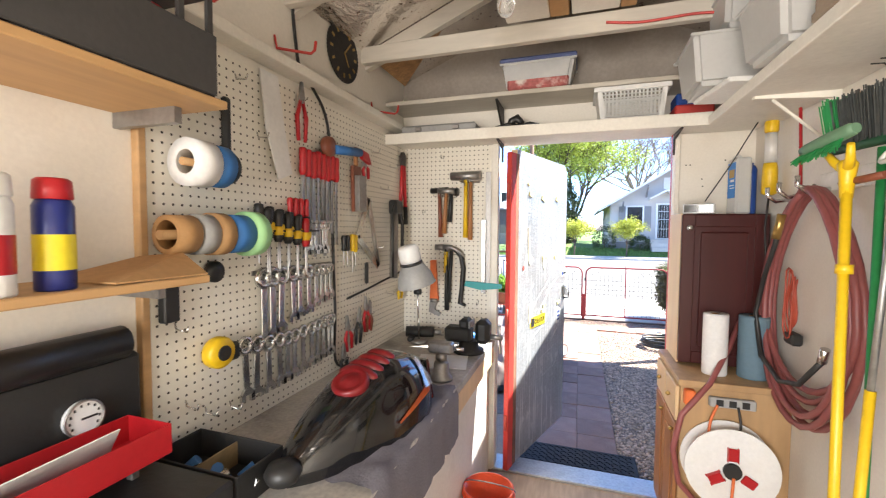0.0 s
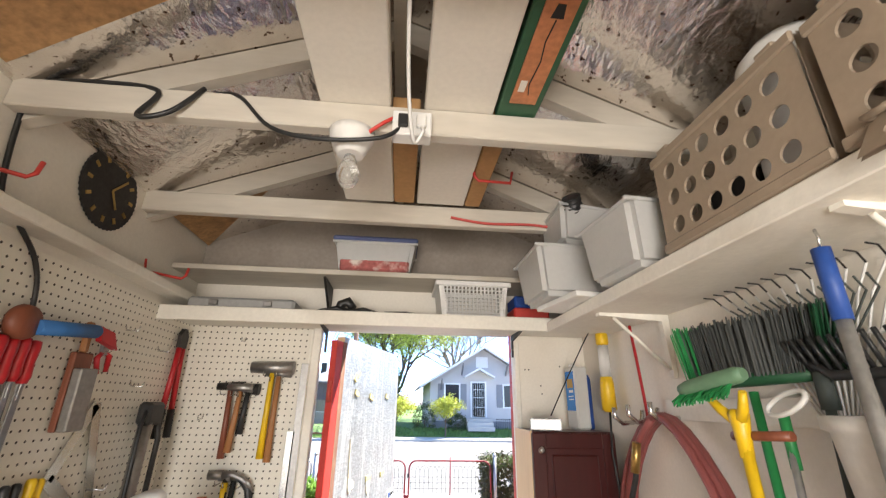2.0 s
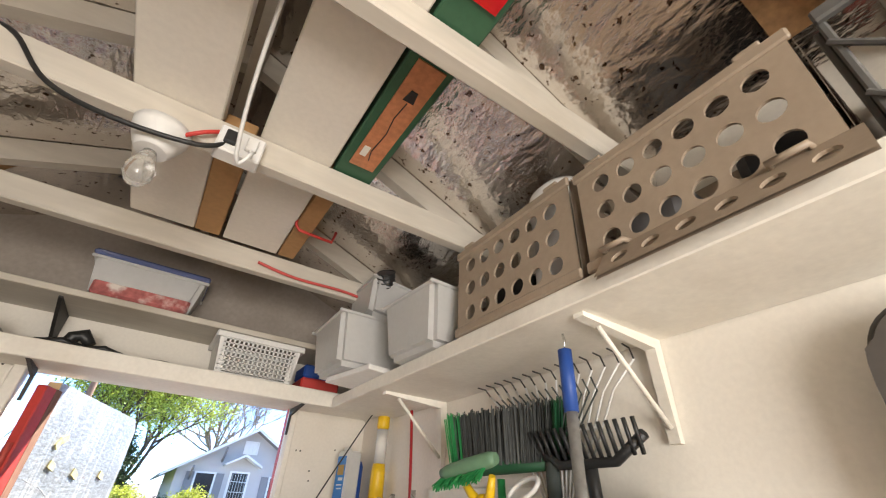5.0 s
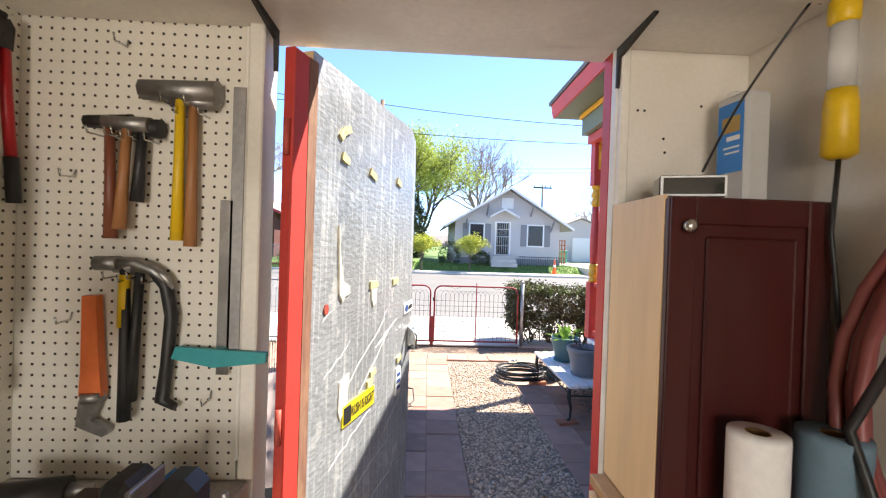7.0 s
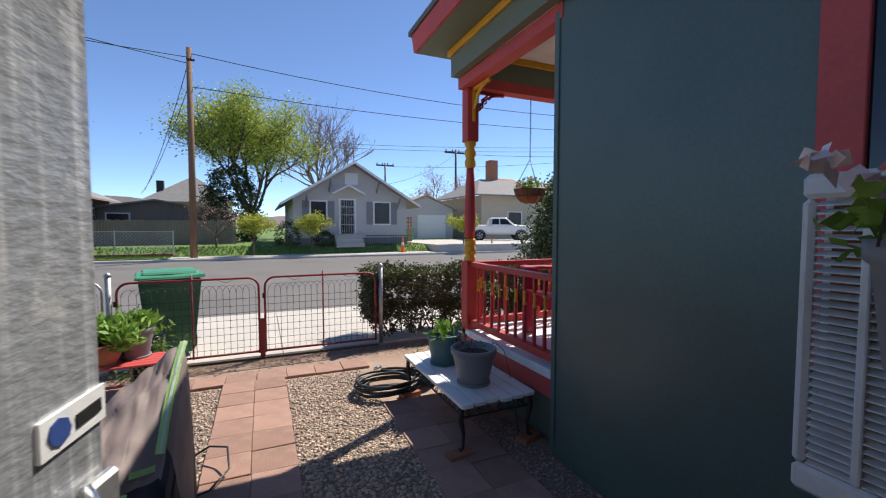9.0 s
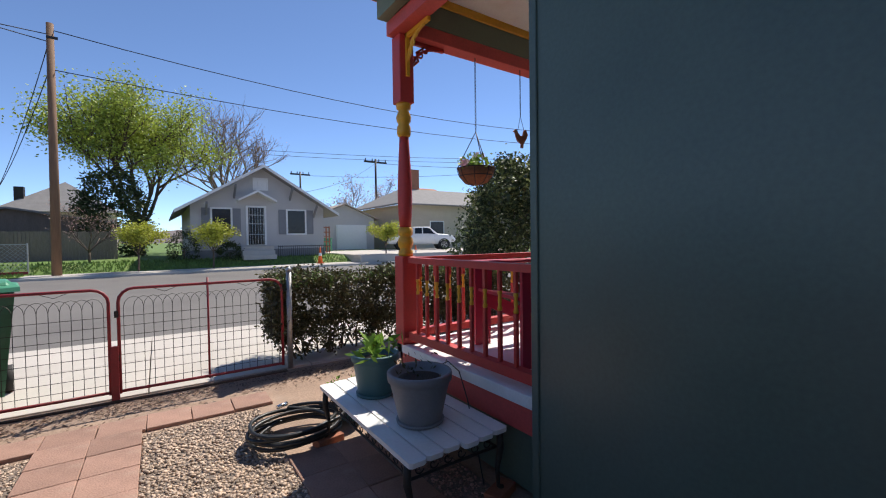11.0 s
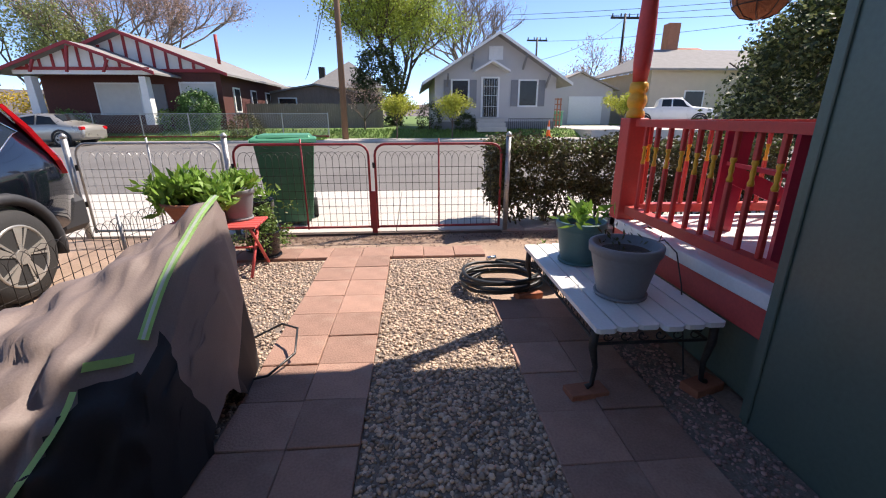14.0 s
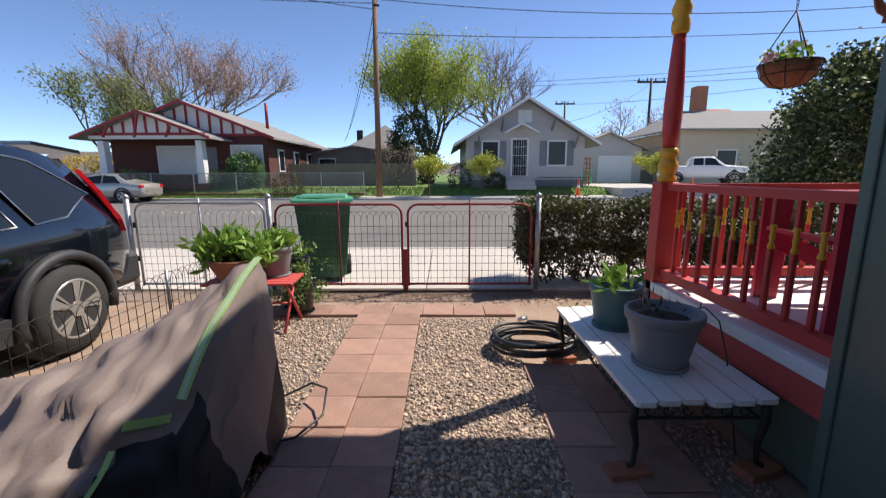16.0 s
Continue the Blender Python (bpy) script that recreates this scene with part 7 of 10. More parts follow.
for x in (-0.43,):
    part("upper_bracket", slab(B(), [(x, 2.798, 2.375), (x, 2.798, 2.23), (x, 2.785, 2.23), (x, 2.56, 2.368), (x, 2.56, 2.375)], (0.012, 0, 0)), "dark_iron", sh)
sh = thing("side_shelf", "deep cream painted shelf along the side wall", "shelf")
part("shelf_board", box(B(), 0.64, XR - 0.002, -1.2, 2.47, 2.125, 2.17, 0.003), "trim_paint", sh)
for y in (2.02, 1.12, 0.1):
    bm = B()
    slab(bm, [(XR - 0.002, y, 2.125), (XR - 0.002, y, 1.90), (XR - 0.017, y, 1.90), (XR - 0.03, y, 2.10), (0.68, y, 2.115), (0.68, y, 2.125)], (0, 0.025, 0))
    part("bracket", bm, "trim_paint", sh, "painted steel bracket")
    part("brace", tube(B(), [(XR - 0.02, y + 0.012, 1.93), (0.74, y + 0.012, 2.11)], 0.006, 6), "trim_paint", sh)

M["tool_red_cloth"] = mat("tool_red_cloth", (0.40, 0.12, 0.11), 0.8, vary=0.4, scale=25, stain=(0.7, 0.66, 0.6), stain_amt=0.9)
M["crate_tan"] = mat("crate_tan", (0.31, 0.245, 0.18), 0.5, vary=0.1, scale=8, bump=0.04)
M["clear_plastic"] = mat("clear_plastic", (0.92, 0.92, 0.90), 0.35, vary=0.05, scale=12, bump=0.05, trans=0.6)
M["clear_blue"] = mat("clear_blue", (0.12, 0.15, 0.30), 0.25, vary=0.08, bump=0.02, trans=0.15)


def holed_panel(bm, origin, u, v, w, h, nu, nv, r, thick, margin):
    """A panel with rows of round holes, thick along u x v."""
    o, u, v = Vector(origin), Vector(u), Vector(v)
    n = u.cross(v)
    cu, cv = (w - 2 * margin) / nu, (h - 2 * margin) / nv

    def P(a, b, d):
        return bm.verts.new(o + u * a + v * b + n * d)
    for d in (0, thick):
        for i in range(nu):
            for j in range(nv):
                x0, y0 = margin + i * cu, margin + j * cv
                cx, cy = x0 + cu / 2, y0 + cv / 2
                K = 16
                inner = [P(cx + r * math.cos(k * math.tau / K), cy + r * math.sin(k * math.tau / K), d) for k in range(K)]
                outer = []
                for k in range(K):
                    c, s = math.cos(k * math.tau / K), math.sin(k * math.tau / K)
                    q = max(abs(c), abs(s))
                    outer.append(P(cx + cu / 2 * c / q, cy + cv / 2 * s / q, d))
                for k in range(K):
                    bm.faces.new((inner[k], inner[(k + 1) % K], outer[(k + 1) % K], outer[k]))
                if d == 0:
                    first = inner
                    wall_ring = [P(cx + r * math.cos(k * math.tau / K), cy + r * math.sin(k * math.tau / K), thick) for k in range(K)]
                    for k in range(K):
                        bm.faces.new((first[k], first[(k + 1) % K], wall_ring[(k + 1) % K], wall_ring[k]))
        for a0, a1, b0, b1 in ((0, w, 0, margin), (0, w, h - margin, h), (0, margin, margin, h - margin), (w - margin, w, margin, h - margin)):
            bm.faces.new([P(a, b, d) for a, b in ((a0, b0), (a1, b0), (a1, b1), (a0, b1))])
    bmesh.ops.remove_doubles(bm, verts=list(bm.verts), dist=0.0004)
    return bm


def milk_crate(y0, y1, x0, x1, z0, z1, nu, nv):
    t = thing("plastic_crate", "tan plastic crate with round holes on the shelf", "crate", group="crates on the shelf")
    ln, wd, ht = y1 - y0, x1 - x0, z1 - z0
    part("front_panel", holed_panel(B(), (x0, y0, z0), (0, 1, 0), (0, 0, 1), ln, ht, nu, nv, min(0.024, ln / nu * 0.30), -0.006, 0.028), "crate_tan", t)
    part("back_panel", holed_panel(B(), (x1 - 0.006, y0, z0), (0, 1, 0), (0, 0, 1), ln, ht, nu, nv, min(0.024, ln / nu * 0.30), -0.006, 0.028), "crate_tan", t)
    for y in (y0, y1 - 0.006):
        part("end_panel", holed_panel(B(), (x0 + 0.006, y, z0), (1, 0, 0), (0, 0, 1), wd - 0.012, ht, 3, nv, 0.026, 0.006 if y == y0 else 0.006, 0.028), "crate_tan", t)
    part("bottom", box(B(), x0, x1, y0, y1, z0, z0 + 0.006), "crate_tan", t)
    for z in (z0 + 0.006, z1 - 0.026):
        part("rim", box(B(), x0 - 0.012, x0, y0 - 0.008, y1 + 0.008, z, z + 0.026, 0.004), "crate_tan", t)
        part("rim", box(B(), x1, x1 + 0.008, y0 - 0.008, y1 + 0.008, z, z + 0.026, 0.004), "crate_tan", t)
    for y in (y0 + 0.05, y1 - 0.05):
        part("stacking_lug", box(B(), x0 - 0.010, x0 + 0.012, y - 0.022, y + 0.022, z1, z1 + 0.012, 0.003), "crate_tan", t)
    return t


milk_crate(1.09, 1.53, 0.655, 0.935, 2.17, 2.455, 6, 3)
cr2 = milk_crate(0.635, 1.06, 0.655, 0.935, 2.17, 2.44, 6, 3)
flap = holed_panel(B(), (0, 0, 0), (0, 1, 0), (0, 0, 1), 0.40, 0.085, 6, 1, 0.017, -0.006, 0.012)
flap.transform(pose(0.6, 0.62, 2.128, 0, 34, 0))
part("flap", flap, "crate_tan", cr2, "tan holed lid flap hanging over the shelf edge")
for y in (0.70, 0.99):
    part("flap_loop", tube(B(), [(0.652, y - 0.025, 2.205), (0.625, y - 0.025, 2.20), (0.625, y + 0.025, 2.20), (0.652, y + 0.025, 2.205)], 0.006, 6), "crate_tan", cr2)


def lattice_crate(x0, x1, y0, y1, z0, z1):
    """An open crate with a diagonal lattice front."""
    t = thing("lattice_crate", "dark grey plastic crate with a diagonal lattice", "crate")
    part("end_panel", box(B(), x0, x1, y1 - 0.012, y1, z0, z1, 0.003), "crate_grey", t)
    part("end_panel", box(B(), x0, x1, y0, y0 + 0.012, z0, z1, 0.003), "crate_grey", t)
    for k in range(4):
        part("end_rib", box(B(), x0 + 0.02 + k * 0.07, x0 + 0.035 + k * 0.07, y1, y1 + 0.010, z0 + 0.01, z1 - 0.02, 0.002), "crate_grey", t)
    for z, h in ((z0, 0.03), (z1 - 0.028, 0.028)):
        part("rim", box(B(), x0 - 0.010, x0 + 0.006, y0, y1, z, z + h, 0.004), "crate_grey", t)
        part("rim", box(B(), x1 - 0.006, x1 + 0.004, y0, y1, z, z + h, 0.004), "crate_grey", t)
    w, h = y1 - y0, z1 - z0 - 0.05
    n = 6
    for k in range(n):
        for d in (-1, 1):
            a = y0 + w * (k + 0.5) / n
            b = a + d * h * 0.75
            p, q = Vector((x0 - 0.002, a, z0 + 0.025)), Vector((x0 - 0.002, b, z1 - 0.025))
            if b > y1 or b < y0:
                e = (y1 if b > y1 else y0)
                q = p.lerp(q, (e - a) / (b - a))
            part("lattice_bar", rod(B(), p, q, 0.005, n=6), "crate_grey", t)
    part("bottom", box(B(), x0, x1, y0, y1, z0, z0 + 0.006), "crate_grey", t)
    return t


M["crate_grey"] = mat("crate_grey", (0.10, 0.098, 0.092), 0.5, vary=0.12, scale=8, bump=0.04)
lattice_crate(0.66, 0.93, 0.08, 0.60, 2.17, 2.44)
solo("folded_sheet", box(B(), 0.72, 0.92, 0.12, 0.54, 2.18, 2.30, 0.03), "tool_red_cloth", "faded red cloth folded inside a crate", "cloth")
bm = B()
slab(bm, [(0.73, 0.66, 2.688), (0.73, 0.36, 2.688), (0.86, 0.36, 2.635), (0.86, 0.66, 2.635)], (0, 0, -0.008))
solo("sheathing_patch", bm, "osb", "bare brown roof sheathing where foil is torn", "sheathing")
for k, (y, z) in enumerate(((0.71, 2.23), (0.94, 2.25), (1.2, 2.22), (1.35, 2.23))):
    solo("stored_cloth", box(B(), 0.69, 0.91, y - 0.07, y + 0.07, 2.178, z + 0.08, 0.02), ("black_plastic", "grey_pot", "white_paint")[k % 3], "rolled cloth stored inside a plastic crate", "cloth")
bm = B()
lathe(bm, [(0.085, 0), (0.10, 0.30), (0.108, 0.31), (0.10, 0.35), (0.07, 0.385), (0.02, 0.40)], n=24, at=(0.79, 1.21, 2.18))
solo("white_bucket", bm, "white_paint", "white plastic bucket standing in a crate", "bucket")


def clear_bin(name, label, m, w, d, h, mat_, lid=None):
    t = thing(name, label, "storage box", m)
    bm = B()
    a, b = 0.86, 1.0
    bot = [(-w / 2 * a, -d / 2 * a, 0), (w / 2 * a, -d / 2 * a, 0), (w / 2 * a, d / 2 * a, 0), (-w / 2 * a, d / 2 * a, 0)]
    top = [(-w / 2, -d / 2, h), (w / 2, -d / 2, h), (w / 2, d / 2, h), (-w / 2, d / 2, h)]
    rb, rt = [bm.verts.new(p) for p in bot], [bm.verts.new(p) for p in top]
    bm.faces.new(rb[::-1])
    for k in range(4):
        bm.faces.new((rb[k], rb[(k + 1) % 4], rt[(k + 1) % 4], rt[k]))
    bmesh.ops.bevel(bm, geom=[e for e in bm.edges if len(e.link_faces) == 2], offset=0.02, segments=2, affect="EDGES")
    bmesh.ops.solidify(bm, geom=list(bm.faces), thickness=0.003)
    part("tub", bm, mat_, t)
    bm = B()
    for s in (-1, 1):
        box(bm, -w / 2 - 0.012, w / 2 + 0.012, s * d / 2 - 0.006, s * d / 2 + 0.006, h - 0.012, h, 0.003)
        box(bm, s * w / 2 - 0.006, s * w / 2 + 0.006, -d / 2, d / 2, h - 0.012, h, 0.003)
    part("rim", bm, mat_, t)
    if lid:
        part("lid", box(B(), -w / 2 - 0.012, w / 2 + 0.012, -d / 2 - 0.01, d / 2 + 0.01, h, h + 0.025, 0.008), lid, t)
    return t


clear_bin("storage_tub", "translucent plastic tub on the shelf corner", pose(0.64, 2.19, 2.1945), 0.34, 0.32, 0.20, "clear_plastic")
clear_bin("storage_tub", "translucent plastic tub stacked on another", pose(0.69, 2.15, 2.40, 0, 6, 0), 0.26, 0.26, 0.16, "clear_plastic")
bm = B()
tube(bm, [(0.72, 2.16, 2.425), (0.68, 2.11, 2.49), (0.645, 2.06, 2.55), (0.62, 2.02, 2.595)], 0.036, 16)
for k in range(9):
    u = k / 8
    tube(bm, [Vector((0.68 - 0.06 * u, 2.11 - 0.09 * u, 2.49 + 0.105 * u)) + Vector((0.037 * math.cos(a), 0.0285 * math.sin(a), 0.024 * math.sin(a) + 0.02 * math.cos(a))) for a in [j * math.tau / 14 for j in range(14)]], 0.0035, 4, True)
solo("hose_end", bm, "black_plastic", "ribbed black hose end standing in a plastic tub", "hose")
clear_bin("storage_tub", "large translucent plastic tub beside the crates", pose(0.735, 1.745, 2.172, 0, 0, 4), 0.31, 0.30, 0.20, "clear_plastic")
solo("paper_sheaf", box(B(), -0.11, 0.11, -0.15, 0.15, 0, 0.02, 0.003), "white_paint", "stack of white paper under the tubs", "paper", m=pose(0.66, 2.13, 2.15 + 0.022, 0, 0, 10))
bm = B()
tube(bm, [(0, 0, 0), (0.02, 0.02, 0.08), (0.0, 0.03, 0.14)], [0.06, 0.05, 0.045], 10)
solo("black_hose_end", bm, "black_plastic", "black plastic hose end in a tub", "hose", m=pose(0.66, 2.16, 2.40))
tt = clear_bin("tote", "blue lidded clear tote with red and white things", pose(-0.19, 2.66, 2.402), 0.40, 0.24, 0.16, "clear_plastic", "clear_blue")
part("content", box(B(), -0.17, 0.17, -0.112, 0.09, 0.01, 0.07, 0.01), "tool_red_cloth", tt, "red and white cloth contents")
for x, mt in ((-0.11, "white_paint"), (0.0, "red"), (0.10, "red_faded")):
    part("content", box(B(), x - 0.045, x + 0.045, -0.07, 0.07, 0.01, 0.09 + abs(x) * 0.2, 0.02), mt, tt)


def laundry_basket(m, w, d, h):
    t = thing("plastic_basket", "white slotted plastic basket on the shelf", "basket", m)
    bm = B()
    nx, nz = 16, 7
    for s in (-1, 1):
        for k in range(nx + 1):
            x = -w * 0.42 + w * 0.84 * k / nx
            box(bm, x - 0.004, x + 0.004, s * d * 0.47 - 0.003, s * d * 0.47 + 0.003, 0.015, h - 0.02)
        for k in range(nz + 1):
            z = 0.02 + (h - 0.045) * k / nz
            box(bm, -w * 0.43, w * 0.43, s * d * 0.47 - 0.003, s * d * 0.47 + 0.003, z - 0.003, z + 0.003)
    for s in (-1, 1):
        for a0, a1 in ((0.42, 0.48),):
            slab(bm, [(s * w * a0, -d * 0.47, 0), (s * w * a1, -d * 0.47, h), (s * w * a1, d * 0.47, h), (s * w * a0, d * 0.47, 0)], (s * 0.004, 0, 0))
            slab(bm, [(s * w * 0.36, -d * 0.475, 0.0), (s * w * 0.43, -d * 0.475, 0.0), (s * w * 0.49, -d * 0.475, h), (s * w * 0.42, -d * 0.475, h)], (0, 0.006, 0))
    part("lattice", bm, "white_paint", t)
    bm = B()
    box(bm, -w / 2 - 0.01, w / 2 + 0.01, -d / 2 - 0.005, -d / 2 + 0.02, h - 0.025, h, 0.004)
    box(bm, -w / 2 - 0.01, w / 2 + 0.01, d / 2 - 0.02, d / 2, h - 0.025, h, 0.004)
    for s in (-1, 1):
        box(bm, s * w / 2 - 0.012, s * w / 2 + 0.012, -d / 2, d / 2, h - 0.025, h, 0.004)
    part("rim", bm, "white_paint", t)
    part("bottom", box(B(), -w * 0.43, w * 0.43, -d * 0.47, d * 0.47, 0, 0.012), "white_paint", t)
    return t


laundry_basket(pose(0.30, 2.64, 2.193), 0.35, 0.26, 0.175)
M["case_grey"] = mat("case_grey", (0.33, 0.33, 0.32), 0.5, vary=0.12, scale=8)
M["blue"] = mat("blue", (0.02, 0.07, 0.30), 0.5, vary=0.1)
cs_ = thing("flat_case", "flat grey plastic tool case on the shelf", "case", pose(-0.78, 2.64, 2.193))
part("shell", box(B(), -0.24, 0.24, -0.11, 0.11, 0, 0.055, 0.012), "case_grey", cs_)
for x in (-0.12, 0.12):
    part("latch", box(B(), x - 0.02, x + 0.02, -0.122, -0.11, 0.015, 0.04, 0.003), "steel", cs_)
bx = thing("red_box", "small red and blue plastic boxes on the shelf", "box", pose(0.60, 2.64, 2.193))
part("lower_tray", box(B(), -0.09, 0.09, -0.08, 0.08, 0, 0.065, 0.008), "red", bx)
part("upper_tray", box(B(), -0.085, 0.085, -0.075, 0.075, 0.066, 0.125, 0.008), "blue", bx, "blue plastic tray")
bm = B()
for k in range(7):
    a = rnd.uniform(-0.2, 0.2)
    tube(bm, [(a, rnd.uniform(-.05, .05), 0.012), (a + 0.1, rnd.uniform(-.06, .06), 0.03), (a + 0.18, 0, 0.012)], 0.012, 6)
tube(bm, [(-0.08, 0, 0.01), (-0.06, 0, 0.06), (-0.03, 0, 0.075), (0.0, 0, 0.04)], [0.02, 0.025, 0.025, 0.02], 8)
solo("strap_heap", bm, "black_plastic", "small heap of black straps on the shelf", "straps", m=pose(-0.28, 2.62, 2.193))


# ---- workbench and what lies on it ----
M["tool_red"] = mat("tool_red", (0.40, 0.010, 0.015), 0.4, vary=0.1)
M["tool_yellow"] = mat("tool_yellow", (0.70, 0.45, 0.01), 0.4, vary=0.1)
M["tool_orange"] = mat("tool_orange", (0.70, 0.16, 0.04), 0.45, vary=0.1)
M["cord_red"] = mat("cord_red", (0.38, 0.06, 0.03), 0.5, vary=0.1)
M["bucket_red"] = mat("bucket_red", (0.75, 0.09, 0.03), 0.4, vary=0.08)
M["rib_red"] = mat("rib_red", (0.17, 0.005, 0.008), 0.42, vary=0.1, bump=0, coat=0.15)
M["brass_dull"] = mat("brass_dull", (0.20, 0.14, 0.07), 0.5, vary=0.2)
M["dark_green_paint"] = mat("dark_green_paint", (0.012, 0.075, 0.03), 0.55, vary=0.15)
M["seat_grey"] = mat("seat_grey", (0.075, 0.066, 0.058), 0.6, vary=0.12, scale=6, bump=0.05)
M["hickory"] = mat("hickory", (0.36, 0.16, 0.06), 0.5, vary=0.2, scale=8, stretch=(1, 1, 0.2))
M["dark_hickory"] = mat("dark_hickory", (0.20, 0.06, 0.03), 0.45, vary=0.2, scale=8, stretch=(1, 1, 0.2))
M["cloth_grey"] = mat("cloth_grey", (0.16, 0.15, 0.17), 0.9, vary=0.15, scale=12, grain=120, bump=0.3)
M["gloss_black"] = mat("gloss_black", (0.008, 0.008, 0.009), 0.12, vary=0.1, bump=0, coat=0.6)
M["tape_blue"] = mat("tape_blue", (0.04, 0.16, 0.42), 0.6, vary=0.08)
M["tape_green"] = mat("tape_green", (0.33, 0.60, 0.28), 0.6, vary=0.08)
M["teal"] = mat("teal", (0.03, 0.30, 0.32), 0.5, vary=0.1)
M["glove_blue"] = mat("glove_blue", (0.03, 0.22, 0.62), 0.5, vary=0.1)
M["can_blue"] = mat("can_blue", (0.015, 0.025, 0.16), 0.3, vary=0.05)
M["broom_green"] = mat("broom_green", (0.02, 0.22, 0.06), 0.5, vary=0.15)
M["sage_green"] = mat("sage_green", (0.12, 0.22, 0.13), 0.6, vary=0.12)
M["bristle_dark"] = mat("bristle_dark", (0.045, 0.055, 0.05), 0.7, vary=0.2)
M["hose_rose"] = mat("hose_rose", (0.26, 0.075, 0.07), 0.45, vary=0.12, scale=10, bump=0.03)
M["paper"] = mat("paper", (0.72, 0.71, 0.69), 0.8, vary=0.08, scale=20)
M["paper_blue"] = mat("paper_blue", (0.12, 0.19, 0.24), 0.8, vary=0.08, scale=20)

wb = thing("workbench", "long built-in workbench with a stained grey top", "workbench")
part("top", box(B(), XL + 0.001, -0.46, -0.9, 2.784, 0.845, 0.889, 0.004), "bench_top", wb)
part("front_rail", box(B(), -0.50, -0.462, -0.9, 2.775, 0.74, 0.845, 0.003), "pale_wood", wb)
part("end_panel", box(B(), XL + 0.02, -0.505, 2.75, 2.778, 0, 0.845), "pale_wood", wb, "pale plywood end panel")
part("front_panel", box(B(), -0.502, -0.49, 1.2, 2.775, 0.0, 0.739, 0.002), "trim_paint", wb, "cream painted front panel")
for y in (-0.8, 0.4, 1.55, 2.68):
    part("leg", box(B(), -0.60, -0.51, y, y + 0.09, 0, 0.845, 0.003), "trim_paint", wb)
part("low_shelf", box(B(), XL + 0.02, -0.61, -0.8, 2.7, 0.18, 0.205), "pale_wood", wb)


def bucket(m):
    t = thing("bucket", "orange-red plastic bucket on the floor", "bucket", m)
    part("pail", lathe(B(), [(0.125, 0), (0.13, 0.01), (0.15, 0.34), (0.158, 0.345), (0.158, 0.37), (0.146, 0.37), (0.122, 0.03), (0.02, 0.025)], n=28), "bucket_red", t)
    part("rim", tube(B(), [(0.158 * math.cos(a), 0.158 * math.sin(a), 0.33) for a in [k * math.tau / 28 for k in range(28)]], 0.008, 6, True), "bucket_red", t)
    part("bail", tube(B(), [(0.16 * math.cos(a), 0.05 - 0.10 * math.sin(a), 0.34 + 0.09 * math.sin(a)) for a in [k * math.pi / 10 for k in range(11)]], 0.004, 5), "steel", t)
    return t


bucket(pose(-0.355, 2.14, 0) @ Matrix.Scale(0.82, 4))

# welding helmet on a grey cloth
wh = thing("welding_helmet", "glossy black welding helmet with dark red padded vents", "helmet", pose(-0.655, 1.36, 0.902, 0, 0, -9))


def helmet_point(v, a, lift=0.0):
    """A point of the shell: v from nape to brow, a across from side to side."""
    w = np.interp(v, [0, 0.06, 0.15, 0.3, 0.5, 0.7, 0.88, 1], [0.012, 0.055, 0.09, 0.125, 0.15, 0.158, 0.148, 0.118])
    h = np.interp(v, [0, 0.06, 0.15, 0.3, 0.5, 0.7, 0.88, 1], [0.02, 0.07, 0.115, 0.17, 0.225, 0.25, 0.235, 0.19])
    c, n = math.cos(a), max(0.0, math.sin(a))
    return Vector(((w + lift) * math.copysign(abs(c) ** 0.8, c), -0.34 + 0.66 * v, (h + lift) * n ** 0.85))


bm = B()
NV, NA = 44, 28
soft = [[sum((helmet_point(min(1, max(0, i / NV + o)), k * math.pi / NA) for o in (-0.05, -0.03, 0, 0.03, 0.05)), Vector()) / 5 for k in range(NA + 1)] for i in range(NV + 1)]
rings = [[bm.verts.new(p) for p in row] for row in soft]
for a, b in zip(rings, rings[1:]):
    for k in range(NA):
        bm.faces.new((a[k], a[k + 1], b[k + 1], b[k])).smooth = True
bm.faces.new(rings[-1])
bm.faces.new(rings[0][::-1])
part("shell", bm, "gloss_black", wh)
for k in range(4):
    v, reach = 0.53 + 0.066 * k, 0.50 - 0.055 * k
    part("vent_pad", tube(B(), [helmet_point(v - 0.02 * math.cos(u * math.pi / 2), 1.58 + reach * u, -0.010) for u in (-1, -0.8, -0.4, 0, 0.4, 0.8, 1)], [0.006, 0.018, 0.024, 0.026, 0.024, 0.018, 0.006], 12), "rib_red", wh, "dark red padded vent")
hc = helmet_point(0.425, 1.50, 0.0)
hn = (helmet_point(0.425, 1.44) - helmet_point(0.425, 1.56)).cross(helmet_point(0.46, 1.50) - helmet_point(0.39, 1.50)).normalized()
hn = hn if hn.z > 0 else -hn
hq = hn.to_track_quat("Z", "Y").to_matrix()
part("round_vent", lathe(B(), [(0.062, -0.02), (0.062, 0.006), (0.054, 0.014), (0.045, 0.008), (0.030, 0.009), (0.022, 0.016), (0.006, 0.017)], at=hc, n=24, m=hq), "rib_red", wh, "round dark red vent cap")
bm = B()
pane = [[bm.verts.new(helmet_point(v, a, 0.006)) for a in (0.42, 0.62, 0.82, 1.02, 1.2)] for v in (0.84, 0.88, 0.92, 0.96, 1.0)]
for a, b in zip(pane, pane[1:]):
    for k in range(4):
        bm.faces.new((a[k], a[k + 1], b[k + 1], b[k])).smooth = True
bmesh.ops.solidify(bm, geom=list(bm.faces), thickness=0.003)
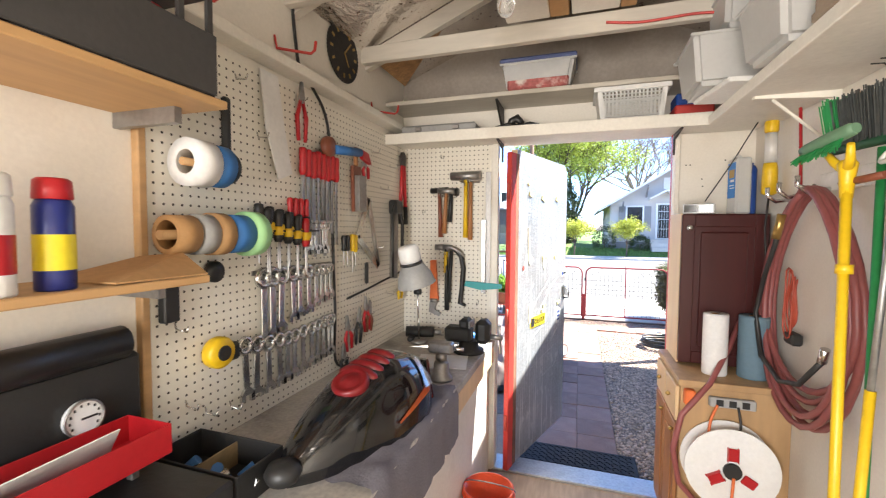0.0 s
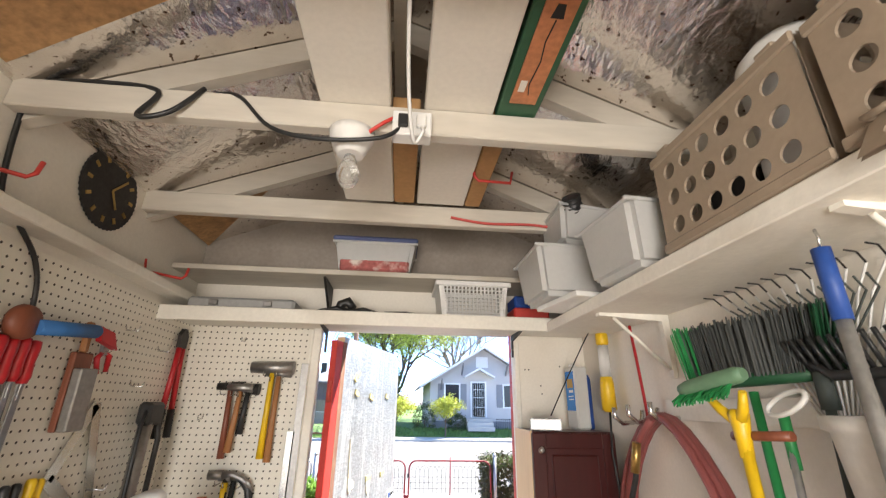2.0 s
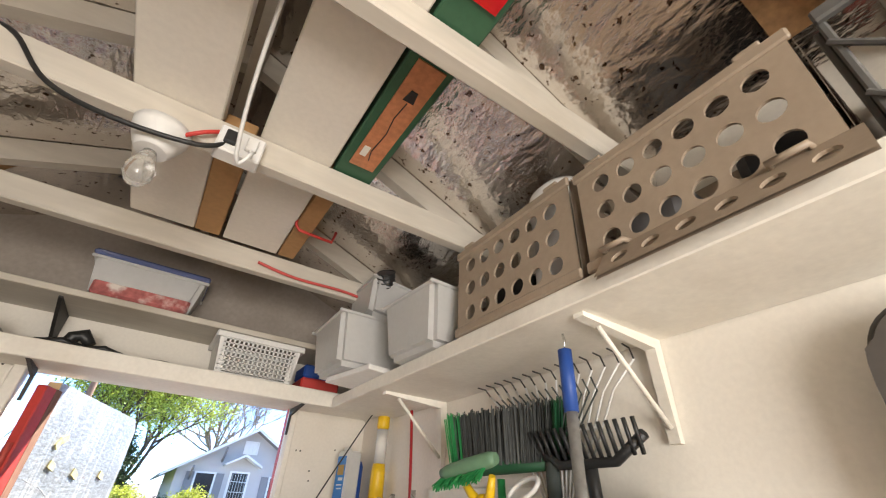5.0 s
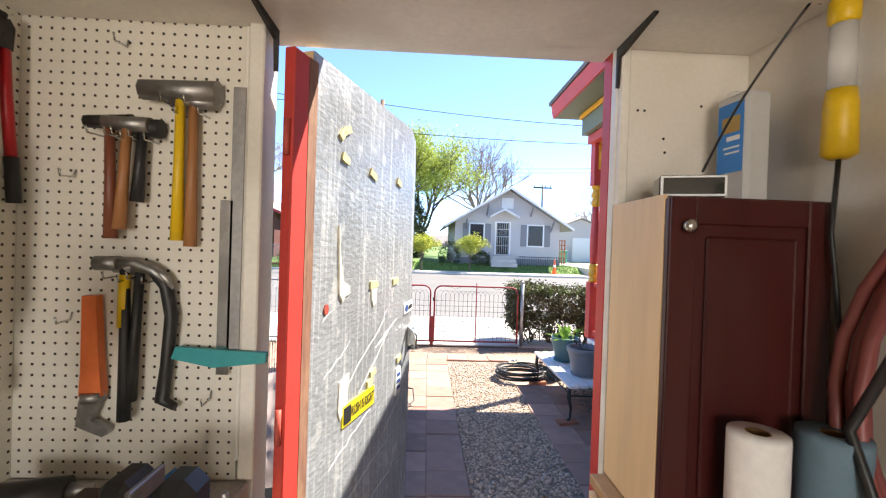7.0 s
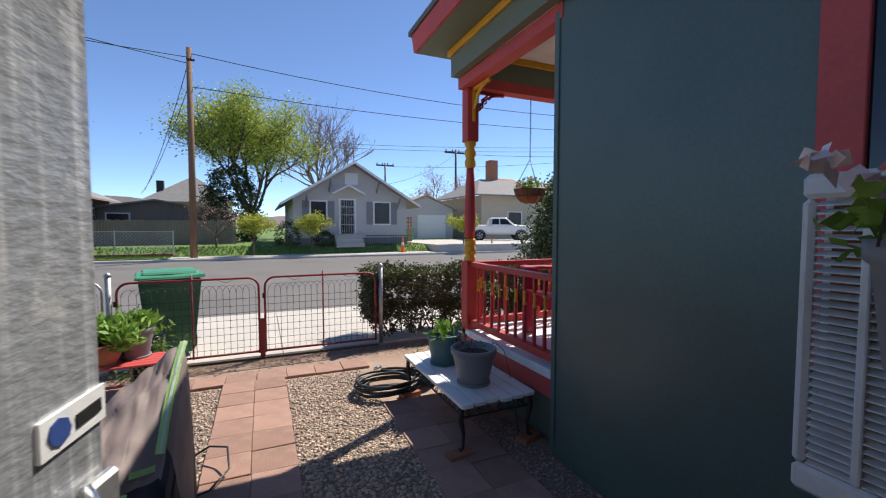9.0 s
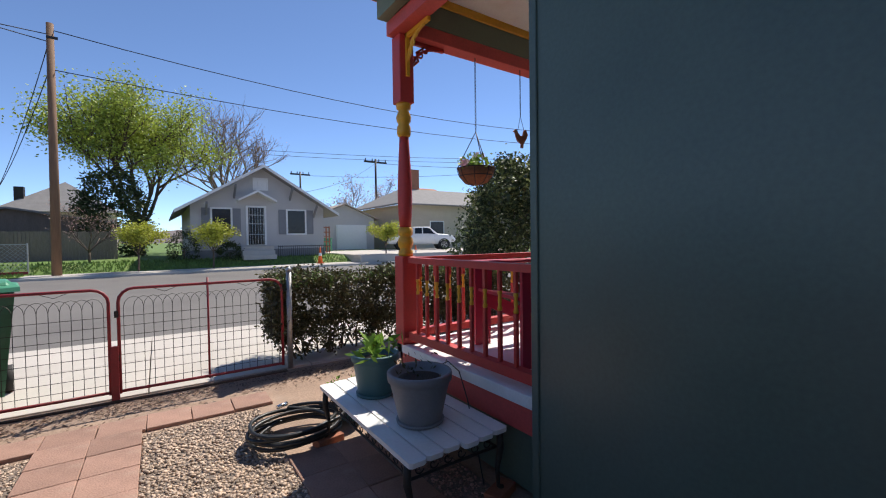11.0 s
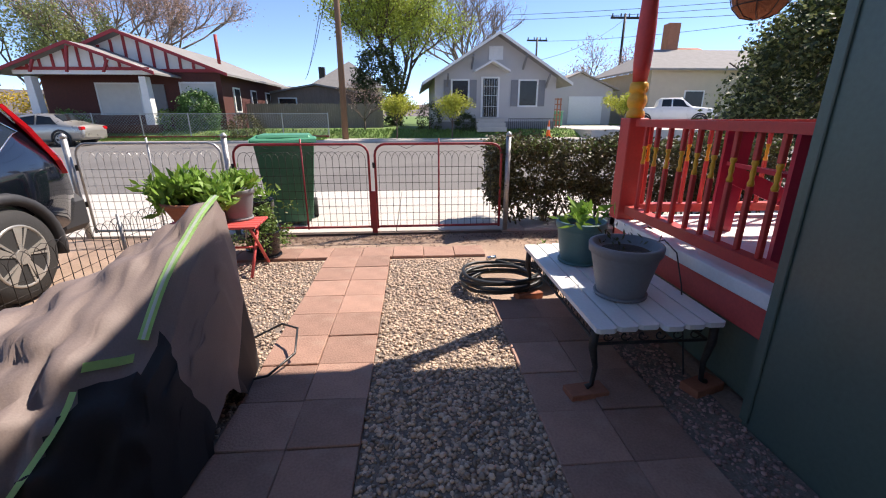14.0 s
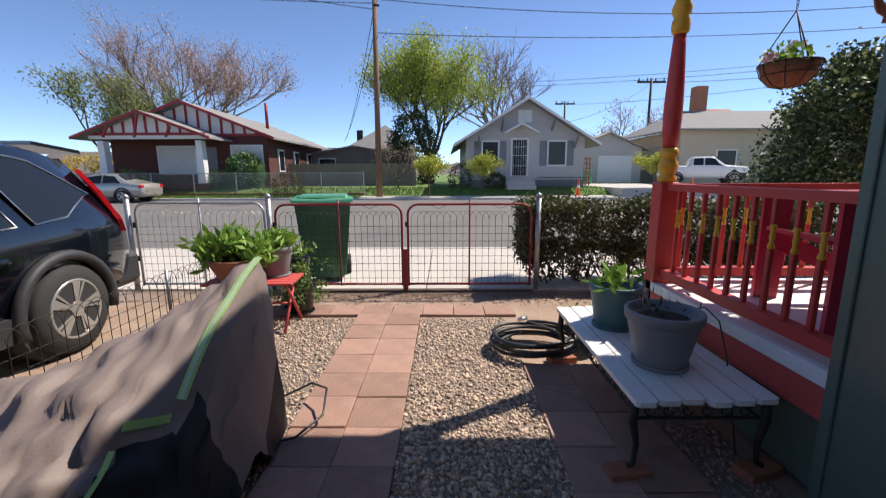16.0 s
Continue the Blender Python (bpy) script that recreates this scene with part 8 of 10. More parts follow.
part("side_lens", bm, "chrome", wh, "bright mirrored side lens")
part("visor_frame", slab(B(), [(-0.115, 0.315, 0.03), (0.115, 0.315, 0.03), (0.10, 0.295, 0.19), (-0.10, 0.295, 0.19)], (0, 0.02, 0.0)), "gloss_black", wh)
part("visor", slab(B(), [(-0.095, 0.337, 0.05), (0.095, 0.337, 0.05), (0.085, 0.318, 0.18), (-0.085, 0.318, 0.18)], (0, 0.006, 0)), "chrome", wh, "bright mirrored visor")
bm = B()
band = [[bm.verts.new(helmet_point(v, a, 0.004)) for a in (0.18 + 0.45 * max(0, v - 0.55), 0.21 + 0.80 * max(0, v - 0.55))] for v in [0.56 + 0.04 * j for j in range(10)]]
for a, b in zip(band, band[1:]):
    bm.faces.new((a[0], a[1], b[1], b[0]))
bmesh.ops.solidify(bm, geom=list(bm.faces), thickness=0.002)
part("orange_flash", bm, "tool_orange", wh)
part("side_knob", lathe(B(), [(0.01, -0.03), (0.04, -0.022), (0.05, 0.0), (0.04, 0.022), (0.01, 0.03)], n=18, at=(0.02, -0.34, 0.05)), "black_plastic", wh)
bm = B()
NX = 22
gridc = []
for i in range(NX + 1):
    row = []
    for j in range(NX + 1):
        x, y = -0.82 + 0.43 * i / NX, 1.10 + 0.80 * j / NX
        z = 0.896 + 0.022 * noise.noise(Vector((x * 14, y * 14, 0))) + 0.012
        if x > -0.462:
            z -= (x + 0.462) * 3.4
            x = -0.449 + 0.016 * noise.noise(Vector((y * 20, 1, 0)))
        row.append(bm.verts.new((x, y + 0.02 * noise.noise(Vector((x * 9, 5, y * 3))), z)))
    gridc.append(row)
for i in range(NX):
    for j in range(NX):
        bm.faces.new((gridc[i][j], gridc[i + 1][j], gridc[i + 1][j + 1], gridc[i][j + 1])).smooth = True
solo("rag", bm, "cloth_grey", "crumpled dark grey cloth hanging over the bench edge", "cloth")

vs_ = thing("bench_vise", "heavy black bench vise at the bench corner", "vise", pose(-0.55, 2.46, 0.889))
part("base", lathe(B(), [(0.09, 0), (0.09, 0.02), (0.06, 0.03), (0.055, 0.07)], n=18), "dark_iron", vs_)
part("fixed_jaw", box(B(), -0.14, 0.02, -0.045, 0.045, 0.06, 0.15, 0.015), "black_plastic", vs_)
part("sliding_jaw", box(B(), 0.045, 0.13, -0.05, 0.05, 0.06, 0.20, 0.025), "black_plastic", vs_)
part("jaw_plate", box(B(), 0.01, 0.022, -0.055, 0.055, 0.15, 0.19, 0.003), "steel", vs_)
part("head", box(B(), -0.05, 0.012, -0.05, 0.05, 0.14, 0.20, 0.015), "black_plastic", vs_)
part("screw", rod(B(), (0.12, 0, 0.10), (0.20, 0, 0.10), 0.016), "steel", vs_)
part("handle", rod(B(), (0.185, -0.03, 0.18), (0.185, 0.03, 0.0), 0.007), "steel", vs_)
v2 = thing("clamp_vise", "small grey swivel clamp vise on the bench", "vise", pose(-0.56, 1.98, 0.889))
part("base", lathe(B(), [(0.055, 0), (0.055, 0.015), (0.04, 0.03), (0.035, 0.08), (0.03, 0.09)], n=16), "steel", v2)
part("ball", lathe(B(), [(0.01, 0.085), (0.028, 0.10), (0.028, 0.12), (0.01, 0.14)], n=14), "steel", v2)
part("jaws", box(B(), -0.06, 0.06, -0.03, 0.03, 0.13, 0.185, 0.01), "steel", v2)
part("screw", rod(B(), (0.05, 0, 0.155), (0.11, 0, 0.155), 0.008), "chrome", v2)
bm = B()
for k in range(5):
    tube(bm, [(rnd.uniform(-.06, .0), rnd.uniform(-.05, .05), 0.015), (rnd.uniform(0, .05), rnd.uniform(-.05, .05), 0.05), (rnd.uniform(.05, .1), rnd.uniform(-.05, .05), 0.02)], [0.02, 0.025, 0.012], 6)
solo("rubber_gloves", bm, "glove_blue", "crumpled bright blue rubber gloves on the bench", "gloves", m=pose(-0.62, 2.66, 0.895))
dk = thing("drill_driver", "dark cordless driver lying at the bench corner", "drill", pose(-0.92, 2.62, 0.93, 0, 0, 15))
part("body", rod(B(), (-0.09, 0, 0.01), (0.09, 0, 0.01), 0.035, n=12), "black_plastic", dk)
part("chuck", rod(B(), (0.09, 0, 0.01), (0.14, 0, 0.01), 0.02, 0.012, n=12), "steel", dk)
part("grip", box(B(), -0.07, -0.03, -0.10, 0.0, -0.035, 0.0, 0.01), "black_plastic", dk)
solo("paper_sheet", box(B(), -0.15, 0.12, -0.1, 0.12, 0, 0.006, 0.001), "paper", "white paper sheets on the bench", "paper", m=pose(-0.62, 2.50 - 0.28, 0.8895, 0, 0, 12))

tb_ = thing("tool_case", "open black tool case with a dial in the lid", "tool case", pose(-0.86, 0.62, 0.889, 0, 0, 0))
part("case", box(B(), -0.22, 0.12, -0.30, 0.29, 0, 0.10, 0.008), "black_plastic", tb_)
part("lid", box(B(), -0.25, -0.215, -0.33, 0.31, 0.09, 0.385, 0.012), "black_plastic", tb_)
part("lid_roll", rod(B(), (-0.20, -0.33, 0.425), (-0.20, 0.25, 0.425), 0.042, n=18), "black_plastic", tb_)
dl = part("dial", rod(B(), (-0.213, 0.158, 0.263), (-0.20, 0.158, 0.263), 0.042, n=28), "label_white", tb_, "white round dial")
part("dial_rim", tube(B(), [(-0.199, 0.158 + 0.042 * math.cos(a), 0.263 + 0.042 * math.sin(a)) for a in [j * math.tau / 24 for j in range(24)]], 0.003, 5, True), "steel", dl)
for k in range(10):
    a = -0.6 + k * 0.48
    part("mark", box(B(), -0.1995, -0.198, 0.158 + 0.032 * math.cos(a) - 0.002, 0.158 + 0.032 * math.cos(a) + 0.002, 0.263 + 0.032 * math.sin(a) - 0.003, 0.263 + 0.032 * math.sin(a) + 0.003), "ink", dl)
part("needle", box(B(), -0.199, -0.196, 0.15, 0.185, 0.261, 0.265), "ink", dl)
tray = part("tray", box(B(), -0.19, -0.045, -0.14, 0.25, 0.16, 0.164), "tool_red", tb_, "open red metal tray")
for x0, x1, y0, y1 in ((-0.045, -0.041, -0.144, 0.254), (-0.194, -0.19, -0.144, 0.254), (-0.19, -0.045, -0.144, -0.14), (-0.19, -0.045, 0.25, 0.254)):
    part("tray_wall", box(B(), x0, x1, y0, y1, 0.158, 0.232, 0.0015), "tool_red", tray)
for y in (-0.1, 0.2):
    part("tray_arm", box(B(), -0.13, -0.11, y, y + 0.02, 0.10, 0.159, 0.002), "steel", tray)
part("leaflet", slab(B(), [(-0.15, -0.12, 0.166), (-0.15, 0.17, 0.166), (-0.07, 0.15, 0.262), (-0.07, -0.13, 0.25)], (0.002, 0, -0.002)), "paper", tb_, "creased white leaflet")
t2 = thing("parts_box", "open black box of loose small parts", "box", pose(-0.90, 0.985, 0.889, 0, 0, 0))
part("tray", box(B(), -0.15, 0.15, -0.06, 0.10, 0, 0.012, 0.002), "black_plastic", t2)
for x0, x1, y0, y1 in ((-0.15, 0.15, -0.065, -0.059), (-0.15, 0.15, 0.10, 0.106), (-0.156, -0.15, -0.065, 0.106), (0.15, 0.156, -0.065, 0.106)):
    part("tray_wall", box(B(), x0, x1, y0, y1, 0, 0.095, 0.002), "black_plastic", t2)
part("divider", box(B(), -0.01, -0.005, -0.058, 0.099, 0.012, 0.08), "brass_dull", t2, "brown divider")
for k in range(6):
    part("fitting", rod(B(), (-0.1 + 0.045 * k, rnd.uniform(-.03, .06), 0.028), (-0.08 + 0.045 * k, rnd.uniform(-.03, .06), 0.05), 0.016, n=8), "chrome" if k % 2 else "tape_blue", t2)

# wooden shelves beside the tool panel
for z, x1, nm in ((1.485, -0.87, "lower_wall_shelf"), (1.93, -0.80, "upper_wall_shelf")):
    s = thing("wall_shelf", "bare varnished wooden wall shelf", "shelf", group="wooden wall shelves")
    part("board", box(B(), XL + 0.001, x1, -0.5, 0.968, z - 0.02, z, 0.003), "shelf_pine", s)
    for y in (-0.2, 0.9):
        part("bracket", box(B(), XL + 0.001, x1 - 0.1, y, y + 0.02, z - 0.06, z - 0.02), "steel", s)


def spray_can(m, body, cap, label):
    t = thing("spray_can", label, "spray can", m)
    part("can", lathe(B(), [(0.031, 0), (0.033, 0.004), (0.033, 0.165), (0.024, 0.185), (0.012, 0.19)], n=20), body, t)
    part("label_band", lathe(B(), [(0.0335, 0.04), (0.0335, 0.11)], n=20, cap=False), "label_yellow" if body == "can_blue" else "tool_red", t)
    part("cap", lathe(B(), [(0.03, 0.178), (0.032, 0.18), (0.03, 0.215), (0.024, 0.22)], n=18), cap, t)
    return t


spray_can(pose(-0.93, 0.66, 1.485), "can_blue", "tool_red", "blue and yellow spray can with a red cap")
spray_can(pose(-0.92, 0.56, 1.485), "white_paint", "white_paint", "white spray can with a red band")
spray_can(pose(-1.0, 0.50, 1.485), "white_paint", "tool_red", "white spray can with a red cap")
bm = B()
slab(bm, [(-0.1, -0.12, 0), (0.1, -0.1, 0), (0.11, 0.12, 0.0), (0.0, 0.14, 0.05), (-0.11, 0.1, 0.04)], (0, 0, 0.004))
solo("sandpaper", bm, "cardboard", "folded brown sandpaper sheets on the shelf", "sandpaper", m=pose(-0.98, 0.84, 1.487))
cr = thing("wire_crate", "grey plastic crate with red things inside", "crate", pose(-0.97, 0.62, 1.93))
bm = B()
for z in (0.0, 0.07, 0.24):
    box(bm, -0.14, 0.16, -0.32, 0.32, z, z + 0.02, 0.003)
for k in range(9):
    y = -0.32 + k * 0.0775
    box(bm, 0.15, 0.16, y, y + 0.015, 0, 0.26)
M["crate_dark"] = mat("crate_dark", (0.045, 0.043, 0.042), 0.6, vary=0.15, scale=8)
part("frame", bm, "crate_dark", cr)
part("front_band", box(B(), 0.16, 0.168, -0.32, 0.32, 0.005, 0.15, 0.003), "crate_dark", cr)
part("content", box(B(), -0.12, 0.12, -0.28, 0.28, 0.03, 0.20, 0.04), "tool_red", cr, "red bundled cloth")


# ---- hand tools on the boards ----
def west(y, z, out=0.0, tilt=0):
    return pose(XB + out, y, z, 0, 0, -90) @ pose(0, 0, 0, 0, tilt, 0)


def north(x, z, out=0.0, tilt=0):
    return pose(x, 2.784 - out, z, 0, 0, 180) @ pose(0, 0, 0, 0, tilt, 0)


def peg(t, z=0.0, x=0.0):
    part("peg_hook", tube(B(), [(x, 0, z + 0.01), (x, 0.03, z), (x, 0.045, z + 0.012)], 0.0025, 4), "chrome", t)


def wrench(m, L):
    t = thing("combination_wrench", "chrome combination wrench hanging on the tool panel", "wrench", m, "wrenches on the panel")
    w = 0.05 * L + 0.004
    part("shank", box(B(), -w, w, 0.010, 0.018, -L + 0.03, -0.012, 0.002), "chrome", t)
    part("ring_end", tube(B(), [(w * 1.9 * math.cos(a), 0.014, -0.006 + w * 1.9 * math.sin(a)) for a in [k * math.tau / 14 for k in range(14)]], w * 0.75, 6, True), "chrome", t)
    s = w * 2.2
    part("open_end", slab(B(), [(-w, 0.008, -L + 0.035), (-s, 0.008, -L + 0.015), (-s, 0.008, -L - 0.006), (-s * 0.45, 0.008, -L - 0.008), (-s * 0.4, 0.008, -L + 0.012), (s * 0.4, 0.008, -L + 0.012), (s * 0.45, 0.008, -L - 0.008), (s, 0.008, -L - 0.006), (s, 0.008, -L + 0.015), (w, 0.008, -L + 0.035)], (0, 0.012, 0)), "chrome", t)
    peg(t)
    return t


for y, L in ((1.40, 0.25), (1.447, 0.24), (1.502, 0.225), (1.567, 0.20), (1.615, 0.19), (1.674, 0.185), (1.73, 0.165), (1.774, 0.155), (1.81, 0.15), (1.84, 0.14)):
    wrench(west(y, 1.425, 0.008, rnd.uniform(-3, 3)), L)
for y, z, L in ((1.30, 1.19, 0.2), (1.36, 1.18, 0.2), (1.42, 1.17, 0.19), (1.48, 1.165, 0.185), (1.53, 1.16, 0.18), (1.575, 1.16, 0.175), (1.63, 1.165, 0.17), (1.69, 1.165, 0.17), (1.735, 1.17, 0.17), (1.785, 1.175, 0.17), (1.82, 1.175, 0.17), (1.852, 1.175, 0.17)):
    wrench(west(y, z, 0.008, rnd.uniform(-4, 4)), L)
rk = thing("tool_rail", "thin steel rail carrying the wrenches", "rail")
part("rail", box(B(), XB, XB + 0.006, 1.36, 1.87, 1.43, 1.448), "steel", rk)


def screwdriver(m, handle, L=0.2, hl=0.09, r=0.013, label="screwdriver hanging on the tool panel"):
    t = thing("screwdriver", label, "screwdriver", m, "screwdrivers on the panel")
    part("handle", lathe(B(), [(r * 0.7, -hl), (r, -hl * 0.85), (r * 0.85, -hl * 0.5), (r, -hl * 0.2), (r * 0.9, -0.004), (r * 0.5, 0)], n=10, at=(0, 0.02, 0)), handle, t)
    part("blade", rod(B(), (0, 0.02, -hl), (0, 0.02, -L), 0.0035, n=6), "steel", t)
    if hl == 0.12:
        part("collar", lathe(B(), [(r * 0.98, -hl * 0.78), (r * 1.07, -hl * 0.72), (r * 1.07, -hl * 0.55), (r * 0.9, -hl * 0.5)], n=10, at=(0, 0.02, 0)), "tool_yellow", t, "yellow grip band")
    return t


for k in range(8):
    fl = screwdriver(west(1.63 + 0.036 * k, 1.955 - 0.004 * (k % 3), 0.012), "tool_red", 0.16, 0.118, 0.0175, "red handled file hanging on the tool panel")
    part("file_blade", box(B(), -0.009 - 0.002 * (k % 3), 0.009 + 0.002 * (k % 3), 0.017, 0.022, -0.27 - 0.05 * ((k * 5) % 4), -0.112, 0.001), "steel", fl, "flat steel file blade")
for k, y in enumerate((1.64, 1.72, 1.80)):
    f = thing("file", "long dark flat file below a red handle", "file", west(y, 1.80, 0.016, 1))
    part("blade", box(B(), -0.011, 0.011, 0, 0.006, -0.32, 0.0, 0.001), "steel", f)
for k in range(11):
    y = 1.36 + 0.028 * k
    screwdriver(west(y, 1.70 - 0.012 * (k % 2) - 0.004 * k, 0.02 + 0.015 * (k % 2)), "tool_red" if k == 9 else "black_plastic", 0.22 + 0.02 * (k % 3), 0.12, 0.0185, "black and yellow handled screwdriver in the rack")
for k in range(4):
    screwdriver(west(1.54 + 0.035 * k, 1.735, 0.015), "tool_red", 0.16, 0.08, 0.013, "small red handled screwdriver on the tool panel")
rk = thing("screwdriver_rack", "black steel rack holding screwdrivers", "rack")
part("rack", box(B(), XB, XB + 0.06, 1.34, 1.70, 1.595, 1.602), "dark_iron", rk)
for k in range(6):
    wrench(west(1.66 + 0.03 * k, 1.63, 0.012, rnd.uniform(-5, 5)), 0.13)
screwdriver(west(1.95, 1.575, 0.012), "black_plastic", 0.15, 0.08)
screwdriver(west(1.985, 1.575, 0.012), "black_plastic", 0.15, 0.08)
screwdriver(west(2.035, 1.58, 0.012), "tool_yellow", 0.2, 0.09, 0.015, "yellow handled screwdriver on the tool panel")
screwdriver(west(2.065, 1.575, 0.012), "tool_yellow", 0.16, 0.09)


def pliers(m, color, L, label):
    t = thing("pliers", label, "pliers", m, "pliers on the panel")
    for s in (-1, 1):
        part("grip", tube(B(), [(s * 0.008, 0.012, -0.05), (s * 0.03, 0.012, -L * 0.55), (s * 0.022, 0.012, -L)], [0.007, 0.010, 0.008], 7), color, t)
    part("jaw", slab(B(), [(-0.014, 0.006, -0.06), (0.014, 0.006, -0.06), (0.016, 0.006, -0.03), (0.004, 0.006, 0.03), (-0.004, 0.006, 0.03), (-0.016, 0.006, -0.03)], (0, 0.012, 0)), "steel", t)
    peg(t, -0.05)
    return t


pliers(west(1.995, 1.13, 0.01, 8), "tool_red", 0.16, "red handled pliers on the tool panel")
pliers(west(2.12, 1.15, 0.01, -5), "black_plastic", 0.17, "black handled pliers on the tool panel")
pliers(west(2.19, 1.20, 0.01, 5), "tool_red", 0.17, "red handled pliers on the tool panel")
pliers(west(2.24, 1.17, 0.01, -4), "dark_hickory", 0.15, "dark red handled pliers on the tool panel")
pliers(west(1.96, 0.99, 0.01, 3), "black_plastic", 0.10, "black handled pliers low on the panel")
pliers(west(1.635, 2.20, 0.012), "tool_red", 0.22, "long red handled snips on the tool panel")
kf = thing("tin_snips", "black handled knife on a hook rail", "knife", west(2.197, 1.36, 0.012))
part("handle", box(B(), -0.012, 0.012, 0.004, 0.022, -0.06, 0.06, 0.006), "black_plastic", kf)
bm = B()
tube(bm, [(XB + 0.02, 2.0, 1.245), (XB + 0.03, 2.2, 1.27), (XB + 0.03, 2.45, 1.30), (XB + 0.05, 2.62, 1.33)], 0.006, 6)
solo("swing_arm_lamp", bm, "dark_iron", "thin dark jointed lamp arm along the panel", "lamp arm")

# yellow scissors, bolt cutter, caulking gun, plane, squares
pliers(west(2.66, 1.25, 0.012), "tool_yellow", 0.11, "yellow handled shears on the tool panel")
bc = thing("bolt_cutter", "red handled bolt cutter on the tool panel", "bolt cutter", west(2.70, 2.12, 0.015))
part("jaw", slab(B(), [(-0.03, 0.0, -0.09), (0.03, 0, -0.09), (0.035, 0, -0.03), (0.012, 0, 0.0), (-0.012, 0, 0.0), (-0.035, 0, -0.03)], (0, 0.018, 0)), "dark_iron", bc)
for s in (-1, 1):
    part("handle", tube(B(), [(s * 0.015, 0.01, -0.09), (s * 0.022, 0.01, -0.20), (s * 0.045, 0.01, -0.42)], 0.013, 8), "tool_red", bc)
    part("grip", tube(B(), [(s * 0.039, 0.01, -0.36), (s * 0.05, 0.01, -0.48)], 0.016, 8), "black_plastic", bc)
peg(bc, -0.02)
cg = thing("caulking_gun", "blue and red caulking gun on the tool panel", "caulking gun", west(2.0, 2.0, 0.03, 6))
part("barrel", rod(B(), (0.16, 0.02, 0), (-0.08, 0.02, 0), 0.022, n=12), "tape_blue", cg)
part("cap", lathe(B(), [(0.045, 0), (0.05, 0.01), (0.045, 0.03), (0.01, 0.034)], n=18, m=Matrix.Rotation(radians(-90), 3, "X"), at=(0.19, -0.005, 0.01)), "dark_hickory", cg)
part("trigger", slab(B(), [(-0.08, 0.01, 0.02), (-0.16, 0.01, 0.0), (-0.19, 0.01, -0.06), (-0.16, 0.01, -0.05), (-0.10, 0.01, -0.03)], (0, 0.02, 0)), "tool_red", cg)
wp = thing("wire_brush", "wide wooden brush with grey wire bristles", "brush", west(2.08, 1.96, 0.012, 2))
part("back", box(B(), -0.05, 0.035, 0, 0.02, -0.26, -0.02, 0.004), "dark_hickory", wp)
part("bristles", box(B(), -0.047, 0.032, 0.021, 0.05, -0.26, -0.07, 0.004), "steel", wp)
part("handle", box(B(), -0.02, 0.005, 0, 0.02, -0.02, 0.08, 0.005), "hickory", wp)
pliers(west(2.17, 2.0, 0.015, 12), "tool_red", 0.12, "red handled clamp on the tool panel")
sq = thing("rafter_square", "triangular aluminium rafter square on a hook", "square", west(2.24, 1.78, 0.012, -6))
bm = B()
for a, b in (((0.0, 0.0), (0.10, -0.23)), ((0.10, -0.23), (-0.16, -0.38)), ((-0.16, -0.38), (0.0, 0.0))):
    d = Vector((b[0] - a[0], 0, b[1] - a[1])).normalized()
    n = Vector((-d.z, 0, d.x)) * 0.02
    slab(bm, [Vector((a[0], 0, a[1])) + n, Vector((b[0], 0, b[1])) + n, Vector((b[0], 0, b[1])) - n, Vector((a[0], 0, a[1])) - n], (0, 0.005, 0))
part("blade", bm, "chrome", sq)
gg = thing("grease_gun", "black and steel grease gun hanging on the panel", "grease gun", west(2.53, 1.76, 0.03))
part("tube", rod(B(), (0.02, 0.02, -0.02), (0.03, 0.02, -0.46), 0.026, n=12), "steel", gg)
part("head", box(B(), -0.05, 0.06, -0.005, 0.05, -0.06, 0.03, 0.012), "black_plastic", gg)
part("lever", tube(B(), [(-0.03, 0.03, 0.0), (-0.06, 0.04, -0.12), (-0.055, 0.04, -0.40)], 0.011, 7), "dark_iron", gg)
part("hose", tube(B(), [(0.05, 0.03, 0.0), (0.09, 0.04, -0.05), (0.085, 0.04, -0.3), (0.06, 0.03, -0.45)], 0.008, 7), "black_plastic", gg)
bm = B()
slab(bm, [(-0.05, 0, 0.0), (0.05, 0.005, 0.01), (0.06, 0.012, -0.2), (0.03, 0.02, -0.40), (-0.06, 0.015, -0.38), (-0.055, 0.004, -0.2)], (0, 0.006, 0))
solo("work_glove", bm, "paper", "limp white cloth hanging on the tool panel", "cloth", m=west(1.45, 2.20, 0.01, 8))

lm = thing("bench_lamp", "jointed bench lamp with a grey metal shade", "lamp", pose(-0.90, 2.55, 0.889))
part("base", lathe(B(), [(0.055, 0), (0.055, 0.015), (0.02, 0.025)], n=16), "steel", lm)
part("lower_arm", rod(B(), (0, 0, 0.02), (0.03, -0.10, 0.34), 0.007), "chrome", lm)
part("knuckle", rod(B(), (0.01, -0.10, 0.34), (0.05, -0.10, 0.34), 0.018, n=12), "black_plastic", lm)
for o in (-0.012, 0.012):
    part("upper_arm", rod(B(), (0.03 + o, -0.10, 0.34), (0.10 + o, -0.36, 0.545), 0.005), "chrome", lm)
tilt = Matrix.Rotation(radians(12), 3, "X") @ Matrix.Rotation(radians(-10), 3, "Y")
part("shade", lathe(B(), [(0.105, -0.115), (0.102, -0.11), (0.09, -0.06), (0.06, -0.005), (0.055, 0.0)], n=28, at=(0.115, -0.40, 0.535), m=tilt, cap=False), "case_grey", lm, "grey metal shade")
part("collar", lathe(B(), [(0.058, -0.004), (0.060, 0.008), (0.056, 0.012)], n=24, at=(0.115, -0.40, 0.535), m=tilt), "black_plastic", lm)
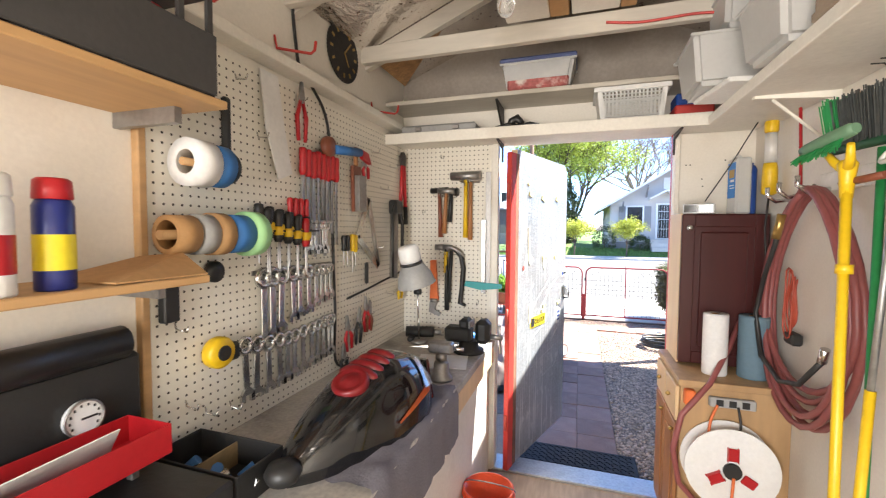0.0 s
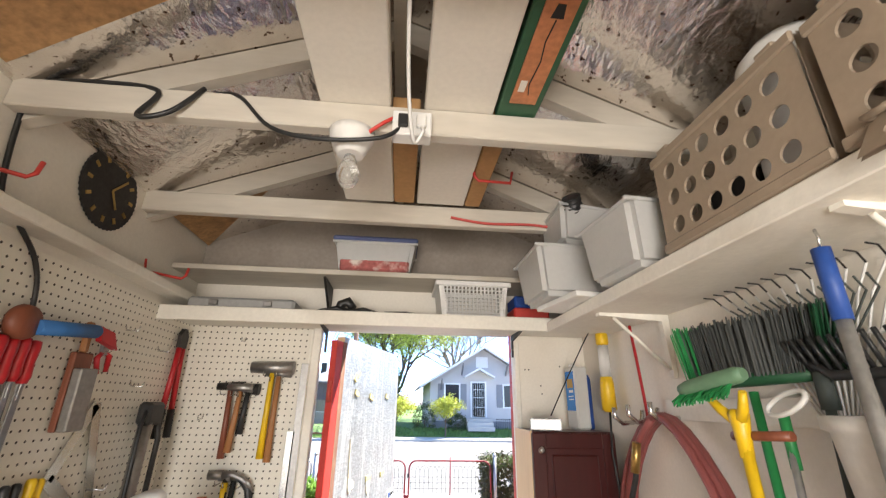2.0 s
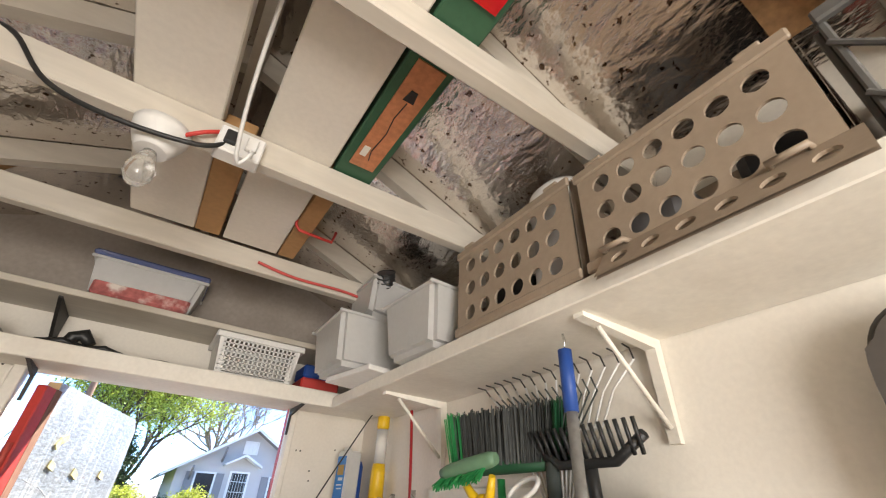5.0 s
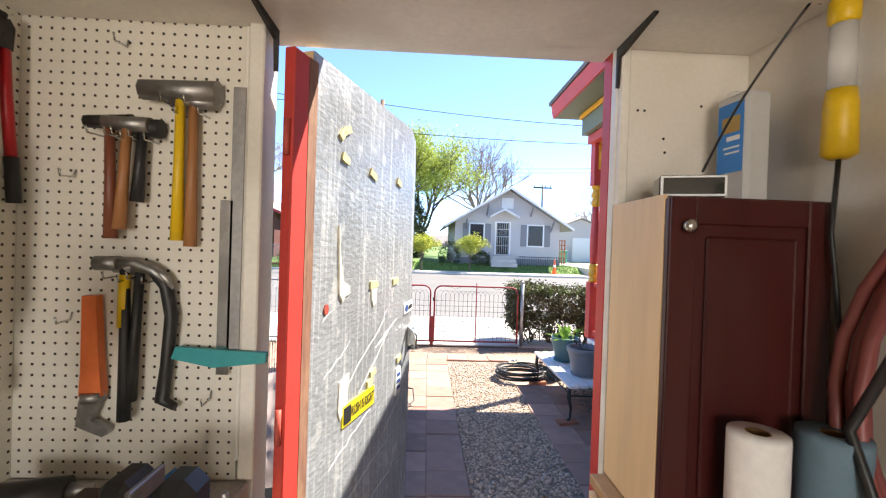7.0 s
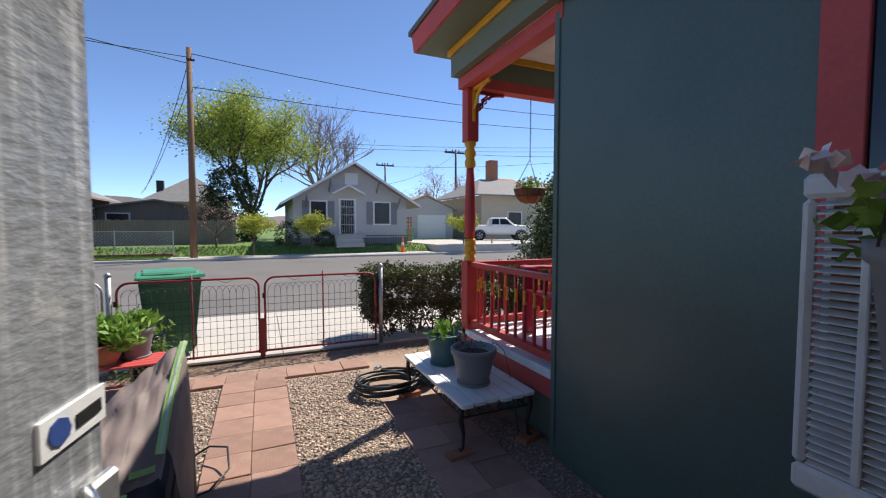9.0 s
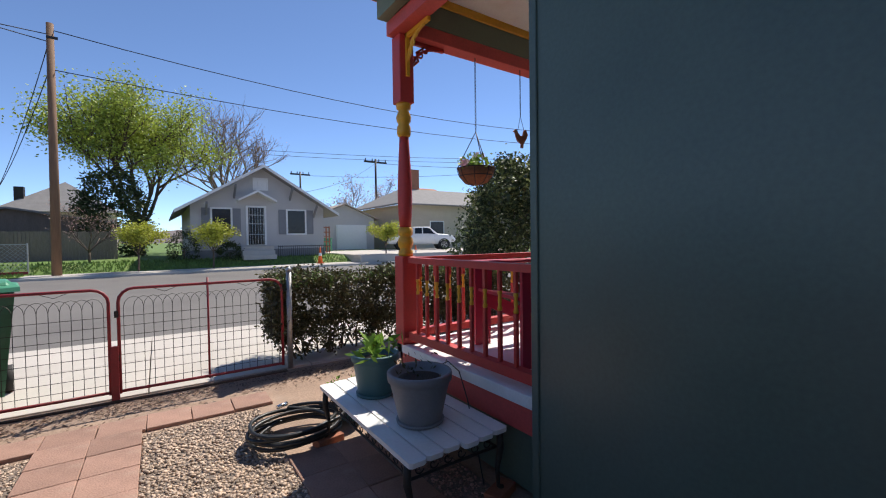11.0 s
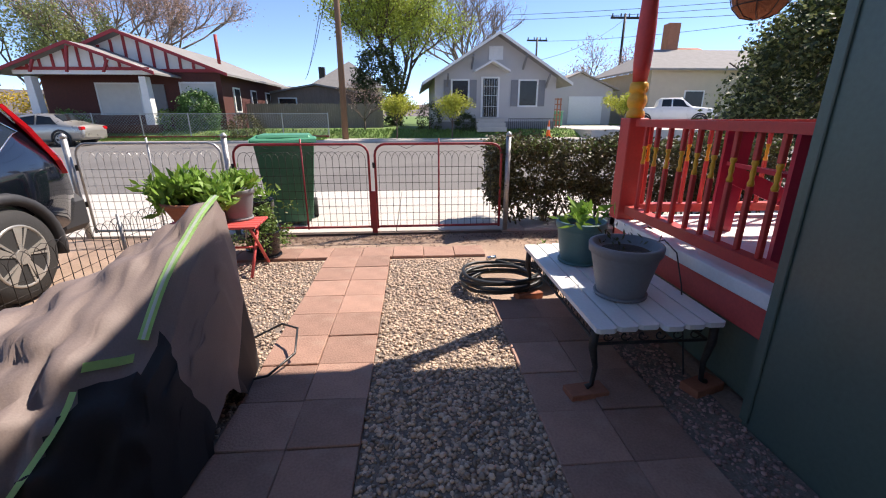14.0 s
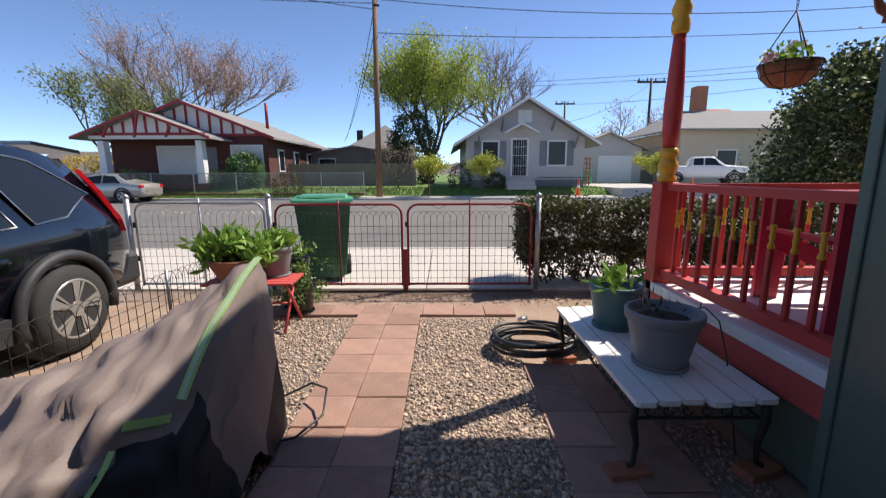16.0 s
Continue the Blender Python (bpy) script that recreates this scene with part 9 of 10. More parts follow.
part("cap", lathe(B(), [(0.054, 0.012), (0.058, 0.03), (0.056, 0.085), (0.045, 0.10), (0.01, 0.104)], n=24, at=(0.115, -0.40, 0.535), m=tilt), "white_paint", lm, "white lamp cap")


def tape_roll(t, y0, y1, r0, r1, mt, z=0.0, x=0.0):
    part("roll", lathe(B(), [(r0, y0), (r1, y0), (r1, y1), (r0, y1), (r0, y0)], n=26, m=Matrix.Rotation(radians(-90), 3, "X"), at=(x, 0, z), cap=False), mt, t)


tr_ = thing("tape_rack", "dowel with blue, green and tan tape rolls", "tape rack", pose(XB + 0.09, 1.06, 1.59))
part("dowel", rod(B(), (0, -0.12, 0), (0, 0.28, 0), 0.014), "wood", tr_)
for y0, y1, r, mt in ((-0.10, -0.03, 0.055, "cardboard"), (-0.02, 0.03, 0.06, "case_grey"), (0.035, 0.085, 0.065, "cardboard"), (0.09, 0.17, 0.062, "tape_blue"), (0.175, 0.225, 0.075, "tape_green")):
    tape_roll(tr_, y0, y1, 0.04, r, mt)
tr2 = thing("tape_rack", "hook with wide pale and blue tape rolls", "tape rack", pose(XB + 0.08, 1.10, 1.80))
part("dowel", rod(B(), (0, -0.08, 0), (0, 0.12, 0), 0.012), "wood", tr2)
for y0, y1, r, mt in ((-0.07, 0.0, 0.07, "paper"), (0.005, 0.06, 0.065, "tape_blue"), (0.065, 0.09, 0.05, "black_plastic")):
    tape_roll(tr2, y0, y1, 0.035, r, mt)
tm = thing("tape_measure", "yellow and black tape measure on the panel", "tape measure", west(1.17, 1.20, 0.02))
part("case", lathe(B(), [(0.02, 0), (0.048, 0.0), (0.052, 0.01), (0.052, 0.035), (0.045, 0.045), (0.02, 0.045)], n=20, m=Matrix.Rotation(radians(-90), 3, "X")), "tool_yellow", tm)
part("hub", rod(B(), (0, 0.044, 0), (0, 0.05, 0), 0.025, n=16), "black_plastic", tm)
part("grip", box(B(), -0.08, -0.03, 0.0, 0.04, -0.04, 0.02, 0.01), "black_plastic", tm)
ld = thing("magnifier", "black handled tool hanging over the tape rolls", "hand tool", west(1.215, 1.98, 0.03))
part("handle", box(B(), -0.016, 0.016, 0, 0.025, -0.12, 0.06, 0.008), "black_plastic", ld)
part("head", rod(B(), (0, 0.005, -0.16), (0, 0.03, -0.16), 0.04, n=18), "black_plastic", ld)
solo("sharpening_stone", box(B(), -0.025, 0.025, 0, 0.03, -0.08, 0.08, 0.004), "black_plastic", "black rectangular stone holder on the panel", "stone", m=west(1.02, 1.41, 0.002))
solo("cord_reel", lathe(B(), [(0.012, 0), (0.035, 0.004), (0.035, 0.02), (0.012, 0.024)], n=18, m=Matrix.Rotation(radians(-90), 3, "X")), "black_plastic", "small black string reel on the panel", "reel", m=west(1.175, 1.465, 0.012))
for y, z in ((1.02, 2.05), (1.05, 1.3), (1.08, 1.05), (1.15, 1.0), (1.3, 2.13), (1.4, 1.95), (2.3, 2.05), (2.42, 1.85), (2.5, 1.2), (2.35, 1.5), (2.55, 2.0), (1.25, 0.98), (1.1, 2.12)):
    solo("peg_hook", tube(B(), [(0, 0, 0.02), (0, 0.006, 0), (0, 0.05, -0.004), (0, 0.055, 0.015)], 0.003, 5), "chrome", "empty steel peg hook on the tool panel", "hook", "peg hooks", west(y, z))


def hammer(name, label, m, head, handle, L, hw, hr, claw=False):
    t = thing(name, label, "hammer", m)
    part("handle", tube(B(), [(0, 0.025, 0.0), (0, 0.025, -L * 0.5), (0, 0.025, -L)], [0.012, 0.013, 0.017], 8), handle, t)
    bm = B()
    if claw:
        rod(bm, (hw * 0.5, 0.025, 0), (hw * 0.1, 0.025, 0), hr, n=10)
        tube(bm, [(hw * 0.1, 0.025, 0.0), (-hw * 0.2, 0.025, 0.0), (-hw * 0.5, 0.025, -0.02), (-hw * 0.7, 0.025, -0.05)], [hr * 0.9, hr * 0.8, hr * 0.6, hr * 0.25], 8)
    else:
        rod(bm, (-hw * 0.5, 0.025, 0), (hw * 0.5, 0.025, 0), hr, hr * 0.85, n=8)
    part("head", bm, head, t, "steel hammer head")
    for s in (-0.03, 0.03):
        part("peg_hook", tube(B(), [(s, 0, -0.035), (s, 0.06, -0.038), (s, 0.065, -0.02)], 0.003, 4), "chrome", t)
    return t


hammer("sledge_hammer", "short sledge hammer with a yellow handle", north(-0.655, 1.955, 0.012), "steel", "tool_yellow", 0.40, 0.20, 0.032)
hammer("hammer", "wooden handled hammer behind the sledge", north(-0.625, 1.93, 0.002), "steel", "hickory", 0.39, 0.12, 0.02)
hammer("ball_hammer", "ball hammer with a dark red wooden handle", north(-0.835, 1.865, 0.015, 2), "dark_iron", "dark_hickory", 0.31, 0.12, 0.02)
hammer("hammer", "small hammer with a wooden handle", north(-0.785, 1.86, 0.02, -3), "steel", "hickory", 0.28, 0.12, 0.022)
hammer("mallet", "black rubber mallet on the tool panel", north(-0.755, 1.855, 0.006, -3), "black_plastic", "black_plastic", 0.20, 0.10, 0.026)
hammer("claw_hammer", "claw hammer with a yellow and black handle", north(-0.785, 1.49, 0.015, 1), "steel", "black_plastic", 0.42, 0.15, 0.02, True)
hc = thing("hammer_sleeve", "yellow fibreglass hammer neck on the panel", "hammer", north(-0.785, 1.46, 0.024))
part("neck", rod(B(), (0, 0.016, 0.0), (0.002, 0.016, -0.14), 0.014, n=8), "tool_yellow", hc)
hammer("claw_hammer", "second claw hammer with a black grip", north(-0.75, 1.48, 0.008, -3), "steel", "black_plastic", 0.36, 0.13, 0.02, True)
pb = thing("pry_bar", "curved black pry bar on the tool panel", "pry bar", north(-0.70, 1.47, 0.012))
part("bar", tube(B(), [(0.05, 0.012, 0.01), (0.02, 0.012, 0.0), (-0.015, 0.012, -0.04), (-0.03, 0.012, -0.12), (-0.02, 0.012, -0.26), (-0.01, 0.012, -0.35), (-0.05, 0.02, -0.365)], [0.012, 0.016, 0.018, 0.017, 0.016, 0.018, 0.010], 8), "black_plastic", pb)
pw = thing("pipe_wrench", "red pipe wrench hanging on the tool panel", "pipe wrench", north(-0.88, 1.40, 0.012, 2))
part("handle", slab(B(), [(-0.018, 0, 0.0), (0.018, 0, 0.0), (0.024, 0, -0.20), (0.03, 0, -0.27), (-0.03, 0, -0.27), (-0.024, 0, -0.18)], (0, 0.025, 0)), "tool_orange", pw)
part("nut", rod(B(), (0, 0.012, -0.26), (0, 0.012, -0.285), 0.03, n=14), "steel", pw)
part("jaw", slab(B(), [(-0.02, 0.002, -0.28), (0.03, 0.002, -0.28), (0.04, 0.002, -0.35), (-0.03, 0.002, -0.38), (-0.045, 0.002, -0.36), (0.0, 0.002, -0.335)], (0, 0.022, 0)), "steel", pw)
for x, z, L in ((-0.535, 1.67, 0.48), (-0.508, 1.98, 0.75)):
    ru = thing("steel_ruler", "long steel ruler hanging beside the door", "ruler", north(x, z, 0.016))
    part("blade", box(B(), -0.017, 0.017, 0, 0.003, -L, 0, 0.0005), "chrome" if L < 0.6 else "steel", ru)
tq = thing("drywall_square", "teal handled square on the tool panel", "square", north(-0.53, 1.245, 0.022, -1))
part("stock", slab(B(), [(-0.12, 0, 0.015), (0.12, 0, 0.022), (0.13, 0, -0.01), (0.02, 0, -0.03), (-0.12, 0, -0.012)], (0, 0.018, 0)), "teal", tq)
for x, z in ((-0.95, 1.72), (-0.82, 2.08), (-0.95, 1.33), (-0.57, 1.12)):
    solo("peg_hook", tube(B(), [(0, 0, 0.02), (0, 0.006, 0), (0, 0.05, -0.004), (0, 0.055, 0.015)], 0.003, 5), "chrome", "empty steel peg hook on the tool panel", "hook", "peg hooks", north(x, z))

# ---- cabinets and things by the door ----
cb = thing("wall_cabinet", "dark cherry cabinet with a raised panel door", "cabinet")
part("body", box(B(), 0.555, 0.93, 2.52, 2.775, 0.935, 1.695, 0.003), "cherry", cb)
part("side_panel", box(B(), 0.546, 0.555, 2.52, 2.775, 0.93, 1.698, 0.001), "pale_wood", cb, "tan unfinished side panel")
d = part("door", box(B(), 0.548, 0.918, 2.50, 2.519, 0.94, 1.69, 0.003), "cherry", cb)
bm = B()
for x0, x1, z0, z1 in ((0.548, 0.605, 0.94, 1.69), (0.861, 0.918, 0.94, 1.69), (0.605, 0.861, 0.94, 1.0), (0.605, 0.861, 1.63, 1.69)):
    box(bm, x0, x1, 2.490, 2.4995, z0, z1, 0.003)
part("door_frame", bm, "cherry", d)
part("raised_panel", box(B(), 0.63, 0.836, 2.492, 2.4995, 1.025, 1.605, 0.006), "cherry", d)
part("knob", lathe(B(), [(0.006, 0), (0.006, 0.012), (0.015, 0.016), (0.014, 0.026), (0.004, 0.03)], n=14, m=Matrix.Rotation(radians(90), 3, "X"), at=(0.578, 2.490, 1.625)), "chrome", d, "clear glass knob")
bc_ = thing("base_cabinet", "pale plywood base cabinet with wood top", "cabinet")
M["aged_ply"] = mat("aged_ply", (0.46, 0.29, 0.14), 0.55, vary=0.2, scale=4, grain=25, stretch=(1, 1, 0.15), bump=0.05, stain=(0.25, 0.14, 0.06), stain_amt=0.4)
part("body", box(B(), 0.52, XR - 0.002, 2.27, 2.775, 0.08, 0.895), "aged_ply", bc_)
part("top", box(B(), 0.505, XR - 0.002, 2.25, 2.775, 0.895, 0.925, 0.003), "aged_ply", bc_)
part("plinth", box(B(), 0.53, XR - 0.004, 2.31, 2.775, 0, 0.08), "wood", bc_)
for y0, y1 in ((2.29, 2.525), (2.535, 2.77)):
    dd = part("door", box(B(), 0.502, 0.519, y0, y1, 0.10, 0.70, 0.003), "hickory", bc_, "reddish brown panel door")
    part("door_panel", box(B(), 0.496, 0.5015, y0 + 0.045, y1 - 0.045, 0.16, 0.64, 0.003), "hickory", dd)
    part("knob", lathe(B(), [(0.005, 0), (0.013, 0.012), (0.004, 0.022)], n=10, m=Matrix.Rotation(radians(-90), 3, "Y"), at=(0.502, y0 + 0.03, 0.66)), "brass", dd)
    dr = part("drawer", box(B(), 0.502, 0.519, y0, y1, 0.715, 0.88, 0.003), "pale_wood", bc_)
    part("drawer_knob", lathe(B(), [(0.005, 0), (0.013, 0.012), (0.004, 0.022)], n=10, m=Matrix.Rotation(radians(-90), 3, "Y"), at=(0.502, (y0 + y1) / 2, 0.80)), "brass", dr)
po = thing("power_strip", "small steel power strip on the cabinet front", "power strip", pose(0.72, 2.268, 0.84))
part("strip", box(B(), -0.09, 0.09, -0.025, 0, -0.022, 0.022, 0.004), "case_grey", po)
for x in (-0.05, 0.0, 0.05):
    part("socket", box(B(), x - 0.014, x + 0.014, -0.028, -0.025, -0.014, 0.014), "black_plastic", po)
solo("orange_plug", box(B(), -0.022, 0.022, -0.04, 0, -0.035, 0.035, 0.006), "tool_orange", "orange plug adapter on the cabinet corner", "plug", m=pose(0.55, 2.268, 0.85))


def paper_roll(m, r, h, mt, label):
    t = thing("paper_towel_roll", label, "paper roll", m, "paper towel rolls")
    part("paper", lathe(B(), [(0.02, 0), (r, 0), (r + 0.001, 0.01), (r + 0.001, h - 0.01), (r, h), (0.022, h)], n=28, cap=False), mt, t)
    part("core", lathe(B(), [(0.020, 0.001), (0.022, 0.001), (0.022, h - 0.001), (0.019, h - 0.001)], n=18, cap=False), "cardboard", t)
    return t


paper_roll(pose(0.685, 2.40, 0.926), 0.052, 0.29, "paper", "white paper towel roll standing on the cabinet")
paper_roll(pose(0.84, 2.40, 0.926), 0.06, 0.29, "paper_blue", "blue shop towel roll standing on the cabinet")
ab = thing("alarm_box", "small dark box with a white framed face", "box", pose(0.64, 2.58, 1.697, 0, 0, -18))
part("case", box(B(), -0.07, 0.07, -0.035, 0.035, 0, 0.052, 0.004), "gloss_black", ab)
part("face_frame", box(B(), -0.069, 0.069, -0.038, -0.0355, 0.002, 0.050, 0.002), "label_white", ab)
part("face", box(B(), -0.063, 0.063, -0.040, -0.0385, 0.007, 0.045), "gloss_black", ab)
t = thing("cleaner_jug", "flat white plastic jug with a blue printed label", "jug", pose(0.842, 2.675, 1.697, 0, 0, 7))
part("jug", box(B(), -0.036, 0.036, -0.052, 0.052, 0, 0.292, 0.010), "clear_plastic", t)
part("label_panel", box(B(), -0.0372, -0.0362, -0.040, 0.040, 0.085, 0.268, 0.0003), "glove_blue", t, "blue printed label")
for z0, z1, y0, y1, m_ in ((0.19, 0.232, -0.03, 0.025, "brass"), (0.168, 0.180, -0.03, 0.01, "label_white"), (0.148, 0.153, -0.03, 0.02, "label_white"), (0.134, 0.139, -0.03, 0.015, "label_white")):
    part("print_bar", box(B(), -0.0380, -0.0373, y0, y1, z0, z1), m_, t)
part("spout", lathe(B(), [(0.018, 0.286), (0.018, 0.305), (0.014, 0.309)], n=16, at=(0, 0.028, 0)), "white_paint", t)
t = thing("spray_bottle", "tall blue bottle on the cabinet", "bottle", pose(0.903, 2.72, 1.697))
part("bottle", lathe(B(), [(0.027, 0), (0.030, 0.01), (0.030, 0.235), (0.022, 0.255), (0.014, 0.26), (0.014, 0.27)], n=16), "blue", t)


def east(y, z, out=0.0, tilt=0):
    return pose(XR - out, y, z, 0, 0, 90) @ pose(0, 0, 0, 0, tilt, 0)


wl = thing("inspection_lamp", "yellow hand inspection lamp hanging on a hook", "work light", east(2.47, 2.12, 0.05))
part("hook", tube(B(), [(0.06, -0.0, 0.03), (0.03, 0, 0.06), (0, 0, 0.03), (-0.03, 0, 0.06), (-0.06, 0.0, 0.03)], 0.004, 5), "dark_iron", wl)
part("cap", lathe(B(), [(0.022, -0.05), (0.028, -0.04), (0.028, 0.0), (0.015, 0.02)], n=16), "tool_yellow", wl)
part("tube", lathe(B(), [(0.024, -0.19), (0.024, -0.05)], n=16), "clear_plastic", wl, "clear lamp tube")
part("grip", lathe(B(), [(0.018, -0.34), (0.032, -0.33), (0.03, -0.22), (0.026, -0.19)], n=16), "tool_yellow", wl)
part("cord", tube(B(), [(0, 0, -0.34), (0.0, 0.01, -0.5), (-0.03, 0.0, -0.8), (-0.05, 0.02, -1.1), (-0.06, 0.02, -1.22)], 0.005, 6), "black_plastic", wl)
wire("antenna_wire", [(0.66, 2.56, 1.76), (0.78, 2.60, 1.95), (0.88, 2.50, 2.17), (XR - 0.01, 2.48, 2.18)], 0.003, "black_plastic", "thin black wire from the box to the wall")
wire("red_rod", [(XR - 0.05, 2.17, 1.74), (XR - 0.045, 2.20, 1.95), (XR - 0.04, 2.23, 2.12)], 0.006, "tool_red", "thin red rod leaning on the wall")

hz = thing("air_hose", "coiled dusty red air hose on wall hooks", "hose")
pts = []
rh = random.Random(15)
for c in range(6):
    wv, bz, ox = 0.33 + 0.03 * c * 0.5, 0.86 + 0.05 * ((c * 5) % 4), 0.004 + 0.009 * c
    for k in range(28):
        a = math.pi / 2 + k / 28 * math.tau
        cy, sz = math.cos(a), math.sin(a)
        z = 1.30 + (0.475 if sz > 0 else (1.30 - bz)) * sz * (1 if sz > 0 else 1)
        y = 2.075 + (0.34 + 0.02 * math.sin(c * 2.2)) * cy * (0.75 + 0.25 * (1 - max(0, sz) ** 2)) + 0.02 * math.sin(c * 3.3)
        pts.append((XR - 0.03 - ox - 0.015 * math.sin(a * 0.5), y, z))
part("hose", tube(B(), pts, 0.0125, 8), "hose_rose", hz)
lead = [(XR - 0.12, 2.52, 1.2), (XR - 0.2, 2.42, 1.05), (XR - 0.32, 2.25, 0.92), (XR - 0.44, 2.20, 0.78), (XR - 0.47, 2.20, 0.62), (XR - 0.44, 2.21, 0.46), (XR - 0.34, 2.2, 0.36), (XR - 0.2, 2.15, 0.28)]
part("lead", tube(B(), lead, 0.0125, 8), "hose_rose", hz)
part("whip", tube(B(), [(XR - 0.11, 2.17, 1.68), (XR - 0.12, 2.19, 1.56), (XR - 0.12, 2.28, 1.42), (XR - 0.12, 2.36, 1.24), (XR - 0.12, 2.28, 1.06), (XR - 0.12, 2.10, 1.01), (XR - 0.12, 1.95, 1.05), (XR - 0.11, 1.83, 1.17)], 0.010, 8), "black_plastic", hz, "black rubber whip hose")
part("coupling", rod(B(), (XR - 0.11, 2.17, 1.68), (XR - 0.12, 2.19, 1.58), 0.016), "brass", hz, "brass coupling")
part("swivel", rod(B(), (XR - 0.11, 1.83, 1.17), (XR - 0.11, 1.81, 1.22), 0.014), "chrome", hz)
for y, z in ((2.29, 1.75), (2.18, 1.76), (2.03, 1.77)):
    solo("double_hook", tube(B(), [(0, 0, 0.04), (0, 0.01, 0), (0, 0.09, -0.01), (0, 0.12, 0.015), (0, 0.12, 0.05)], 0.009, 7), "chrome", "large zinc hook holding the hose", "hook", "hose hooks", east(y, z))
solo("hook_rail", box(B(), XR - 0.02, XR - 0.001, 1.45, 2.10, 1.76, 1.83, 0.003), "trim_paint", "cream painted hook rail on the wall", "rail")
oc = thing("extension_cord", "bundled red-brown extension cord hanging on the wall", "extension cord", east(2.21, 1.31, 0.02))
for k in range(5):
    part("loop", tube(B(), [((0.012 + 0.007 * k) * math.cos(a) + 0.01 * math.sin(3 * a + k), 0.015 + 0.006 * k, (0.10 + 0.012 * k) * math.sin(a)) for a in [j * math.tau / 16 for j in range(16)]], 0.0035, 6, True), "cord_red", oc)
part("plug", box(B(), -0.05, 0.03, 0.0, 0.04, -0.17, -0.12, 0.008), "black_plastic", oc)
cr_ = thing("cord_reel_stand", "white round cord reel with orange clips", "cord reel", pose(0.70, 2.22, 0.58))
for y in (-0.06, 0.03):
    part("flange", rod(B(), (0, y, 0), (0, y + 0.006, 0), 0.18, n=36), "white_paint", cr_)
part("drum", rod(B(), (0, -0.054, 0), (0, 0.03, 0), 0.11, n=24), "tool_orange", cr_)
part("hub", rod(B(), (0, -0.075, 0), (0, -0.06, 0), 0.035, n=18), "black_plastic", cr_)
for k in range(3):
    a = math.pi / 2 + k * math.tau / 3
    part("clip", box(B(), 0.045, 0.10, -0.075, -0.061, -0.02, 0.02, 0.004, m=Matrix.Rotation(-a, 4, "Y")), "tool_red", cr_)
part("cord", tube(B(), [(0.0, -0.085, -0.02), (-0.01, -0.09, -0.2), (-0.03, -0.09, -0.4), (-0.02, -0.1, -0.56)], 0.006, 6), "tool_orange", cr_)
part("bracket", box(B(), -0.02, 0.02, 0.036, 0.05, -0.05, 0.05), "steel", cr_)
wire("orange_lead", [(0.66, 2.24, 0.83), (0.63, 2.22, 0.76), (0.62, 2.2, 0.68), (0.63, 2.19, 0.6)], 0.006, "tool_orange", "orange lead from the power strip")
wire("black_lead", [(0.74, 2.24, 0.83), (0.745, 2.22, 0.74), (0.70, 2.21, 0.68), (0.71, 2.2, 0.6)], 0.005, "black_plastic", "black lead from the power strip")

# brooms, rakes, poles, bins on the side wall
M["bristle_grey"] = mat("bristle_grey", (0.06, 0.065, 0.062), 0.7, vary=0.25, scale=30)
br = thing("scrub_brush", "sage green scrub brush on a yellow forked pole", "broom")
part("handle", rod(B(), (0.69, 1.40, 0.01), (0.725, 1.505, 1.76), 0.0125), "tool_yellow", br)
part("joint", rod(B(), (0.718, 1.482, 1.50), (0.7185, 1.4835, 1.525), 0.019, n=14), "tool_yellow", br, "yellow lock ring")
part("socket", lathe(B(), [(0.014, 0), (0.017, 0.05), (0.022, 0.09), (0.015, 0.10)], n=14, at=(0.725, 1.505, 1.70)), "tool_yellow", br)
for sx, ty in ((1, 1.575), (-1, 1.455)):
    part("fork", tube(B(), [(0.724, 1.505, 1.77), (0.715, 1.505 + (ty - 1.505) * 0.6, 1.80), (0.705, ty, 1.835)], [0.014, 0.011, 0.008], 8), "tool_yellow", br, "yellow fork prong")
part("head", tube(B(), [(0.668, 1.61, 1.842), (0.675, 1.59, 1.845), (0.69, 1.525, 1.857), (0.706, 1.46, 1.870), (0.71, 1.445, 1.872)], [0.012, 0.018, 0.020, 0.018, 0.013], 12), "sage_green", br)
bm = B()
for k in range(150):
    u = k / 150
    p = Vector((0.668, 1.61, 1.834)).lerp(Vector((0.70, 1.47, 1.856)), u)
    rod(bm, p, p + Vector((rnd.uniform(-.03, .0), rnd.uniform(-.01, .02), -0.026 + rnd.uniform(-.008, .008))), 0.0022, n=3)
part("bristles", bm, "broom_green", br, "short bright green bristles")
part("hang_ring", tube(B(), [(0.79 + 0.012 * math.sin(a), 1.445 + 0.05 * math.cos(a), 1.812 + 0.022 * math.sin(a) - 0.012 * math.cos(a)) for a in [j * math.tau / 20 for j in range(20)]], 0.006, 6, True), "white_paint", br, "white plastic ring")
part("cross_clip", rod(B(), (0.73, 1.54, 1.742), (0.755, 1.41, 1.75), 0.010, n=8), "dark_hickory", br, "red-brown cross clip")
pb_ = thing("push_broom", "wide push broom, grey bristles up, green handle", "broom")
part("handle", rod(B(), (0.77, 1.45, 0.01), (0.83, 1.57, 1.84), 0.0105), "broom_green", pb_)
part("block", tube(B(), [(0.80, 1.735, 1.862), (0.86, 1.58, 1.872), (0.92, 1.42, 1.88)], [0.016, 0.018, 0.016], 8), "dark_green_paint", pb_)
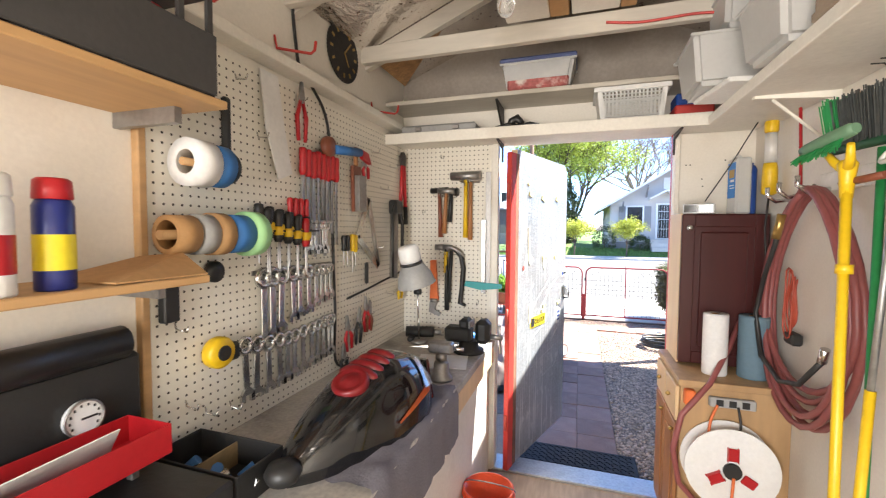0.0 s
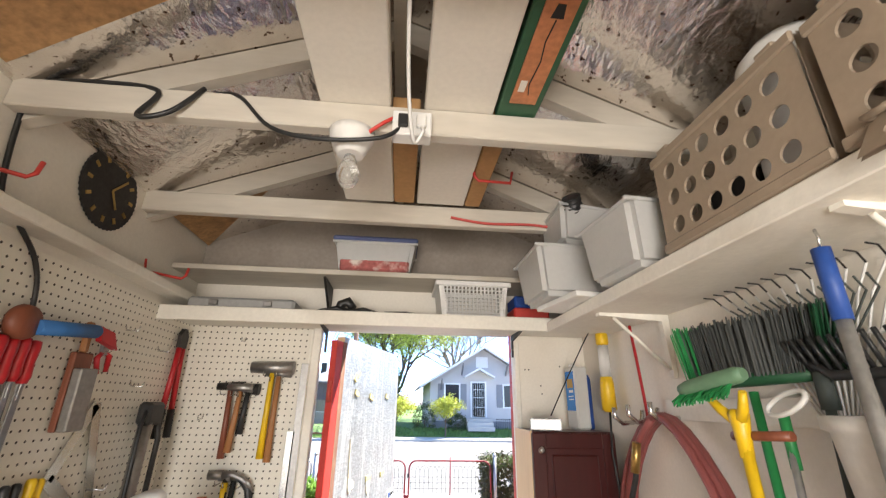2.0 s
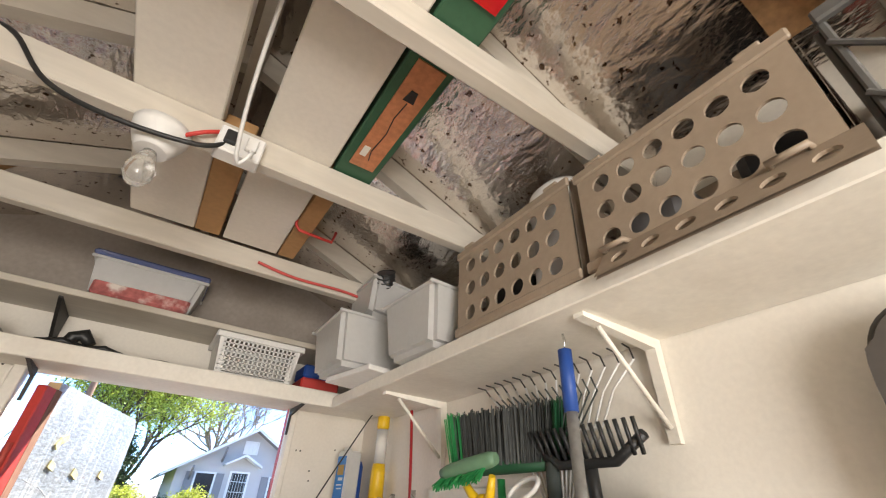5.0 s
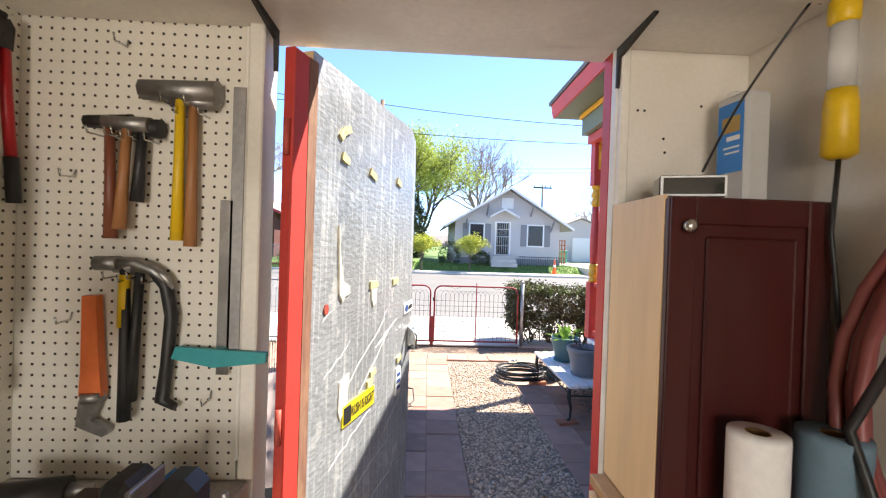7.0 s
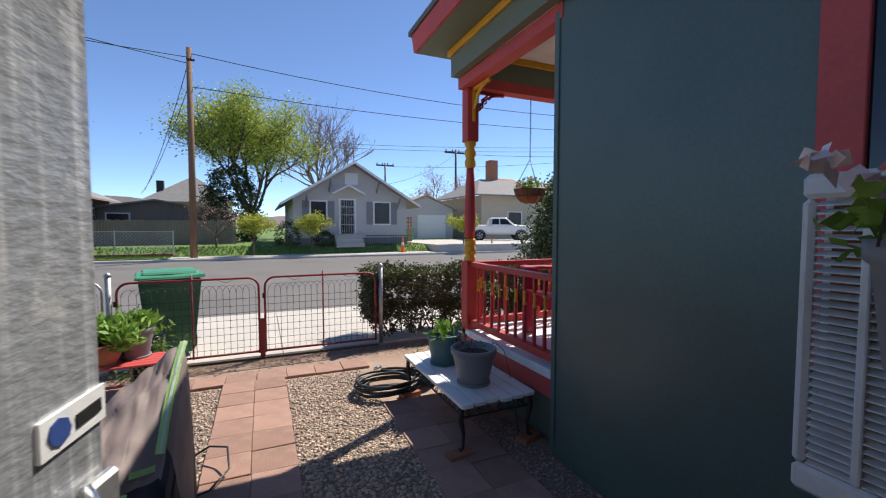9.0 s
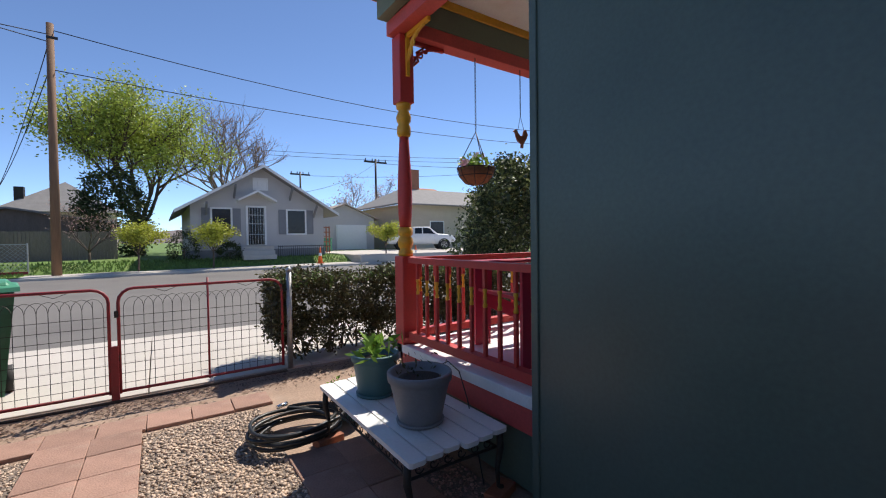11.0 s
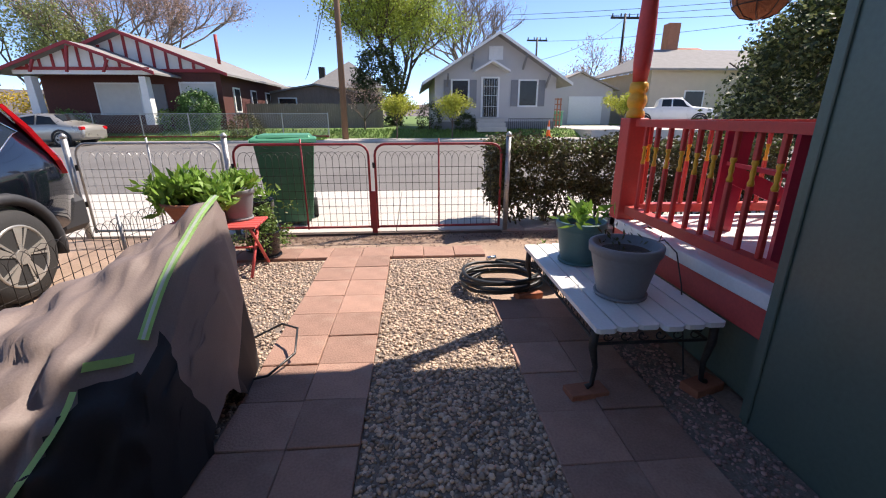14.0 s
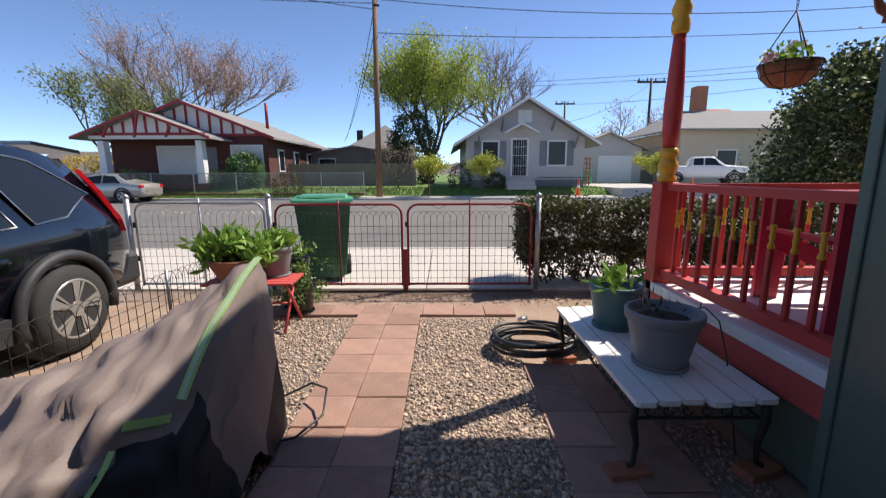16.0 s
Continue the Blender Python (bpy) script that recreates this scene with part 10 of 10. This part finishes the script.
for nm, m_, u0, u1, n_ in (("end_bristles", "broom_green", 0.0, 0.12, 60), ("bristles", "bristle_grey", 0.10, 0.9, 560), ("end_bristles", "dark_green_paint", 0.88, 1.0, 60)):
    bm = B()
    for k in range(n_):
        u = u0 + (u1 - u0) * rnd.random()
        p = Vector((0.80, 1.74, 1.868)).lerp(Vector((0.925, 1.41, 1.884)), u)
        o = Vector((rnd.uniform(-.022, .022), rnd.uniform(-.01, .01), 0))
        rod(bm, p + o, p + o * 1.8 + Vector((0.004, 0.05 * (0.5 - u), 0.145 + rnd.uniform(-.015, .01))), 0.0022, n=3)
    part(nm, bm, m_, pb_)
lr = thing("leaf_rake", "black fan rake leaning behind the brooms", "rake", pose(XR - 0.05, 1.42, 0))
part("handle", rod(B(), (-0.02, 0.10, 0.01), (0, 0.03, 1.86), 0.010), "bristle_dark", lr)
for k in range(15):
    a = (k - 7) / 7
    part("tine", tube(B(), [(0, 0.03, 1.84), (0, 0.03 + 0.10 * a, 1.95), (0, 0.03 + 0.17 * a, 2.03), (-0.03, 0.03 + 0.18 * a, 2.055)], 0.0024, 4), "bristle_dark", lr)
part("collar", rod(B(), (0, 0.03, 1.80), (0, 0.03, 1.88), 0.018), "bristle_dark", lr)
sp = thing("garden_tool", "grey steel handled tool with a yellow grip", "garden tool", pose(XR - 0.13, 1.47, 0))
part("shaft", rod(B(), (-0.04, 0.0, 1.2), (0, 0.02, 1.75), 0.008), "galv", sp)
part("grip", rod(B(), (-0.10, -0.03, 0.01), (-0.04, 0.0, 1.2), 0.012), "tool_yellow", sp)
part("ferrule", rod(B(), (0, 0.02, 1.68), (0, 0.02, 1.79), 0.011), "broom_green", sp)
wk = thing("wire_rake", "pale metal fan rake hanging high on the wall", "rake", east(1.45, 1.75, 0.015))
for k in range(14):
    a = (k - 6.5) / 6.5
    part("tine", tube(B(), [(0.03 * a, 0.01, 0.0), (0.2 * a, 0.012, 0.28), (0.27 * a, 0.012, 0.34)], 0.003, 4), "white_paint", wk)
    part("hook_tip", tube(B(), [(0.27 * a, 0.012, 0.34), (0.275 * a, 0.03, 0.362), (0.278 * a, 0.06, 0.364)], 0.0022, 4), "dark_iron", wk, "dark worn tine tip")
part("brace", tube(B(), [(-0.14, 0.014, 0.2), (0.14, 0.014, 0.2)], 0.004, 4), "white_paint", wk)
part("handle", rod(B(), (0, 0.01, 0.02), (0, 0.01, -1.6), 0.013), "trim_paint", wk)
bk = thing("black_rake", "black plastic rake head hanging on the rail", "rake", east(1.33, 1.90, 0.04))
part("bar", tube(B(), [(-0.16, 0.02, 0.02), (-0.08, 0.02, -0.03), (0.08, 0.02, -0.03), (0.16, 0.02, 0.02)], 0.012, 6), "black_plastic", bk)
for k in range(15):
    x = -0.15 + k * 0.0214
    part("tine", tube(B(), [(x, 0.02, -0.02), (x * 1.05, 0.05, 0.05)], 0.005, 4), "black_plastic", bk)
part("neck", rod(B(), (0, 0.01, -0.03), (0, 0.0, -0.16), 0.015), "black_plastic", bk)
mp_ = thing("mop_pole", "grey metal pole with a blue top hanging from the shelf", "pole", pose(0.745, 1.235, 0))
part("tip", rod(B(), (0, 0, 1.95), (0, 0, 2.085), 0.016), "blue", mp_, "blue plastic grip")
part("shaft", rod(B(), (0.0, -0.0, 0.35), (0, 0, 1.95), 0.0125), "galv", mp_)
part("hook", tube(B(), [(0, 0, 2.085), (0.004, 0, 2.11), (0, 0, 2.125)], 0.003, 5), "chrome", mp_)
part("squeegee", box(B(), -0.02, 0.02, -0.16, 0.16, 0.30, 0.36, 0.01), "black_plastic", mp_)
wb_ = thing("waste_bin", "white plastic bin hanging on the wall", "bin", pose(0.85, 1.25, 1.42))
bm = B()
lathe(bm, [(0.10, 0), (0.115, 0.02), (0.15, 0.34), (0.165, 0.345), (0.165, 0.37), (0.145, 0.37), (0.11, 0.03), (0.02, 0.02)], n=28)
for v in bm.verts:
    v.co.x *= 0.6
part("tub", bm, "white_paint", wb_)
bt = thing("black_tray", "dark plastic tray hung flat on the wall", "tray", east(1.36, 1.40, 0.005))
part("tray", box(B(), -0.14, 0.14, 0, 0.10, -0.24, 0.0, 0.02), "black_plastic", bt)
part("lip", box(B(), -0.15, 0.15, 0.095, 0.11, -0.03, 0.005, 0.005), "black_plastic", bt)
part("tag", box(B(), -0.02, 0.02, 0.101, 0.104, -0.15, -0.11), "label_white", bt, "white tag")
for x, z in ((0.62, 1.98), (0.64, 1.98), (0.70, 1.90), (0.705, 1.86), (0.81, 2.0)):
    solo("screw_hole", rod(B(), (x, 2.7985, z), (x, 2.7998, z), 0.004, n=8), "hole", "small dark screw hole in the wall", "screw hole", "screw holes")
bm = B()
slab(bm, [(0, 0.13 * math.copysign(abs(math.cos(a)) ** 0.6, math.cos(a)), 0.17 * math.copysign(abs(math.sin(a)) ** 0.6, math.sin(a))) for a in [k * math.tau / 40 for k in range(40)]], (0.03, 0, 0))
bmesh.ops.bevel(bm, geom=[e for e in bm.edges if len(e.link_faces) == 2 and any(len(f.verts) > 4 for f in e.link_faces)], offset=0.010, segments=3, affect="EDGES")
st_ = thing("stool_seat", "grey-brown padded stool seat hung on the wall", "seat", pose(0.86, 0.645, 1.885))
part("pad", bm, "seat_grey", st_)
part("hanger", rod(B(), (0.025, 0, 0.10), (0.09, 0, 0.12), 0.008), "steel", st_)

# ---- paving stones ----
stone = mesh("paver", box(B(), 0.0015, 0.304, 0.0015, 0.308, -0.05, 0.0, 0.004), "paver")
walk_a = struct("paving", box(B(), -0.235, 0.37, 3.05, 7.74, G - 0.06, G - 0.014), "dirt", "path of square reddish concrete pavers", "pavement")
rp = random.Random(9)
for i in range(15):
    for j in range(2):
        ob = new("paver", stone)
        ob.parent = walk_a
        ob.matrix_local = pose(-0.237 + 0.3055 * j, 3.47 + 0.3095 * (i - 1), G + rp.uniform(-0.005, 0.004), rp.uniform(-0.5, 0.5), rp.uniform(-0.5, 0.5), rp.uniform(-0.7, 0.7))
for i in range(9):
    for j in range(1):
        ob = new("paver", stone)
        ob.parent = walk_a
        ob.matrix_local = pose(-1.45 + 0.3075 * i, 7.78 + 0.31 * j, G + rp.uniform(-0.006, 0.004) - 0.003 * j, rp.uniform(-0.6, 0.6), rp.uniform(-0.6, 0.6), rp.uniform(-1, 1))
for i in range(12):
    for j in range(2):
        ob = new("paver", stone)
        ob.parent = walk_a
        ob.matrix_local = pose(1.175 + 0.3055 * j, 3.0 + 0.3095 * i, G + rp.uniform(-0.005, 0.004) - 0.004, rp.uniform(-0.5, 0.5), rp.uniform(-0.5, 0.5), rp.uniform(-0.7, 0.7))
